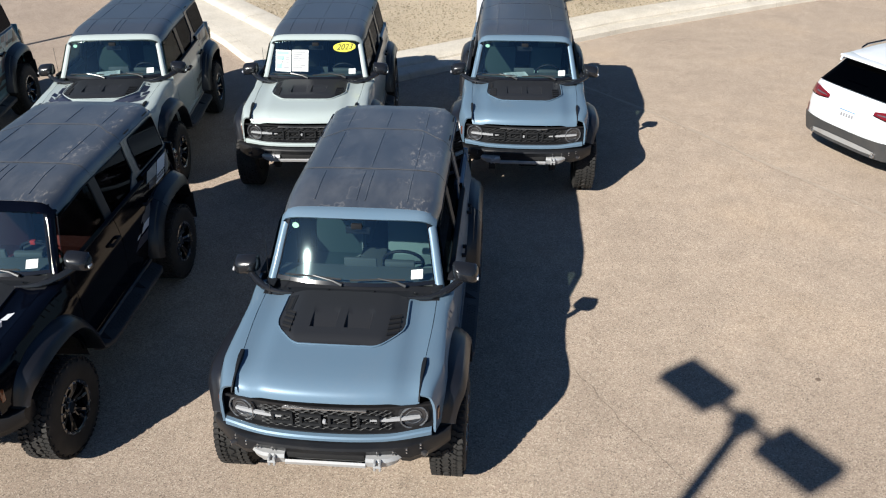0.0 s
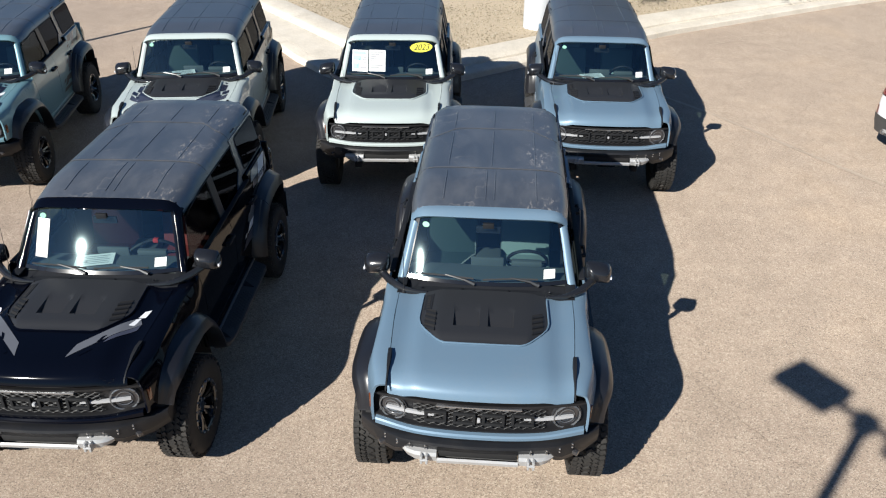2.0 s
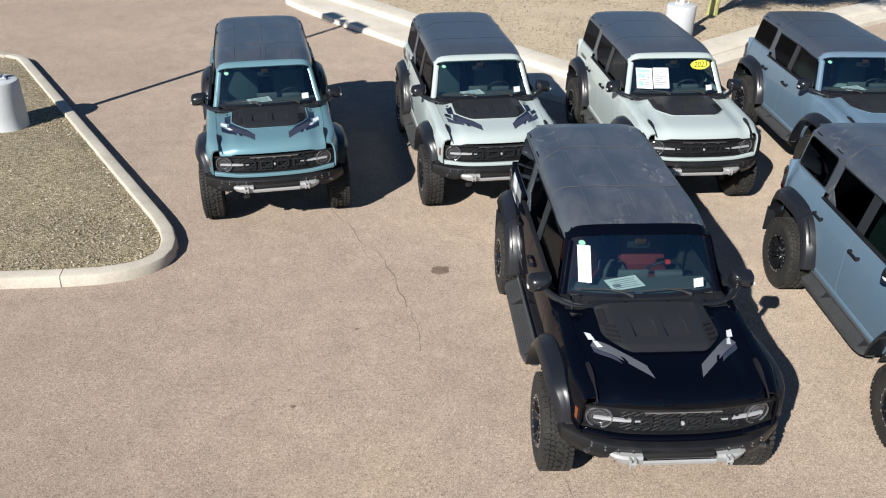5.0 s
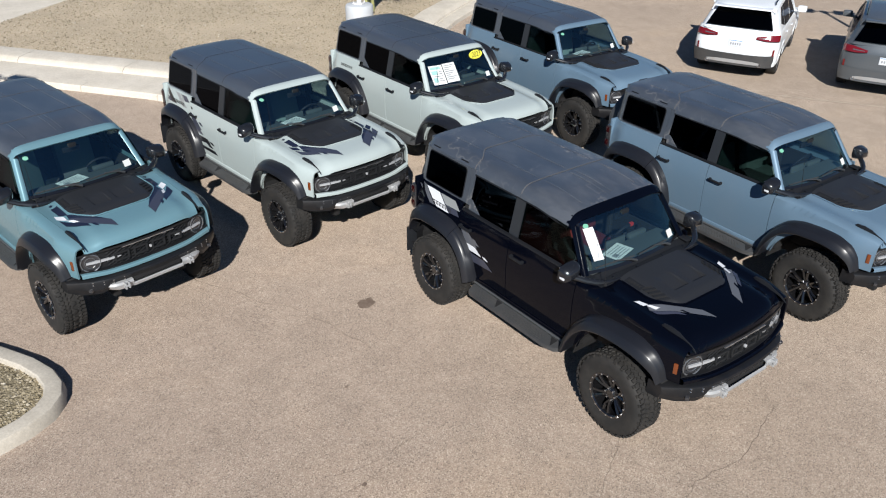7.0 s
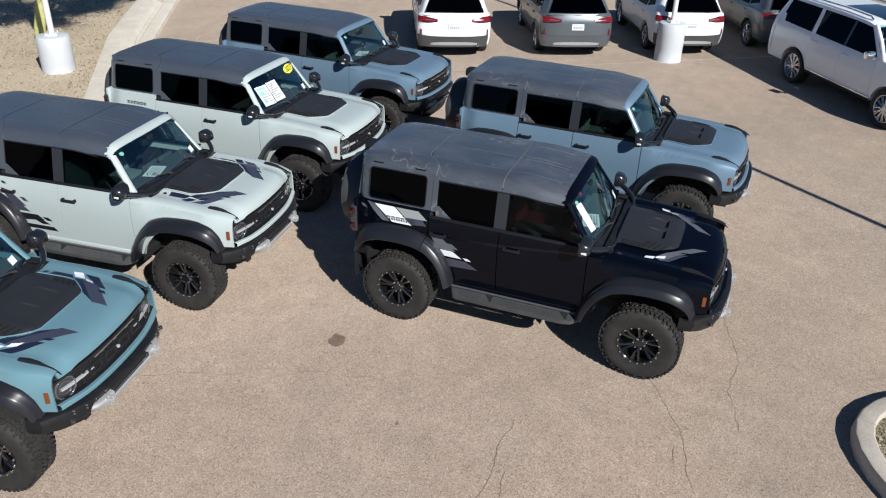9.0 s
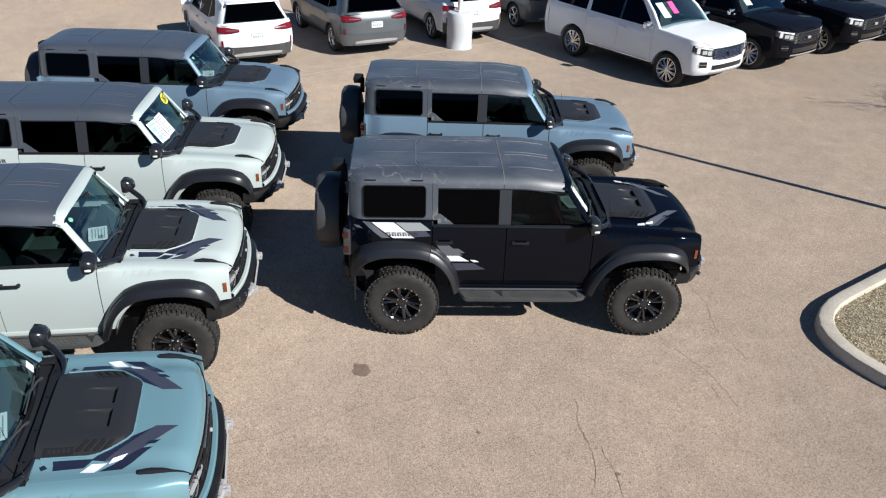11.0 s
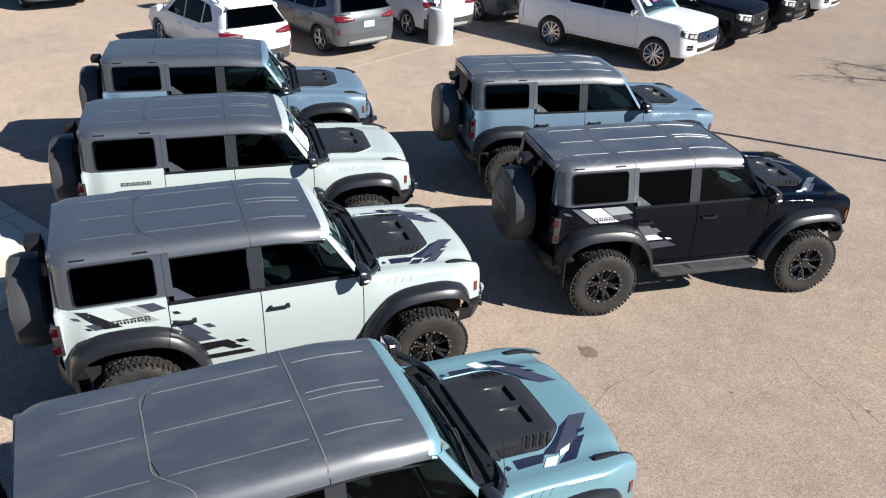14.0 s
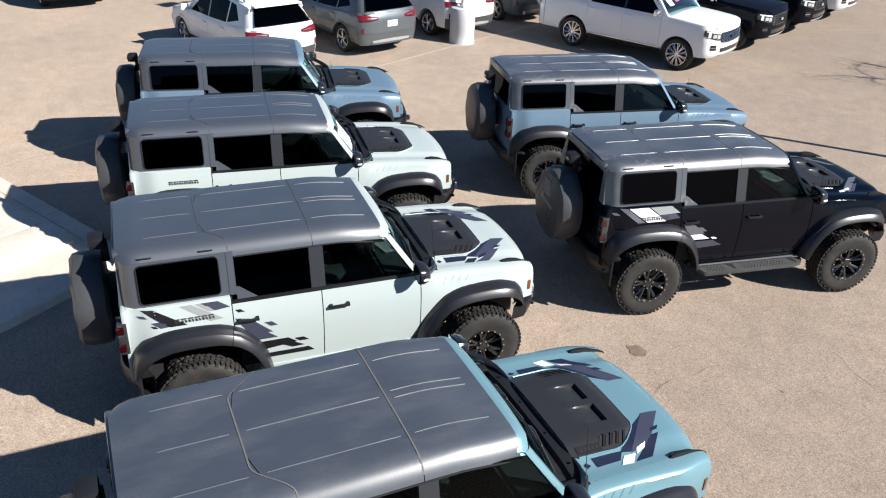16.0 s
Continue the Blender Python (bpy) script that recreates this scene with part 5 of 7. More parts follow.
    spin(sp, [(0.0, -2.512), (0.30, -2.515), (0.41, -2.506), (0.455, -2.475), (0.474, -2.40), (0.474, -2.28), (0.455, -2.215), (0.36, -2.19), (0.0, -2.19)], 48, (0, 0, 1.19), "x")
    for v in sp.verts:
        v.co.x += 0.018 * noise.noise(Vector((v.co.y * 5, v.co.z * 5, car.location.x)))
        v.co.z += 0.008 * noise.noise(Vector((v.co.y * 9, v.co.x * 9, car.location.y)))
    bmesh.ops.translate(sp, vec=(-0.03, 0, 0), verts=sp.verts[:])
    spare = P("spare_wheel_cover", sp, M_VINYL, car, "soft black vinyl spare wheel cover")
    P("spare_carrier", blocks(((-2.16, 0, 1.19), (0.12, 0.30, 0.36), 0.02)), M_PLASTIC)
    P("brake_lamp_arm", blocks(((-2.2, 0, 1.69), (0.07, 0.05, 0.22), 0.01), ((-2.26, 0.0, 1.79), (0.15, 0.20, 0.11), 0.03)), M_PLASTIC)
    P("high_brake_lamp", blocks(((-2.335, 0, 1.79), (0.012, 0.14, 0.03), 0.004)), M_RED)
    if cover_print:
        pb = bmesh.new()
        for i in range(6):
            block(pb, (-2.5505, 0.02, 1.50 - i * 0.034), (0.003, 0.22 - (i % 2) * 0.03, 0.016))
        for i, (w, h) in enumerate(((0.05, 0.085), (0.035, 0.05), (0.04, 0.05), (0.035, 0.05), (0.04, 0.05), (0.035, 0.05))):
            block(pb, (-2.5505, 0.16 - i * 0.062, 1.215 + h / 2 - i * 0.008), (0.003, w, h), 0, Matrix.Rotation(0.2, 4, "X"))
        block(pb, (-2.5485, 0.02, 0.93), (0.003, 0.09, 0.06))
        P("cover_print", pb, M_INKGREY, spare, "faded pale print of stripes and bars")

    # front face
    gb = bmesh.new()
    rows = []
    zs = [0.928, 0.940, 0.946, 1.145, 1.152, 1.172]
    ys = spread(-0.83, 0.83, 35)
    fx = lambda y, z: nose_x(y) - 0.16 * (z - 0.9) * 0.5
    for y in ys:
        up = 0.012 * smooth_step((abs(y) - 0.55) / 0.3)
        rows.append([(fx(y, z) + (0.012 if z in (0.928, 0.940, 1.152, 1.172) else -0.03), y, z - (up if z > 1.1 else -up * 2)) for z in zs])
    sheet(gb, rows)
    thicken(gb, 0.015)
    grille = P("grille_surround", gb, M_STEEL, car, "dark grille surround with round headlamps")
    mb = bmesh.new()
    for i, z in enumerate((0.962, 0.980, 0.998, 1.016, 1.034, 1.052, 1.070, 1.088, 1.106, 1.124)):
        pts = []
        for k, y in enumerate(spread(-0.50, 0.50, 57)):
            zig = 0.006 if (k + 2 * (i % 2)) % 4 < 2 else -0.006
            pts.append((fx(y, z) - 0.004, y, z + zig))
        rod(mb, pts, 0.0042, 4)
    P("grille_mesh", mb, M_GRILLE, grille)
    # raised plain blocks across the grille in place of the maker's lettering
    for k in range(4):
        lb = bmesh.new()
        c = -0.33 + 0.22 * k
        for dy, dz, w, h in ((0, 0.042, 0.17, 0.022), (0, -0.042, 0.17, 0.022), (-0.074, 0, 0.022, 0.10), (0.074, 0, 0.022, 0.10)):
            block(lb, (fx(c + dy, 1.045) + 0.008, c + dy, 1.045 + dz), (0.024, w, h), 0.004)
        P("grille_block", lb, M_GRILLE, grille)
    P("grille_camera", blocks(((nose_x(0) + 0.012, 0, 1.05), (0.03, 0.026, 0.030), 0.008)), M_LAMPBAR, grille)
    for y in (-0.2, 0, 0.2):
        P("marker_light", blocks(((fx(y, 1.135) + 0.01, y, 1.135), (0.012, 0.05, 0.008))), M_LAMPRING, grille)
    P("grille_bar", blocks(((fx(0, 1.15) + 0.008, 0, 1.148), (0.018, 0.64, 0.008))), M_SILVER, grille)
    for s in (1, -1):
        c = Vector((fx(0.655, 1.035) - 0.030, s * 0.660, 1.045))
        yaw = Matrix.Rotation(s * 0.28, 4, "Z")
        hb = bmesh.new()
        spin(hb, [(0.118, -0.03), (0.118, 0.008), (0.0, 0.012)], 28, (0, 0, 0), "x")
        bmesh.ops.transform(hb, matrix=Matrix.Translation(c) @ yaw, verts=hb.verts[:])
        hl = P("headlamp", hb, M_LAMPDARK, grille, "round headlamp with a bright ring and bar")
        rb2 = bmesh.new()
        n = 28
        ring = [(0.022, 0.104 * math.cos(2 * math.pi * k / n), 0.104 * math.sin(2 * math.pi * k / n)) for k in range(n + 1)]
        rod(rb2, ring, 0.008, 6)
        ring = [(0.016, 0.062 * math.cos(2 * math.pi * k / n), 0.062 * math.sin(2 * math.pi * k / n)) for k in range(n + 1)]
        rod(rb2, ring, 0.004, 5)
        bmesh.ops.transform(rb2, matrix=Matrix.Translation(c) @ yaw, verts=rb2.verts[:])
        P("lamp_ring", rb2, M_LAMPRING, hl, "bright lamp ring")
        bb = bmesh.new()
        y0, y1 = 0.715, 0.34
        sheet(bb, [[(fx(y, 1.03) + 0.004, s * y, 1.045 + h) for h in (-h0, h0)] for y, h0 in ((y0, 0.010), (0.64, 0.013), (0.56, 0.014), (0.48, 0.013), (0.40, 0.010), (y1, 0.004))])
        thicken(bb, 0.02)
        P("lamp_bar", bb, M_LAMPBAR, hl, "pale daytime light bar")
        ab = bmesh.new()
        block(ab, (2.045, s * 0.842, 1.06), (0.042, 0.026, 0.115), 0.008, Matrix.Rotation(-s * 0.30, 4, "Z"))
        P("side_marker", ab, M_AMBER, car, "amber side marker lamp")
    vb = bmesh.new()
    rows = []
    for y in spread(-0.80, 0.80, 25):
        up = 0.05 * smooth_step((abs(y) - 0.45) / 0.35)
        x = nose_x(y) + 0.03
        rows.append([(x - 0.07, y, 0.930 + up * 0.5), (x + 0.010, y, 0.924 + up * 0.5), (x + 0.022, y, 0.912 + up * 0.5), (x + 0.022, y, 0.888 + up * 0.3), (x - 0.05, y, 0.866)])
    sheet(vb, rows)
    P("valance", vb, paint)

    bx = lambda y: 2.300 - 0.045 * (abs(y) / 0.55) ** 2 if abs(y) < 0.55 else 2.255 - 0.28 * ((abs(y) - 0.55) / 0.41) ** 1.35
    bb = bmesh.new()
    rows = []
    for y in spread(-0.935, 0.935, 33):
        x = bx(y)
        hi = 0.872 - 0.015 * smooth_step((abs(y) - 0.5) / 0.3)
        lo = 0.782 - 0.100 * smooth_step((abs(y) - 0.52) / 0.10) + 0.035 * smooth_step((abs(y) - 0.80) / 0.16)
        rows.append([(x - 0.16, y, hi), (x - 0.03, y, hi), (x - 0.008, y, hi - 0.010), (x, y, hi - 0.03), (x, y, lo + 0.06), (x - 0.012, y, lo + 0.045), (x - 0.025, y, lo), (x - 0.17, y, lo - 0.02)])
    vs = sheet(bb, rows, True)
    bb.faces.new(vs[0][::-1])
    bb.faces.new(vs[-1])
    bump_ob = P("front_bumper", bb, M_STEEL, car, "black steel front bumper with bolts")
    for y in (-0.72, -0.62, -0.52, -0.40, 0.40, 0.52, 0.62, 0.72):
        for z in (0.838, 0.808):
            shared("bumper_bolt", BUMPER_BOLT_ME, bump_ob, Matrix.Translation((bx(y), y, z)))
    for s in (1, -1):
        fl = bmesh.new()
        block(fl, (bx(0.72) - 0.030, s * 0.715, 0.748), (0.04, 0.13, 0.035), 0.008, Matrix.Rotation(-s * 0.6, 4, "Z"))
        P("fog_lamp", fl, M_LAMPDARK, bump_ob)
    sk = bmesh.new()
    rows = []
    for y in spread(-0.31, 0.31, 7):
        rows.append([(2.320, y, 0.730), (2.337, y, 0.718), (2.333, y, 0.692), (2.305, y, 0.675), (2.12, y, 0.60), (1.97, y, 0.55)])
    sheet(sk, rows)
    thicken(sk, 0.015, (1.9, 0, 0.9))
    bmesh.ops.translate(sk, vec=(-0.03, 0, 0), verts=sk.verts[:])
    P("skid_plate", sk, M_SKID, car, "silver-grey front skid plate")
    P("skid_slot", blocks(((2.245, 0, 0.756), (0.05, 0.60, 0.055), 0.004)), M_DARK)
    for s in (1, -1):
        eb = bmesh.new()
        rows = []
        for y, d, h in ((0.312, 0.0, 0.0), (0.40, 0.0, 0.0), (0.48, -0.010, 0.004), (0.54, -0.035, 0.02), (0.60, -0.09, 0.05)):
            rows.append([(2.280 + d, s * y, 0.786), (2.321 + d, s * y, 0.780), (2.333 + d, s * y, 0.753), (2.317 + d, s * y, 0.693 + h), (2.285 + d, s * y, 0.674 + h), (2.12 + d, s * y, 0.61 + h)])
        sheet(eb, rows)
        thicken(eb, 0.015, (1.9, s * 0.4, 0.9))
        bmesh.ops.translate(eb, vec=(-0.03, 0, 0), verts=eb.verts[:])
        P("skid_wing", eb, M_SKID)
        hk = bmesh.new()
        block(hk, (2.310, s * 0.385, 0.740), (0.065, 0.020, 0.080), 0.01)
        block(hk, (2.310, s * 0.425, 0.740), (0.065, 0.020, 0.080), 0.01)
        rod(hk, [(2.333, s * 0.375, 0.740), (2.333, s * 0.435, 0.740)], 0.012, 8)
        P("tow_hook", hk, M_SKID)

    # wheels
    for x, turn in ((AXLE, steer), (-AXLE, 0.0)):
        for s in (1, -1):
            w = shared("wheel", TYRE_ME, car, pose(x, s * TRACK, TYRE_R + 0.003, 0, random.uniform(0, 360), turn + (0 if s > 0 else 180)))
            w.name = "tyre"
            shared("rim", RIM_ME, w)
            for k in range(18):
                a = 2 * math.pi * (k + 0.5) / 18
                shared("rim_bolt", BOLT_ME, w, Matrix.Translation((math.cos(a) * 0.229, 0.1445, math.sin(a) * 0.229)))
            for k in range(6):
                a = 2 * math.pi * (k + 0.5) / 6
                shared("wheel_nut", NUT_ME, w, Matrix.Translation((math.cos(a) * 0.062, 0.097, math.sin(a) * 0.062)))
            shared("brake_disc", BRAKE_ME, w)

    # cabin
    dsh = bmesh.new()
    rows = []
    for y in spread(-0.71, 0.71, 9):
        rows.append([(0.78, y, 1.372), (0.62, y, 1.385), (0.47, y, 1.37), (0.43, y, 1.30), (0.47, y, 1.12), (0.55, y, 0.95)])
    sheet(dsh, rows)
    block(dsh, (0.10, 0, 0.98), (0.85, 0.26, 0.26), 0.04)
    block(dsh, (0.475, 0, 1.395), (0.03, 0.30, 0.12), 0.01)
    block(dsh, (0.46, 0.36, 1.40), (0.06, 0.28, 0.06), 0.02)
    P("dashboard", dsh, M_DASH)
    P("dash_strip", blocks(((0.44, -0.36, 1.325), (0.02, 0.55, 0.05), 0.01)), accent)
    wh = bmesh.new()
    n = 24
    tilt = Matrix.Translation((0.28, 0.37, 1.31)) @ Matrix.Rotation(radians(-62), 4, "Y")
    rod(wh, [tilt @ Vector((0.185 * math.cos(2 * math.pi * k / n), 0.185 * math.sin(2 * math.pi * k / n), 0)) for k in range(n + 1)], 0.016, 8)
    for a in (0, math.pi / 2, -math.pi / 2):
        rod(wh, [tilt @ Vector((0, 0, -0.02)), tilt @ Vector((-0.18 * math.cos(a), 0.18 * math.sin(a), 0))], 0.016, 6)
    rod(wh, [tilt @ Vector((0, 0, -0.01)), tilt @ Vector((0, 0, -0.25))], [0.05, 0.03], 10)
    wheel_ob = P("steering_wheel", wh, M_PLASTIC)
    if accent == M_REDSTITCH:
        P("wheel_marker", blocks((tilt @ Vector((0.185, 0, 0.0)), (0.04, 0.05, 0.04), 0.008)), M_REDSTITCH, wheel_ob)
    for x, y, w in ((-0.28, 0.37, 0.50), (-0.28, -0.37, 0.50), (-1.20, 0.40, 0.55), (-1.20, -0.40, 0.55)):
        st = bmesh.new()
        block(st, (x + 0.16, y, 0.95), (0.54, w, 0.16), 0.05)
        block(st, (x - 0.16, y, 1.22), (0.15, w, 0.58), 0.055, Matrix.Rotation(-0.22, 4, "Y"))
        block(st, (x - 0.25, y, 1.575), (0.09, 0.27, 0.17), 0.035, Matrix.Rotation(-0.15, 4, "Y"))
        for o in (-0.06, 0.06):
            rod(st, [(x - 0.235, y + o, 1.45), (x - 0.25, y + o, 1.55)], 0.008, 6)
        P("seat", st, seat if x > -1 else M_SEAT, car, "moulded front seat with headrest" if x > -1 else "rear seat with headrest")
    P("rear_view_mirror", blocks(((0.50, 0, 1.735), (0.03, 0.22, 0.065), 0.012), ((0.55, 0, 1.79), (0.03, 0.10, 0.06), 0.01)), M_PLASTIC)
    rl = bmesh.new()
    for s in (1, -1):
        rod(rl, [(0.40, s * 0.62, 1.83), (-0.3, s * 0.645, 1.85), (-1.1, s * 0.645, 1.85), (-2.0, s * 0.60, 1.83)], 0.035, 8)
        rod(rl, [(-0.27, s * 0.65, 1.84), (-0.27, s * 0.76, 1.40), (-0.27, s * 0.77, 0.75)], 0.04, 8)
        rod(rl, [(-1.12, s * 0.65, 1.84), (-1.14, s * 0.75, 1.40), (-1.14, s * 0.76, 1.0)], 0.04, 8)
    for x in (-0.27, -1.12):
        rod(rl, [(x, -0.64, 1.86), (x, 0.64, 1.86)], 0.035, 8)
    P("roll_cage", rl, M_DARK)
    lin = bmesh.new()
    sheet(lin, [[(x, y, 1.875 - roof_drop(x) * 0.6) for y in spread(-0.62, 0.62, 3)] for x in (-2.0, 0.36)])
    P("headlining", lin, M_DASH)

    # papers and stickers on the screen and dash
    def on_screen(name, u0, u1, v0, v1, mat, lab, k=0.0):
        b = bmesh.new()
        sheet(b, [[scr(u, v, 0.006) for u in (u0, u1)] for v in (v0, v1)])
        return P(name, b, mat, car, lab)
    on_screen("price_tag", 0.50, 0.60, 0.10, 0.26, M_PAPER, "small white tag on the windscreen")
    if dash_sheet:
        b = bmesh.new()
        q = Matrix.Translation((0.625, -0.12, 1.400)) @ Matrix.Rotation(0.25, 4, "Z")
        block(b, (0, 0, 0), (0.20, 0.34, 0.003), 0, None)
        bmesh.ops.transform(b, matrix=q, verts=b.verts[:])
        s1 = P("dash_paper", b, M_PAPER, car, "white paper sheet on the dashboard")
        b = bmesh.new()
        for i in range(5):
            block(b, (0.07 - i * 0.032, 0.0, 0.0035), (0.010, 0.26 - 0.03 * (i % 2), 0.002))
        block(b, (0.03, -0.10, 0.0035), (0.05, 0.08, 0.002))
        bmesh.ops.transform(b, matrix=q, verts=b.verts[:])
        P("paper_print", b, M_INKGREY, s1)
    if wind_sheet == "wide":
        w1 = on_screen("window_sheet", -0.60, -0.36, 0.18, 0.78, M_PAPER, "white price sheet behind the windscreen")
        w2 = on_screen("window_sheet", -0.345, -0.10, 0.20, 0.80, M_PAPER, "white price sheet behind the windscreen")
        on_print = lambda own, mat, spans: [P("sheet_print", b, mat, own) for b in [bmesh.new()] for q in [[sheet(b, [[scr(u, v, 0.009) for u in (u0, u1)] for v in (v0, v1)]) for u0, u1, v0, v1 in spans]]]
        on_print(w1, M_PRINTTEAL, [(-0.58, -0.40, 0.66, 0.74), (-0.58, -0.47, 0.50, 0.62), (-0.58, -0.50, 0.26, 0.40)])
        on_print(w1, M_INKGREY, [(-0.45, -0.39, 0.50, 0.53), (-0.45, -0.39, 0.57, 0.60), (-0.48, -0.39, 0.28, 0.31), (-0.48, -0.41, 0.35, 0.38), (-0.57, -0.39, 0.43, 0.455)])
        on_print(w2, M_INKGREY, [(-0.33, -0.33 + 0.19 - 0.05 * (i % 3), 0.72 - 0.06 * i, 0.745 - 0.06 * i) for i in range(8)])
    if wind_sheet == "tall":
        w1 = on_screen("window_sheet", -0.60, -0.48, 0.22, 0.86, M_PAPER, "tall white sheet behind the windscreen")
    if wind_sheet in ("", "tall"):
        b = bmesh.new()
        n = 18
        vs = [b.verts.new(scr(-0.555 + 0.032 * math.cos(2 * math.pi * k / n), 0.90 + 0.045 * math.sin(2 * math.pi * k / n), 0.006)) for k in range(n)]
        b.faces.new(vs)
        P("corner_sticker", b, M_STICKERGREEN, car, "small pale green oval sticker")
    if oval:
        b = bmesh.new()
        n = 28
        vs = [b.verts.new(scr(0.43 + 0.165 * math.cos(2 * math.pi * k / n), 0.865 + 0.135 * math.sin(2 * math.pi * k / n), 0.007)) for k in range(n)]
        b.faces.new(vs)
        ov = P("year_sticker", b, M_YELLOW, car, "yellow oval windscreen sticker reading 2023")
        cu = bpy.data.curves.new("year_text", "FONT")
        cu.body, cu.size, cu.align_x, cu.align_y, cu.extrude = "2023", 0.115, "CENTER", "CENTER", 0.0006
        cu.shear = 0.3
        tmp = new("year_text", cu)
        dg = bpy.context.evaluated_depsgraph_get()
        me = bpy.data.meshes.new_from_object(tmp.evaluated_get(dg))
        bpy.data.objects.remove(tmp)
        me.materials.clear()
        me.materials.append(M_INK)
        for v in me.vertices:
            v.co = Vector(scr(0.43 + v.co.x, 0.862 + v.co.y / 0.51, 0.0095 + v.co.z))
        shared("year_text", me, ov)

    # vinyl graphics
    if graphics:
        dark, mid, light = graphics
        for s in (1, -1):
            hp = lambda u, v, d: hood_place(u, s * v, d)
            H = lambda mat, q, lift: decal("hood_graphic", [q], mat, hood, hp, lift)
            if paint == M_NAVY:
                H(mid, [(1.52, 0.645), (1.44, 0.60), (1.82, 0.235), (1.97, 0.20)], 0.003)
                H(dark, [(1.60, 0.63), (1.53, 0.64), (1.72, 0.455), (1.79, 0.43)], 0.0036)
                H(paint, [(1.72, 0.40), (1.79, 0.375), (1.77, 0.405), (1.70, 0.43)], 0.0044)
                H(paint, [(1.86, 0.345), (1.93, 0.275), (1.95, 0.30), (1.87, 0.375)], 0.0044)
                H(light, [(1.34, 0.665), (1.36, 0.615), (1.45, 0.59), (1.44, 0.645)], 0.005)
                H(light, [(1.45, 0.615), (1.47, 0.58), (1.56, 0.545), (1.55, 0.59)], 0.005)
            H = (lambda *a: None) if paint == M_NAVY else H
            H(dark, [(1.14, 0.545), (1.42, 0.55), (1.36, 0.625), (1.15, 0.63)], 0.003)
            H(dark, [(1.05, 0.585), (1.08, 0.57), (1.11, 0.60), (1.07, 0.62)], 0.003)
            H(dark, [(1.68, 0.33), (1.83, 0.235), (1.50, 0.575), (1.40, 0.56)], 0.003)
            H(mid, [(1.83, 0.228), (1.995, 0.228), (1.67, 0.565), (1.49, 0.58)], 0.0036)
            H(dark if paint == M_TEAL else mid, [(1.75, 0.475), (1.83, 0.465), (1.63, 0.665), (1.47, 0.675)], 0.0042)
            H(light, [(1.41, 0.595), (1.52, 0.595), (1.44, 0.685), (1.34, 0.675)], 0.005)
            H(light, [(1.555, 0.555), (1.66, 0.52), (1.62, 0.57), (1.525, 0.605)], 0.005)
            H(dark, [(1.80, 0.40), (1.88, 0.39), (1.84, 0.43), (1.77, 0.44)], 0.005)
            sp = lambda u, v, d: (u, s * (side_y(u, v) + d), v)
            G = lambda mat, q, lift=0.003: decal("side_graphic", [q], mat, car, sp, lift)
            if paint == M_NAVY:
                G(mid, [(-1.94, 1.455), (-1.845, 1.455), (-1.61, 1.275), (-1.71, 1.275)])
                G(light, [(-1.83, 1.455), (-1.57, 1.455), (-1.33, 1.275), (-1.58, 1.275)])
                G(M_DECALPALE, [(-1.55, 1.455), (-1.26, 1.455), (-1.14, 1.365), (-1.42, 1.355)])
                G(dark, [(-1.42, 1.35), (-1.20, 1.36), (-1.14, 1.30), (-1.34, 1.285)])
                G(mid, [(-2.04, 1.40), (-1.97, 1.40), (-1.93, 1.37), (-2.0, 1.37)])
                G(mid, [(-1.10, 1.24), (-0.96, 1.22), (-0.76, 1.06), (-0.98, 1.06)])
                G(light, [(-0.98, 1.055), (-0.80, 1.055), (-0.68, 0.98), (-0.91, 0.98)])
                G(mid, [(-0.87, 1.15), (-0.81, 1.15), (-0.73, 1.09), (-0.80, 1.09)])
                G(light, [(-0.67, 1.0), (-0.61, 1.0), (-0.56, 0.97), (-0.63, 0.97)])
                G(dark, [(-0.90, 0.955), (-0.63, 0.955), (-0.48, 0.87), (-0.84, 0.85)])
            else:
                ink = M_DECALBLACK
                G(ink, [(-1.94, 1.455), (-1.83, 1.455), (-1.54, 1.275), (-1.70, 1.275)])
                G(mid, [(-1.86, 1.335), (-1.77, 1.34), (-1.69, 1.28), (-1.78, 1.275)])
                G(mid, [(-1.985, 1.40), (-1.92, 1.40), (-1.885, 1.375), (-1.95, 1.375)])
                G(ink, [(-1.87, 1.305), (-1.83, 1.305), (-1.80, 1.28), (-1.84, 1.28)])
                G(M_DECALPALE, [(-1.60, 1.455), (-1.49, 1.455), (-1.21, 1.285), (-1.33, 1.275)])
                G(M_DECALPALE, [(-1.46, 1.455), (-1.40, 1.455), (-1.27, 1.37), (-1.34, 1.37)])
                G(M_DECALSLATE, [(-1.41, 1.455), (-1.25, 1.455), (-1.14, 1.385), (-1.28, 1.37)])
                G(ink, [(-1.10, 1.345), (-1.05, 1.345), (-1.01, 1.315), (-1.07, 1.315)])
                G(M_DECALSLATE, [(-1.11, 1.26), (-0.97, 1.235), (-0.76, 1.05), (-0.97, 1.05)])
                G(mid, [(-0.99, 1.05), (-0.81, 1.05), (-0.72, 0.98), (-0.93, 0.98)])
                G(M_DECALSLATE, [(-0.84, 1.17), (-0.77, 1.17), (-0.71, 1.12), (-0.78, 1.12)])
                G(ink, [(-0.91, 0.95), (-0.62, 0.95), (-0.53, 0.885), (-0.87, 0.85)])
                G(ink, [(-0.56, 0.93), (-0.47, 0.93), (-0.41, 0.885), (-0.50, 0.885)])
                G(ink, [(-0.68, 0.875), (-0.56, 0.885), (-0.46, 0.83), (-0.58, 0.825)], 0.0035)
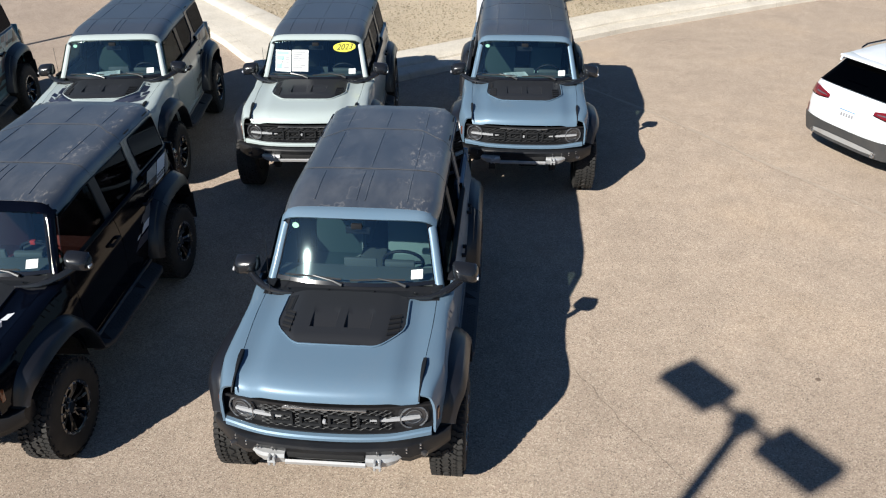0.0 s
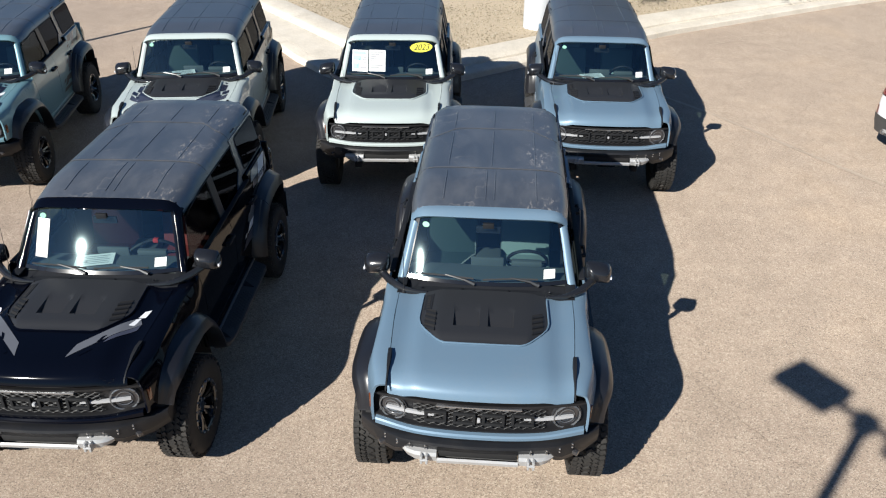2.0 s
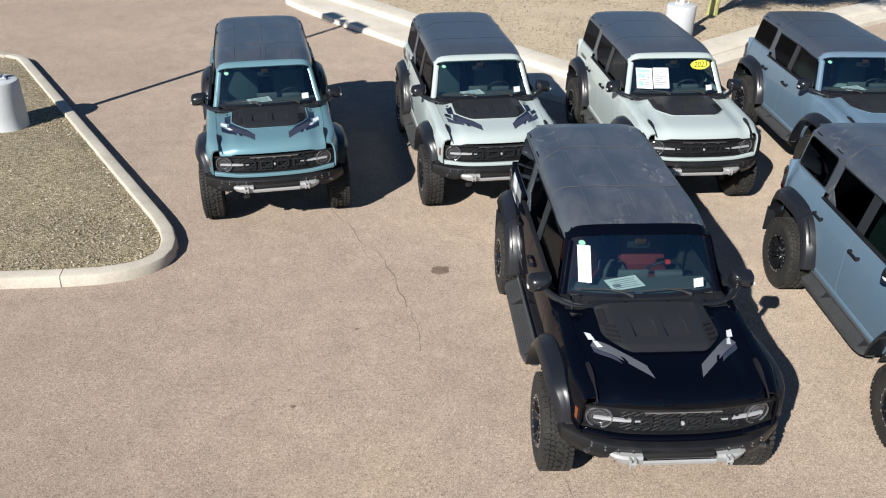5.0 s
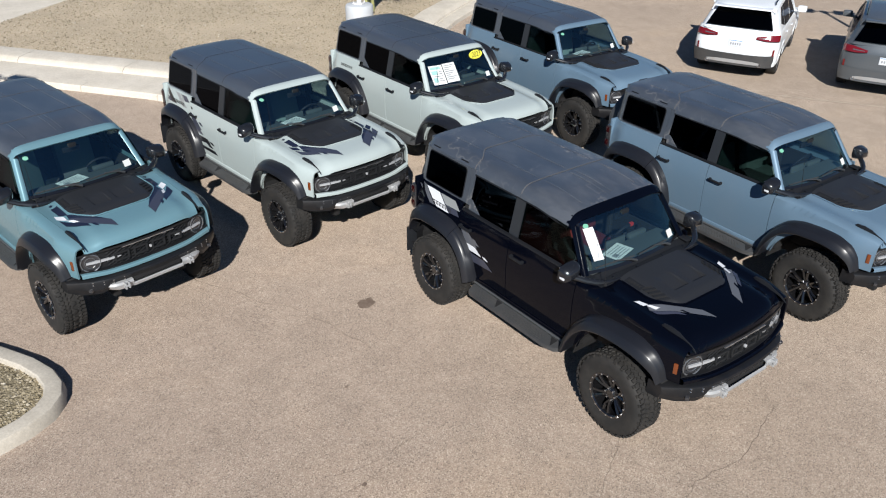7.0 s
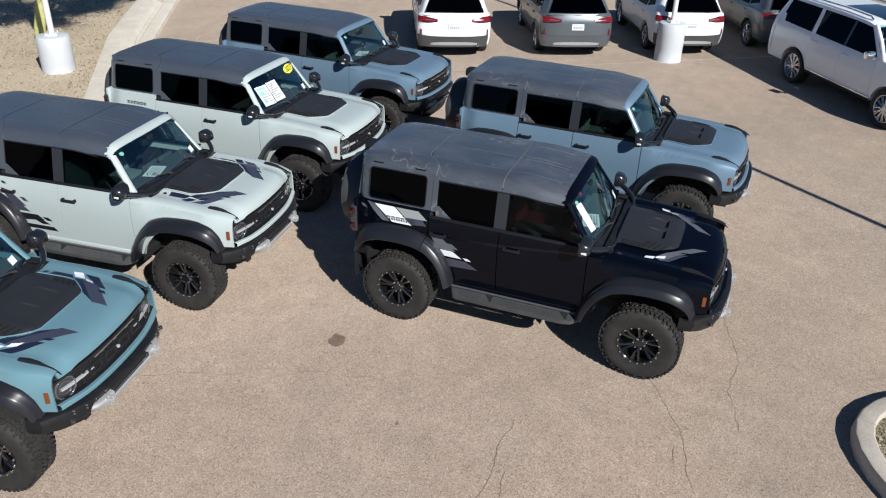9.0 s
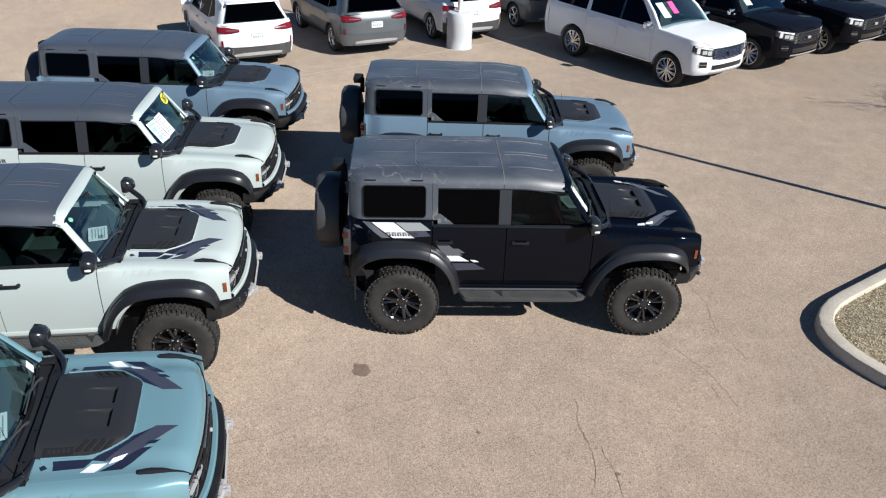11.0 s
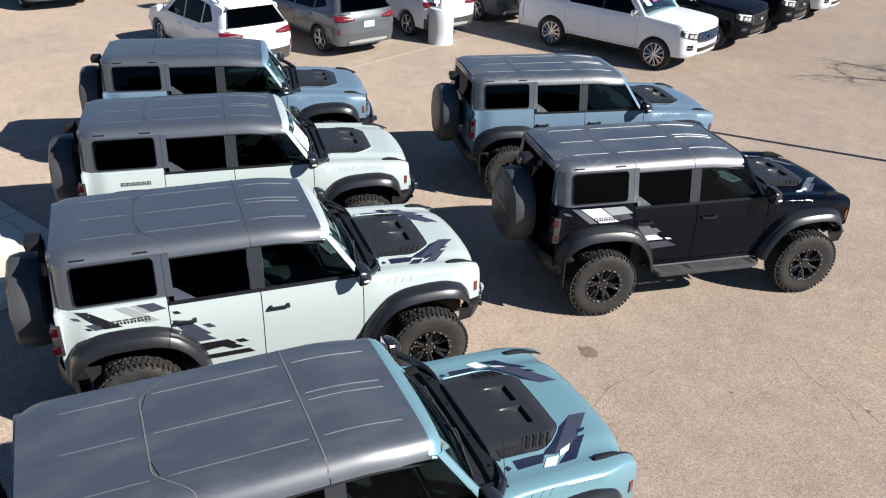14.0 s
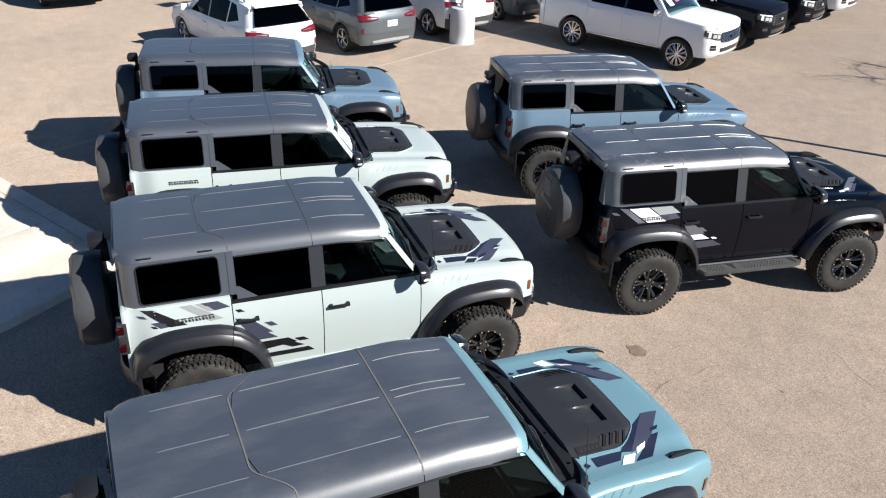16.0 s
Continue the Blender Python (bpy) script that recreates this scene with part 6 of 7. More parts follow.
                G(ink, [(-0.85, 0.80), (-0.42, 0.80), (-0.36, 0.745), (-0.87, 0.745)])
    if graphics or paint == M_PALE:
        for s in (1, -1):
            for i in range(6):
                x = -1.66 + i * 0.062
                decal("badge_block", [[(x, 1.343), (x + 0.050, 1.343), (x + 0.053, 1.331), (x + 0.003, 1.331)], [(x + 0.004, 1.326), (x + 0.022, 1.326), (x + 0.030, 1.300), (x + 0.012, 1.300)], [(x + 0.036, 1.326), (x + 0.050, 1.326), (x + 0.058, 1.300), (x + 0.044, 1.300)]], M_INK, car, lambda u, v, d: (u, s * (side_y(u, v) + d), v), 0.007)
    # the cabin stands a little taller than the drawn sections
    for ob in car.children_recursive:
        if ob.type == "MESH" and ob.data.users == 1:
            for v in ob.data.vertices:
                v.co.z += 0.028 * min(max((v.co.z - 1.48) / 0.36, 0.0), 1.0)
    return car


def suv_at(x, y, heading):
    return pose(x, y, 0, 0, 0, heading)


suv(suv_at(*CAR_b1), "grey-blue metallic boxy off-road SUV with dusty dark hardtop", M_BLUE, M_TOPDUST, "grey-blue", seat=M_SEATPALE, dash_sheet=False)
suv(suv_at(*CAR_blk), "glossy black-navy off-road SUV with white block graphics", M_NAVY, M_TOPDUST, "black", seat=M_SEATRED, accent=M_REDSTITCH, graphics=(M_DECALSLATE, M_DECALGREY, M_DECALWHITE), wind_sheet="tall", cover_print=True, steer=-2)
suv(suv_at(*CAR_teal), "teal-blue boxy off-road SUV with navy hood graphics", M_TEAL, M_TOPPALE, "teal", seat=M_SEATPALE, graphics=(M_DECALNAVY, M_DECALSLATE, M_DECALWHITE))
suv(suv_at(*CAR_w1), "pale grey-white off-road SUV with black block graphics", M_PALE, M_TOP, "pale", seat=M_SEATPALE, graphics=(M_DECALNAVY, M_DECALSLATE, M_DECALNAVY))
suv(suv_at(*CAR_w2), "plain pale grey-white off-road SUV with windscreen price sheets", M_PALE, M_TOP, "pale", seat=M_SEAT, dash_sheet=False, wind_sheet="wide", oval=True)
suv(suv_at(*CAR_b2), "grey-blue metallic boxy off-road SUV with clean hardtop", M_BLUE, M_TOP, "grey-blue", seat=M_SEATPALE)

# ---- parked crossovers and full-size SUVs ----
def road_tyre(r, w):
    bm = bmesh.new()
    spin(bm, [(r * 0.70, w * 0.42), (r * 0.74, w * 0.49), (r * 0.86, w * 0.52), (r * 0.95, w * 0.47), (r * 0.985, w * 0.38), (r, w * 0.2), (r, -w * 0.2), (r * 0.985, -w * 0.38), (r * 0.94, -w * 0.48), (r * 0.70, -w * 0.42)], 36)
    return bm


def road_rim(r, w, spokes, pair):
    bm = bmesh.new()
    q = r * 0.70
    spin(bm, [(q, w * 0.36), (q + 0.012, w * 0.45), (q - 0.006, w * 0.46), (q - 0.02, w * 0.38), (q - 0.03, -w * 0.3)], 36)
    spin(bm, [(0.0, w * 0.40), (0.05, w * 0.40), (0.065, w * 0.33), (0.065, 0.0)], 20)
    for k in range(spokes):
        for d in (-pair, pair) if pair else (0,):
            a = 2 * math.pi * k / spokes
            p = Vector((math.cos(a + d * 0.6) * 0.05, w * 0.34, math.sin(a + d * 0.6) * 0.05))
            e = Vector((math.cos(a + d) * (q - 0.008), w * 0.40, math.sin(a + d) * (q - 0.008)))
            rod(bm, [p, p.lerp(e, 0.5) + Vector((0, 0.012, 0)), e], [0.020, 0.013, 0.015], 5)
    return bm


def road_back(r, w):
    bm = bmesh.new()
    spin(bm, [(0.0, 0.0), (r * 0.66, 0.0), (r * 0.66, -w * 0.3), (0.0, -w * 0.3)], 24)
    return bm


SIZES = {}
for key, (r, w, n, pr) in {"compact": (0.345, 0.225, 5, 0.17), "large": (0.395, 0.285, 11, 0.09)}.items():
    SIZES[key] = (keep_mesh("tyre", road_tyre(r, w), M_RUBBER), keep_mesh("rim", road_rim(r, w, n, pr), M_SILVER), keep_mesh("brake_disc", road_back(r, w), M_DARK), r, w)

COMPACT = dict(size="compact", W=0.93, axle=1.355, track=0.79, front=2.24, rear=-2.30, sill=0.34, H=1.66,
               belt=([-2.3, -1.7, -0.6, 1.0], [1.10, 1.08, 1.02, 0.98]), hood=([0.95, 1.5, 1.9, 2.12, 2.24], [1.04, 0.99, 0.92, 0.82, 0.66]),
               roof=([-1.80, -1.3, -0.5, 0.05, 0.30], [1.585, 1.635, 1.66, 1.635, 1.58]), roofw=0.655, glass_top=1.545,
               screen=((0.30, 1.575), (1.08, 1.03)), back=((-1.86, 1.555), (-2.20, 1.13)), doors=(-1.10, -0.15, 0.92), rear_face=([0.35, 0.60, 0.95, 1.12], [-2.27, -2.31, -2.29, -2.22]))
LARGE = dict(size="large", W=1.0, axle=1.555, track=0.855, front=2.50, rear=-2.82, sill=0.42, H=1.93,
             belt=([-2.8, -1.5, 0.0, 1.2], [1.28, 1.26, 1.24, 1.22]), hood=([1.05, 1.6, 2.1, 2.36, 2.47], [1.285, 1.26, 1.225, 1.19, 1.11]),
             roof=([-2.55, -1.8, -0.6, 0.20, 0.52], [1.86, 1.905, 1.92, 1.90, 1.85]), roofw=0.70, glass_top=1.80,
             screen=((0.52, 1.845), (1.22, 1.28)), back=((-2.60, 1.80), (-2.78, 1.33)), doors=(-1.15, -0.08, 1.02), rear_face=([0.45, 0.70, 1.1, 1.32], [-2.82, -2.84, -2.83, -2.78]))


def road_car(m, label, paint, spec, category, group, faces_front=False, papers=False):
    S = spec
    own = thing("parked_suv" if S["size"] == "large" else "parked_crossover", m, label, category, group)
    P = lambda n, bm, mat, par=own, lab="", ang=40: part(n, bm, mat, par, lab, ang)
    tyre, rim, disc, R, TW = SIZES[S["size"]]
    big = S["size"] == "large"
    A, W, SILL = S["axle"], S["W"], S["sill"]
    FRONT, REAR = S["front"], S["rear"]
    NOSE, TAIL = 0.46, 0.32
    belt = lambda x: lerp_table(x, *S["belt"])
    hood = lambda x: lerp_table(x, *S["hood"])
    top_of = lambda x: belt(x) if x <= 1.0 else hood(x) - 0.02

    def sy(x, z):
        hi = top_of(x)
        return W * lerp_table((z - SILL) / (hi - SILL), [0, 0.15, 0.42, 0.55, 0.88, 0.96, 1.0], [0.950, 0.985, 0.990, 1.0, 0.972, 0.955, 0.930])

    def low(x):
        z = SILL
        for c in (A, -A):
            if abs(x - c) < R + 0.06:
                z = max(z, R + math.sqrt((R + 0.06) ** 2 - (x - c) ** 2))
        return z

    def panel(x0, x1, s):
        out = []
        for x in spread(x0, x1, max(5, int((x1 - x0) / 0.05))):
            hi, lo = top_of(x), low(x)
            out.append([(x, s * sy(x, lo + (hi - lo) * k / 11), lo + (hi - lo) * k / 11) for k in range(12)])
        return loft(out, thick=-0.02)

    d0, d1, d2 = S["doors"]
    for s in (1, -1):
        P("rear_quarter", panel(REAR + TAIL, d0 - 0.004, s), paint)
        for nm, a, b in (("rear_door", d0 + 0.004, d1 - 0.004), ("front_door", d1 + 0.004, d2 - 0.004)):
            d = P(nm, panel(a, b, s), paint)
            hb = bmesh.new()
            hx, hz = a + 0.16, belt(a) - 0.13
            block(hb, (hx, s * (sy(hx, hz) + 0.018), hz), (0.18, 0.025, 0.030), 0.008)
            P("door_handle", hb, paint, d)
        P("front_wing", panel(d2 + 0.004, FRONT - NOSE, s), paint)
        for c in (A, -A):
            lb = bmesh.new()
            rows = []
            for k in range(17):
                a = math.pi * k / 16
                x, z = c + (R + 0.062) * math.cos(a), R + (R + 0.062) * math.sin(a)
                g = 0.055 if not big else 0.035
                x2, z2 = c + (R + 0.062 + g) * math.cos(a), R + (R + 0.062 + g) * math.sin(a)
                z, z2 = max(z, SILL), max(z2, SILL)
                y = sy(x, min(z, belt(x)))
                rows.append([(x2, s * (sy(x2, z2) + 0.002), z2), (x2, s * (y + 0.010), z2 - 0.004), (x, s * (y + 0.012), z), (x, s * (y - 0.25), z)])
            sheet(lb, rows)
            P("arch_lip", lb, paint)
            w = shared("tyre", tyre, own, pose(c, s * S["track"], R, 0, random.uniform(0, 360), 0 if s > 0 else 180))
            shared("rim", rim, w)
            shared("brake_disc", disc, w)
        sb = bmesh.new()
        block(sb, (0, s * (W * 0.950), SILL + 0.02), (2 * A - 2 * R - 0.14, 0.06, 0.09), 0.02)
        sill = P("sill_trim", sb, M_PLASTIC)
        P("sill_strip", blocks(((0, s * (W * 0.985), SILL + 0.055), (2 * A - 2 * R - 0.16, 0.02, 0.022), 0.006)), M_CHROME if big else M_STEEL, sill)

    # rounded nose: x of the skin at each distance from the middle
    nose_at = lambda y: FRONT - NOSE * (1 - (1 - min(abs(y) / W, 1.0) ** 2.6) ** (1 / 2.6))
    sweep = [1.0, 0.9975, 0.99, 0.978, 0.96, 0.935, 0.90, 0.84, 0.76, 0.66, 0.54, 0.40, 0.25, 0.12]
    across = [-q for q in sweep] + [0.0] + sweep[::-1]

    def nose_skin(y, z):
        """A point on the nose; bulges a little at bumper height."""
        x = nose_at(y)
        hi = top_of(x)
        f = (hi - z) / (hi - SILL)
        k = lerp_table(f, [0, 0.10, 0.45, 0.75, 0.92, 1.0], [-0.035, 0.0, 0.022, 0.03, 0.012, -0.05])
        e = min(abs(y) / W, 1.0)
        return Vector((x + k * (1 - e ** 6), y * lerp_table(f, [0, 0.04, 0.12, 0.45, 0.85, 1], [0.93, 0.955, 0.972, 1.0, 0.985, 0.95]), z))

    nb = bmesh.new()
    rows = []
    for q in across:
        y = q * W
        hi = top_of(nose_at(y))
        rows.append([nose_skin(y, hi + (SILL - hi) * k / 14) for k in range(15)])
    sheet(nb, rows)
    nose = P("front_bumper", nb, paint)

    def nose_patch(name, y0, y1, zlo, zhi, mat, par, lift=0.006, lab="", n=8, s=1):
        b = bmesh.new()
        r = []
        for y in spread(y0, y1, n):
            t = (y - y0) / (y1 - y0)
            a, c = (f(t) if callable(f) else f for f in (zlo, zhi))
            r.append([nose_skin(s * y, a + (c - a) * k / 4) + Vector((lift, s * lift * min(abs(y) / W, 1) ** 4, 0)) for k in range(5)])
        sheet(b, r)
        return P(name, b, mat, par, lab)

    hb = bmesh.new()
    rows = []
    for x in spread(0.98, FRONT - NOSE, 12) + [FRONT - NOSE * u for u in (0.8, 0.62, 0.45, 0.3, 0.18, 0.09, 0.04)]:
        y0 = sy(min(x, FRONT - NOSE), top_of(x)) if x <= FRONT - NOSE else W * 0.93 * (1 - (1 - (FRONT - x) / NOSE) ** 2.6) ** (1 / 2.6)
        rows.append([(x, u * y0, top_of(x) + (0.055 if big else 0.045) * (1 - abs(u) ** 2.4) - 0.035 * smooth_step((x - FRONT + 0.12) / 0.12)) for u in spread(-1, 1, 17)])
    sheet(hb, rows)
    P("hood", hb, paint)
    gtop = top_of(FRONT - 0.02)
    g0, g1, gw = (gtop - 0.33, gtop - 0.05, 0.58) if big else (gtop - 0.24, gtop - 0.04, 0.52)
    gr = nose_patch("grille", -gw, gw, lambda t: g0 + 0.05 * abs(2 * t - 1) ** 3, g1, M_GLOSSBLACK, nose, 0.006, "dark grille", 17)
    for k in range(4):
        z = g0 + 0.03 + (g1 - g0 - 0.04) * (k + 0.3) / 4
        b = bmesh.new()
        rod(b, [nose_skin(y, z) + Vector((0.016, 0, 0.016 * (1 if i % 2 else -1))) for i, y in enumerate(spread(-gw + 0.04, gw - 0.04, 15))], 0.014 if big else 0.009, 5)
        P("grille_bar", b, M_CHROME if paint == M_WHITE else M_STEEL, gr)
    P("maker_badge", blocks((nose_skin(0, (g0 + g1) / 2) + Vector((0.028, 0, 0)), (0.02, 0.17, 0.065), 0.025)), M_DECALNAVY if paint == M_WHITE else M_INKGREY, gr)
    nose_patch("lower_intake", -0.56, 0.56, SILL + 0.13, SILL + 0.24, M_GLOSSBLACK, nose, 0.006, "", 13)
    nose_patch("lower_trim", -0.60, 0.60, SILL + 0.035, SILL + 0.085, M_SKID, nose, 0.012, "", 13)
    for s in (1, -1):
        drop = 0.235 if big else 0.19
        hl = nose_patch("headlamp", 0.58 * W, 0.985 * W, lambda t: gtop - drop + 0.11 * t * t, lambda t: gtop - 0.040 + 0.055 * t, M_LAMPDARK, own, 0.008, "clear wrap-round headlamp", 12, s)
        nose_patch("light_strip", 0.60 * W, 0.965 * W, lambda t: gtop - 0.082 + 0.060 * t, lambda t: gtop - 0.048 + 0.055 * t, M_LAMP, hl, 0.013, "bright light strip", 10, s)
        nose_patch("light_strip", 0.885 * W, 0.935 * W, gtop - 0.155, gtop - 0.030, M_LAMP, hl, 0.0135, "bright light strip", 4, s)
        nose_patch("lamp_lens", 0.62 * W, 0.72 * W, gtop - drop + 0.045, gtop - 0.098, M_LAMPBAR, hl, 0.013, "pale projector lens", 5, s)
        nose_patch("lamp_lens", 0.74 * W, 0.84 * W, gtop - drop + 0.070, gtop - 0.085, M_LAMPBAR, hl, 0.013, "pale projector lens", 5, s)
        nose_patch("fog_pocket", 0.70 * W, 0.86 * W, SILL + 0.20, SILL + 0.33, M_GLOSSBLACK, nose, 0.006, "", 6, s)
        nose_patch("fog_trim", 0.70 * W, 0.87 * W, SILL + 0.255, SILL + 0.272, M_CHROME, nose, 0.012, "", 6, s)

    # rounded tail
    zr, xr = S["rear_face"]

    def tail_skin(y, z):
        e = min(abs(y) / W, 1.0)
        x = lerp_table(z, zr, xr) + TAIL * (1 - (1 - e ** 3) ** (1 / 3))
        f = (z - SILL) / (zr[3] - SILL)
        return Vector((x, y * lerp_table(f, [0, 0.15, 0.55, 0.9, 1.0], [0.955, 0.985, 1.0, 0.972, 0.945]), z))

    def tail_patch(name, y0, y1, zlo, zhi, mat, par, lift=0.008, lab="", n=10, s=1):
        b = bmesh.new()
        r = []
        for y in spread(y0, y1, n):
            t = (y - y0) / (y1 - y0)
            a, c = (f(t) if callable(f) else f for f in (zlo, zhi))
            r.append([tail_skin(s * y, a + (c - a) * k / 4) + Vector((-lift, s * lift * min(abs(y) / W, 1) ** 4, 0)) for k in range(5)])
        sheet(b, r)
        return P(name, b, mat, par, lab)

    tb = bmesh.new()
    sheet(tb, [[tail_skin(q * W, SILL + (zr[3] - SILL) * k / 12) for k in range(13)] for q in across])
    tail = P("tailgate", tb, paint)
    rb = tail_patch("rear_bumper", -0.975 * W, 0.975 * W, SILL - 0.02, lambda t: SILL + (0.25 if not big else 0.10) + 0.03 * abs(2 * t - 1) ** 3, M_IRON if paint == M_IRON else M_BOARD, own, 0.022, "", 41)
    tail_patch("rear_skid", -0.60, 0.60, lambda t: SILL + 0.03, lambda t: SILL + 0.11 - 0.03 * abs(2 * t - 1) ** 4, M_SKID, rb, 0.034, "", 15)
    for s in (1, -1):
        eb = bmesh.new()
        spin(eb, [(0.040, 0.12), (0.040, 0.0), (0.032, 0.0), (0.030, 0.10)], 14, (xr[0] - 0.02, s * 0.58, SILL + 0.03), "x")
        P("exhaust_tip", eb, M_CHROME, rb)
        tail_patch("reflector", 0.865 * W, 0.905 * W, SILL + 0.27, SILL + 0.41, M_RED, rb, 0.016, "", 4, s)
        if big:
            tl = tail_patch("tail_lamp", 0.82 * W, 0.985 * W, lambda t: 0.98 + 0.03 * t, lambda t: 1.22 + 0.06 * t, M_RED, own, 0.014, "red wrap-round tail lamp", 8, s)
            tail_patch("reverse_lens", 0.84 * W, 0.90 * W, 1.03, 1.08, M_LAMP, tl, 0.02, "", 4, s)
        else:
            tl = tail_patch("tail_lamp", 0.46 * W, 0.985 * W, lambda t: 0.955 - 0.03 * min(t * 2.2, 1), lambda t: 1.00 + 0.055 * min(t * 1.6, 1), M_RED, own, 0.012, "red wrap-round tail lamp", 14, s)
            tail_patch("lamp_frame", 0.52 * W, 0.78 * W, 0.972, lambda t: 0.982 + 0.014 * t, M_LAMPRING, tl, 0.017, "dull inner lens", 6, s)
            tail_patch("lamp_frame", 0.46 * W, 0.97 * W, lambda t: 0.945 - 0.03 * min(t * 2.2, 1), lambda t: 0.957 - 0.03 * min(t * 2.2, 1), M_GLOSSBLACK, tl, 0.016, "dark lower edge", 10, s)
    pz = 0.82 if not big else 0.95
    px = lerp_table(pz, zr, xr)
    tail_patch("plate_recess", -0.26, 0.26, pz - 0.12, pz + 0.10, paint, tail, 0.004, "", 5)
    pl = P("licence_plate", blocks(((px - 0.014, 0, pz), (0.012, 0.31, 0.155), 0.004)), M_PLATE, tail, "pale plate with a blue edge")
    P("plate_border", blocks(((px - 0.0215, 0, pz + 0.058), (0.004, 0.29, 0.010))), M_PLATEBLUE, pl)
    for y in (-0.1, -0.05, 0.0, 0.05, 0.1):
        P("plate_bar", blocks(((px - 0.0215, y, pz - 0.012), (0.004, 0.03, 0.05))), M_INKGREY, pl)

    # cabin: painted frame, dark lining, glass and roof
    rx, rzz = S["roof"]
    rz = lambda x: lerp_table(x, rx, rzz)
    rw, gt = S["roofw"], S["glass_top"]
    (sx1, sz1), (sx0, sz0) = S["screen"]
    (bx1, bz1), (bx0, bz0) = S["back"]
    foot = W * 0.925
    vert = lambda z, x: (z - belt(min(x, 0.98))) / (gt - belt(min(x, 0.98)))
    gy = lambda z, x: foot + (rw + 0.045 - foot) * vert(z, x)

    def cabin_ring(v):
        """Half outline of the cabin at a height v, from the front pillar round to the middle of the tail."""
        w = foot + (rw + 0.045 - foot) * v
        xa, xb = sx0 - 0.10 + (sx1 - sx0 + 0.05) * v, bx0 + (bx1 - bx0) * v
        c = 0.17
        pts = [(x, w) for x in spread(xa, xb + c + 0.10, 9)]
        for k in range(1, 7):
            a = math.pi / 2 * k / 6
            pts.append((xb + c - c * math.sin(a) + 0.10 * (1 - k / 6) * 0.6, w - 0.02 - c * 0.95 * (1 - math.cos(a))))
        pts += [(xb - 0.02 * (1 - u), (w - 0.20) * u) for u in (0.75, 0.5, 0.25, 0.0)]
        return pts
    cf = bmesh.new()
    for s in (1, -1):
        rows = []
        for v in spread(-0.06, 1.0, 7):
            rows.append([(x, s * y, (lambda b0: b0 + (gt - b0) * v)(belt(min(x, 0.98)) if x > bx0 + 0.35 else bz0 - 0.02)) for x, y in cabin_ring(v)])
        sheet(cf, rows)
    P("cabin_frame", cf, paint)
    cb = bmesh.new()
    rows = []
    for x, z0, z1 in ((bx1 + 0.25, 1.0, rz(bx1) - 0.09), (-0.6, 1.0, rz(-0.6) - 0.09), (0.0, 1.0, rz(0.0) - 0.09)):
        rows.append([(x, -W * 0.82, z0), (x, -rw * 0.92, z1), (x, rw * 0.92, z1), (x, W * 0.82, z0)])
    sheet(cb, rows)
    block(cb, (0.02, 0, (belt(0) + 0.95) / 2), (0.05, W * 1.6, belt(0) - 0.75), 0.02)
    P("cabin_lining", cb, M_DARK)
    P("dashboard", blocks(((sx0 - 0.30, 0, sz0 - 0.10), (0.46, W * 1.55, 0.12), 0.04)), M_DASH)
    for y in (-0.38, 0.38):
        P("seat", blocks(((0.22, y, sz0 - 0.05), (0.14, 0.48, 0.50), 0.05), ((0.16, y, sz0 + 0.27), (0.09, 0.26, 0.16), 0.04)), M_SEAT)
    rb = bmesh.new()
    rows = []
    for x in [bx1 - 0.06, bx1 - 0.03] + spread(bx1 + 0.04, sx1 - 0.06, 12) + [sx1]:
        z = rz(x) if x > bx1 - 0.02 else rz(bx1) - (0.04 if x < bx1 - 0.04 else 0.015)
        e = 0.06 if x == sx1 else 0.0
        rows.append([(x, sgn * y, z - dz - e * 0.4) for sgn, y, dz in [(-1, rw + 0.052, 0.115), (-1, rw + 0.03, 0.055), (-1, rw - 0.05, 0.018), (-1, rw * 0.6, 0.004), (1, 0, 0.0), (1, rw * 0.6, 0.004), (1, rw - 0.05, 0.018), (1, rw + 0.03, 0.055), (1, rw + 0.052, 0.115)]])
    sheet(rb, rows)
    thicken(rb, 0.03)
    roof_ob = P("roof", rb, paint)
    if big:
        b = bmesh.new()
        sheet(b, [[(x, y, rz(x) + 0.006 - 0.004 * abs(y / 0.42)) for y in spread(-0.42, 0.42, 5)] for x in spread(-0.95, 0.32, 7)])
        P("sunroof", b, M_GLOSSBLACK, roof_ob, "dark glass sunroof")
    for s in (1, -1):
        rl = bmesh.new()
        rod(rl, [(bx1 + 0.25, s * (rw - 0.04), rz(bx1 + 0.25) + 0.0), (bx1 + 0.35, s * (rw - 0.04), rz(bx1 + 0.35) + 0.035), (-0.6, s * (rw - 0.04), rz(-0.6) + 0.035), (sx1 - 0.35, s * (rw - 0.04), rz(sx1 - 0.35) + 0.035), (sx1 - 0.25, s * (rw - 0.04), rz(sx1 - 0.25) - 0.005)], 0.016, 6)
        P("roof_rail", rl, M_GLOSSBLACK if not big else M_SILVER, roof_ob)
        wins = [("front_door_window", [(d1 + 0.03, belt(d1) + 0.02), (sx0 - 0.26, belt(d2) + 0.03), (sx1 - 0.10, gt - 0.03), (d1 + 0.03, gt - 0.005)]),
                ("rear_door_window", [(d0 + 0.06, belt(d0) + 0.02), (d1 - 0.03, belt(d1) + 0.02), (d1 - 0.03, gt - 0.005), (d0 + 0.02, gt - 0.01)])]
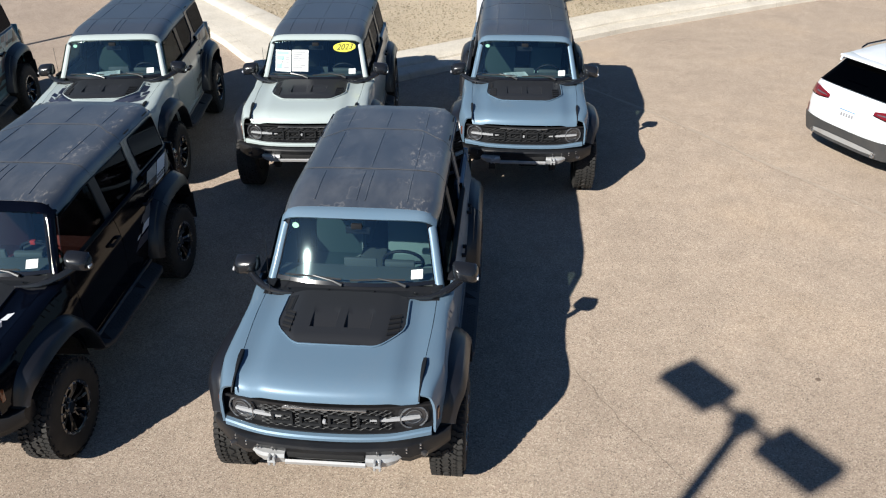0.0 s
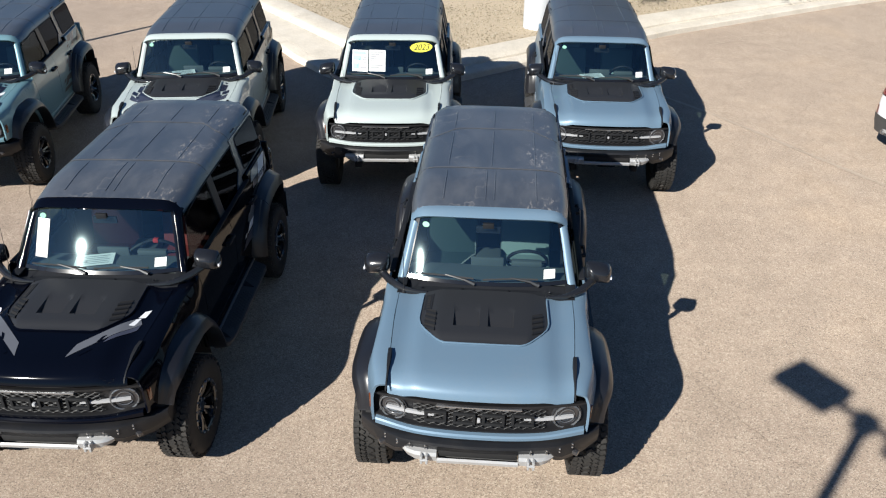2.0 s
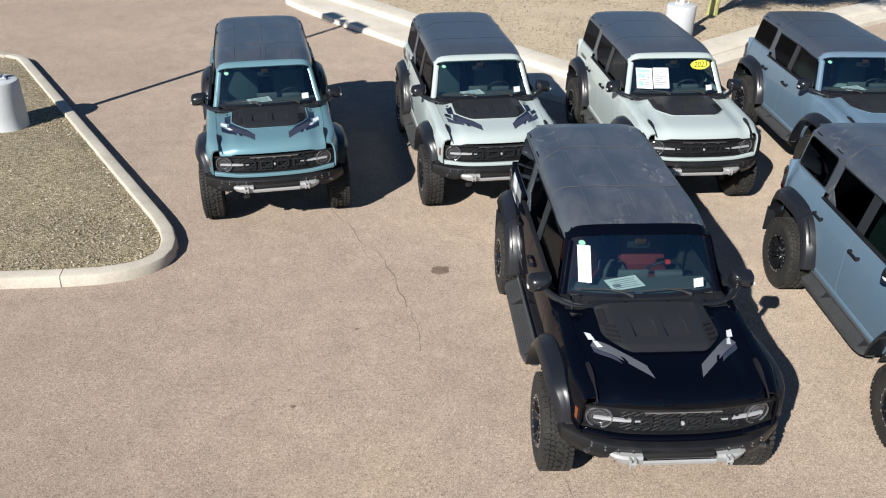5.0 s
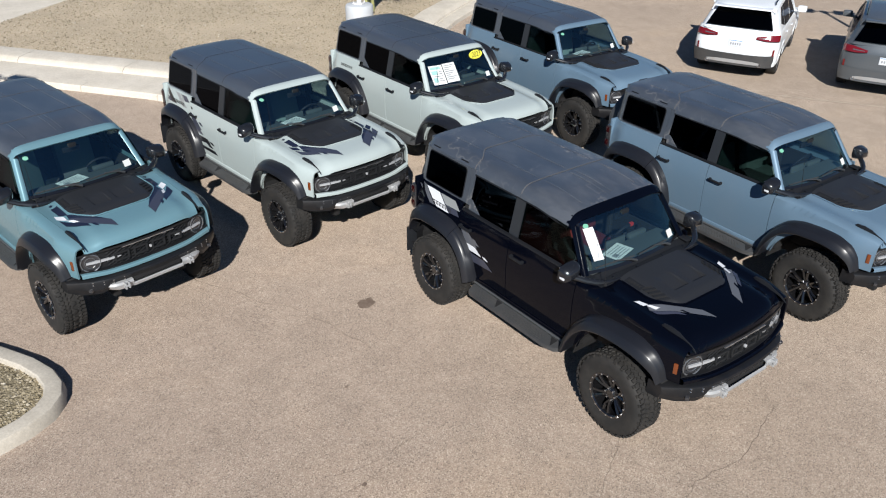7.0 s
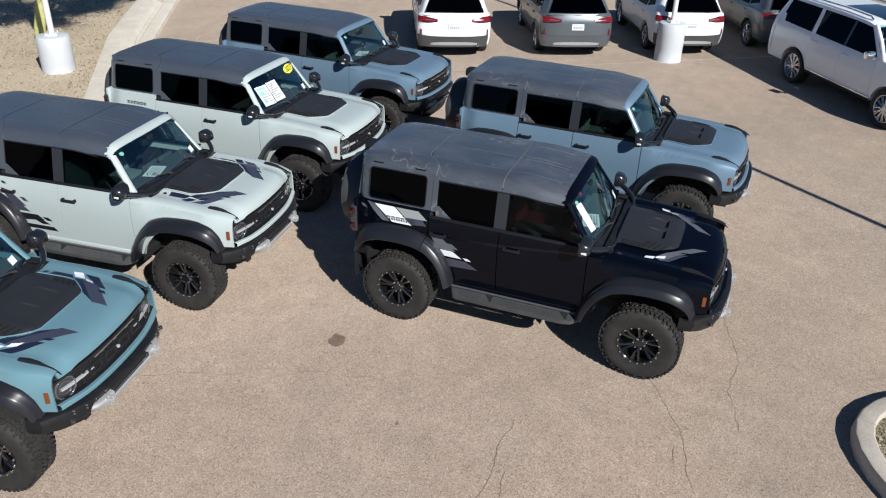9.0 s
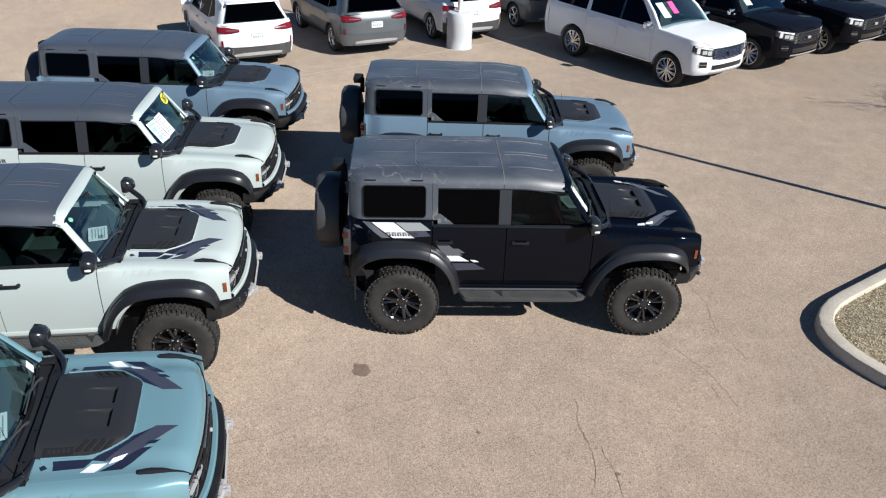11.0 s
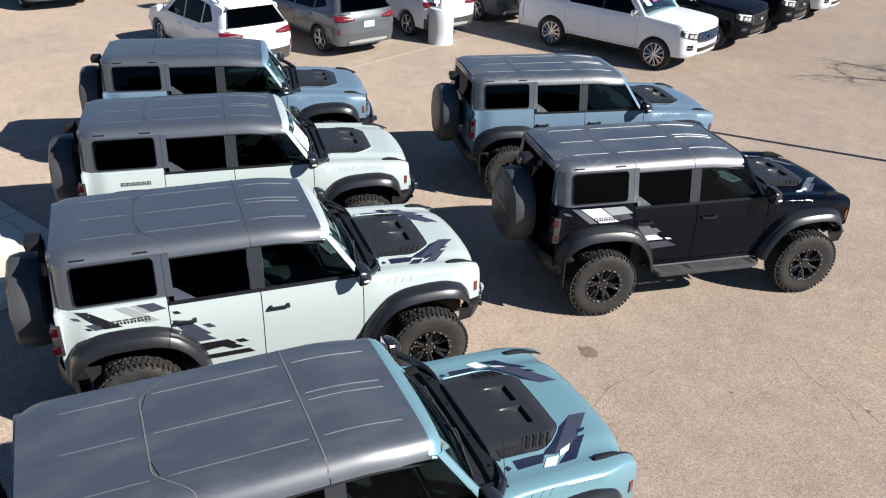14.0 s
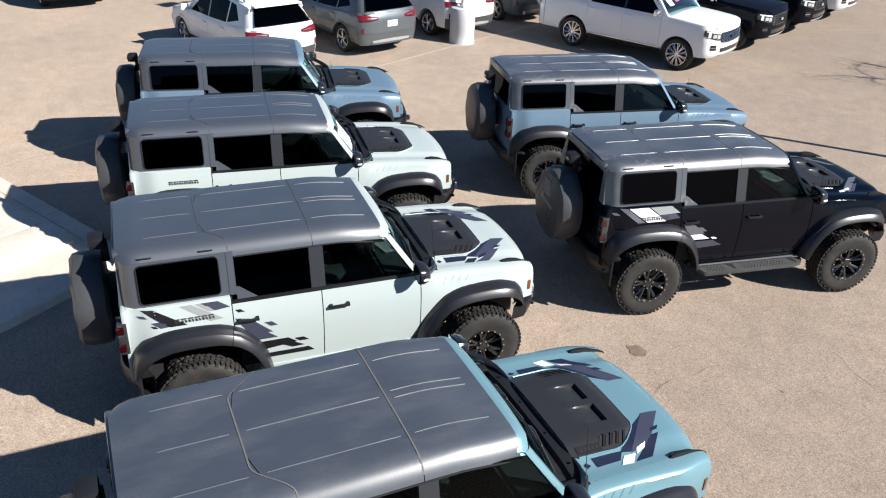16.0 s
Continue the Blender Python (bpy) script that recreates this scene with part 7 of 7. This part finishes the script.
        if big:
            wins.append(("quarter_window", [(bx0 + 0.36, belt(-2) + 0.03), (d0 - 0.08, belt(d0) + 0.02), (d0 - 0.10, gt - 0.01), (bx1 + 0.27, gt - 0.02)]))
        else:
            wins.append(("quarter_window", [(-1.62, 1.21), (d0 - 0.0, belt(d0) + 0.03), (d0 - 0.04, gt - 0.015), (-1.38, gt - 0.04)]))
        for nm, poly in wins:
            b = bmesh.new()
            slab(b, poly, lambda u, v, d: (u, s * (gy(v, u) + 0.005 - d), v), 0.003)
            P(nm, b, M_PRIVACY)
        b = bmesh.new()
        slab(b, [(d1 - 0.032, belt(d1) + 0.02), (d1 + 0.032, belt(d1) + 0.02), (d1 + 0.032, gt), (d1 - 0.032, gt)], lambda u, v, d: (u, s * (gy(v, u) + 0.007 - d), v), 0.006)
        P("centre_pillar", b, M_GLOSSBLACK)
        b = bmesh.new()
        rod(b, [(sx0 - 0.08, s * (foot - 0.025), sz0 - 0.04), ((sx0 + sx1) / 2 - 0.055, s * (foot + rw) / 2, (sz0 + sz1) / 2 + 0.012), (sx1 - 0.06, s * (rw + 0.01), sz1 - 0.025)], 0.042, 10)
        P("front_pillar", b, paint)
        mb = bmesh.new()
        block(mb, (d2 - 0.10, s * (W + 0.10), belt(d2) + 0.11), (0.12, 0.22, 0.16), 0.05)
        block(mb, (d2 - 0.06, s * (W - 0.03), belt(d2) + 0.05), (0.08, 0.12, 0.05), 0.015)
        P("door_mirror", mb, paint if not big else M_CHROME, own, "")
    b = bmesh.new()
    ya = foot - 0.03
    sheet(b, [[(sx0 + (sx1 - sx0) * v + 0.06 * (1 - u * u) - 0.02, u * (ya + (rw + 0.0 - ya) * v), sz0 + (sz1 - sz0) * v) for u in spread(-1, 1, 11)] for v in spread(0, 1, 6)])
    P("windscreen", b, M_WINDSCREEN)
    P("cowl_panel", blocks(((sx0 - 0.02, 0, sz0 - 0.025), (0.20, foot * 1.7, 0.04), 0.015)), M_PLASTIC)
    if papers:
        on = lambda u, v: (sx0 + (sx1 - sx0) * v + 0.06 * (1 - (u / 0.75) ** 2) - 0.012, u, sz0 + (sz1 - sz0) * v + 0.006)
        for nm, u0, u1, v0, v1, mt, lab in (("window_sheet", -0.62, -0.40, 0.30, 0.80, M_PAPERGREEN, "pale price sheet behind the windscreen"), ("window_tag", -0.24, -0.06, 0.40, 0.80, M_PINK, "bright pink tag behind the windscreen")):
            if mt == M_PINK and paint != M_WHITE:
                continue
            q = bmesh.new()
            sheet(q, [[on(u, v) for u in (u0, u1)] for v in (v0, v1)])
            P(nm, q, mt, own, lab)
    b = bmesh.new()
    sheet(b, [[(bx0 + (bx1 - bx0) * v - 0.032 + 0.03 * abs(u) ** 3, u * ((foot - 0.13) + (rw - foot + 0.03) * v), bz0 + 0.03 + (gt - bz0 - 0.02) * v) for u in spread(-1, 1, 11)] for v in spread(0.0, 1, 5)])
    P("rear_window", b, M_PRIVACY)
    P("spoiler", blocks(((bx1 - 0.07, 0, rz(bx1) - 0.035), (0.24, rw * 1.86, 0.035), 0.014)), paint if not big else M_GLOSSBLACK)
    P("rear_wiper", blocks((((bx0 + bx1) / 2 - 0.10, 0.10, bz0 + 0.12), (0.015, 0.36, 0.015))), M_PLASTIC)
    ub = bmesh.new()
    block(ub, (0, 0, SILL + 0.12), (2 * A + 1.2, W * 1.45, 0.26), 0.03)
    P("underbody", ub, M_DARK)
    return own


GRP = "parked compact crossovers"
road_car(pose(8.14, 12.46, 0, 0, 0, 23.4), "white compact crossover parked nose-in with a dealer plate", M_WHITE, COMPACT, "crossover", GRP)
road_car(pose(9.44, 9.64, 0, 0, 0, 23.4), "iron-grey compact crossover parked nose-in", M_IRON, COMPACT, "crossover", GRP)
road_car(pose(10.80, 6.96, 0, 0, 0, 23.0), "white compact crossover behind a lamp post base", M_WHITE, COMPACT, "crossover", GRP)
road_car(pose(12.3, 4.4, 0, 0, 0, 23.0), "iron-grey compact crossover at the end of the row", M_IRON, COMPACT, "crossover", GRP)
road_car(pose(15.71, 17.51, 0, 0, 0, 20.9), "dark compact crossover parked near the planting bed", M_BLACKCAR, COMPACT, "crossover", GRP)
GRP2 = "parked full-size SUVs"
road_car(pose(6.75, 1.93, 0, 0, 0, -147.0), "white full-size SUV with price sheets in its windscreen", M_WHITE, LARGE, "SUV", GRP2, True, True)
road_car(pose(8.30, -0.72, 0, 0, 0, -147.0), "black full-size SUV with a price sheet in its windscreen", M_BLACKCAR, LARGE, "SUV", GRP2, True, True)
road_car(pose(9.86, -3.36, 0, 0, 0, -147.0), "black full-size SUV parked between two others", M_BLACKCAR, LARGE, "SUV", GRP2, True, True)
road_car(pose(11.4, -6.0, 0, 0, 0, -147.0), "white full-size SUV at the end of the row", M_WHITE, LARGE, "SUV", GRP2, True, False)
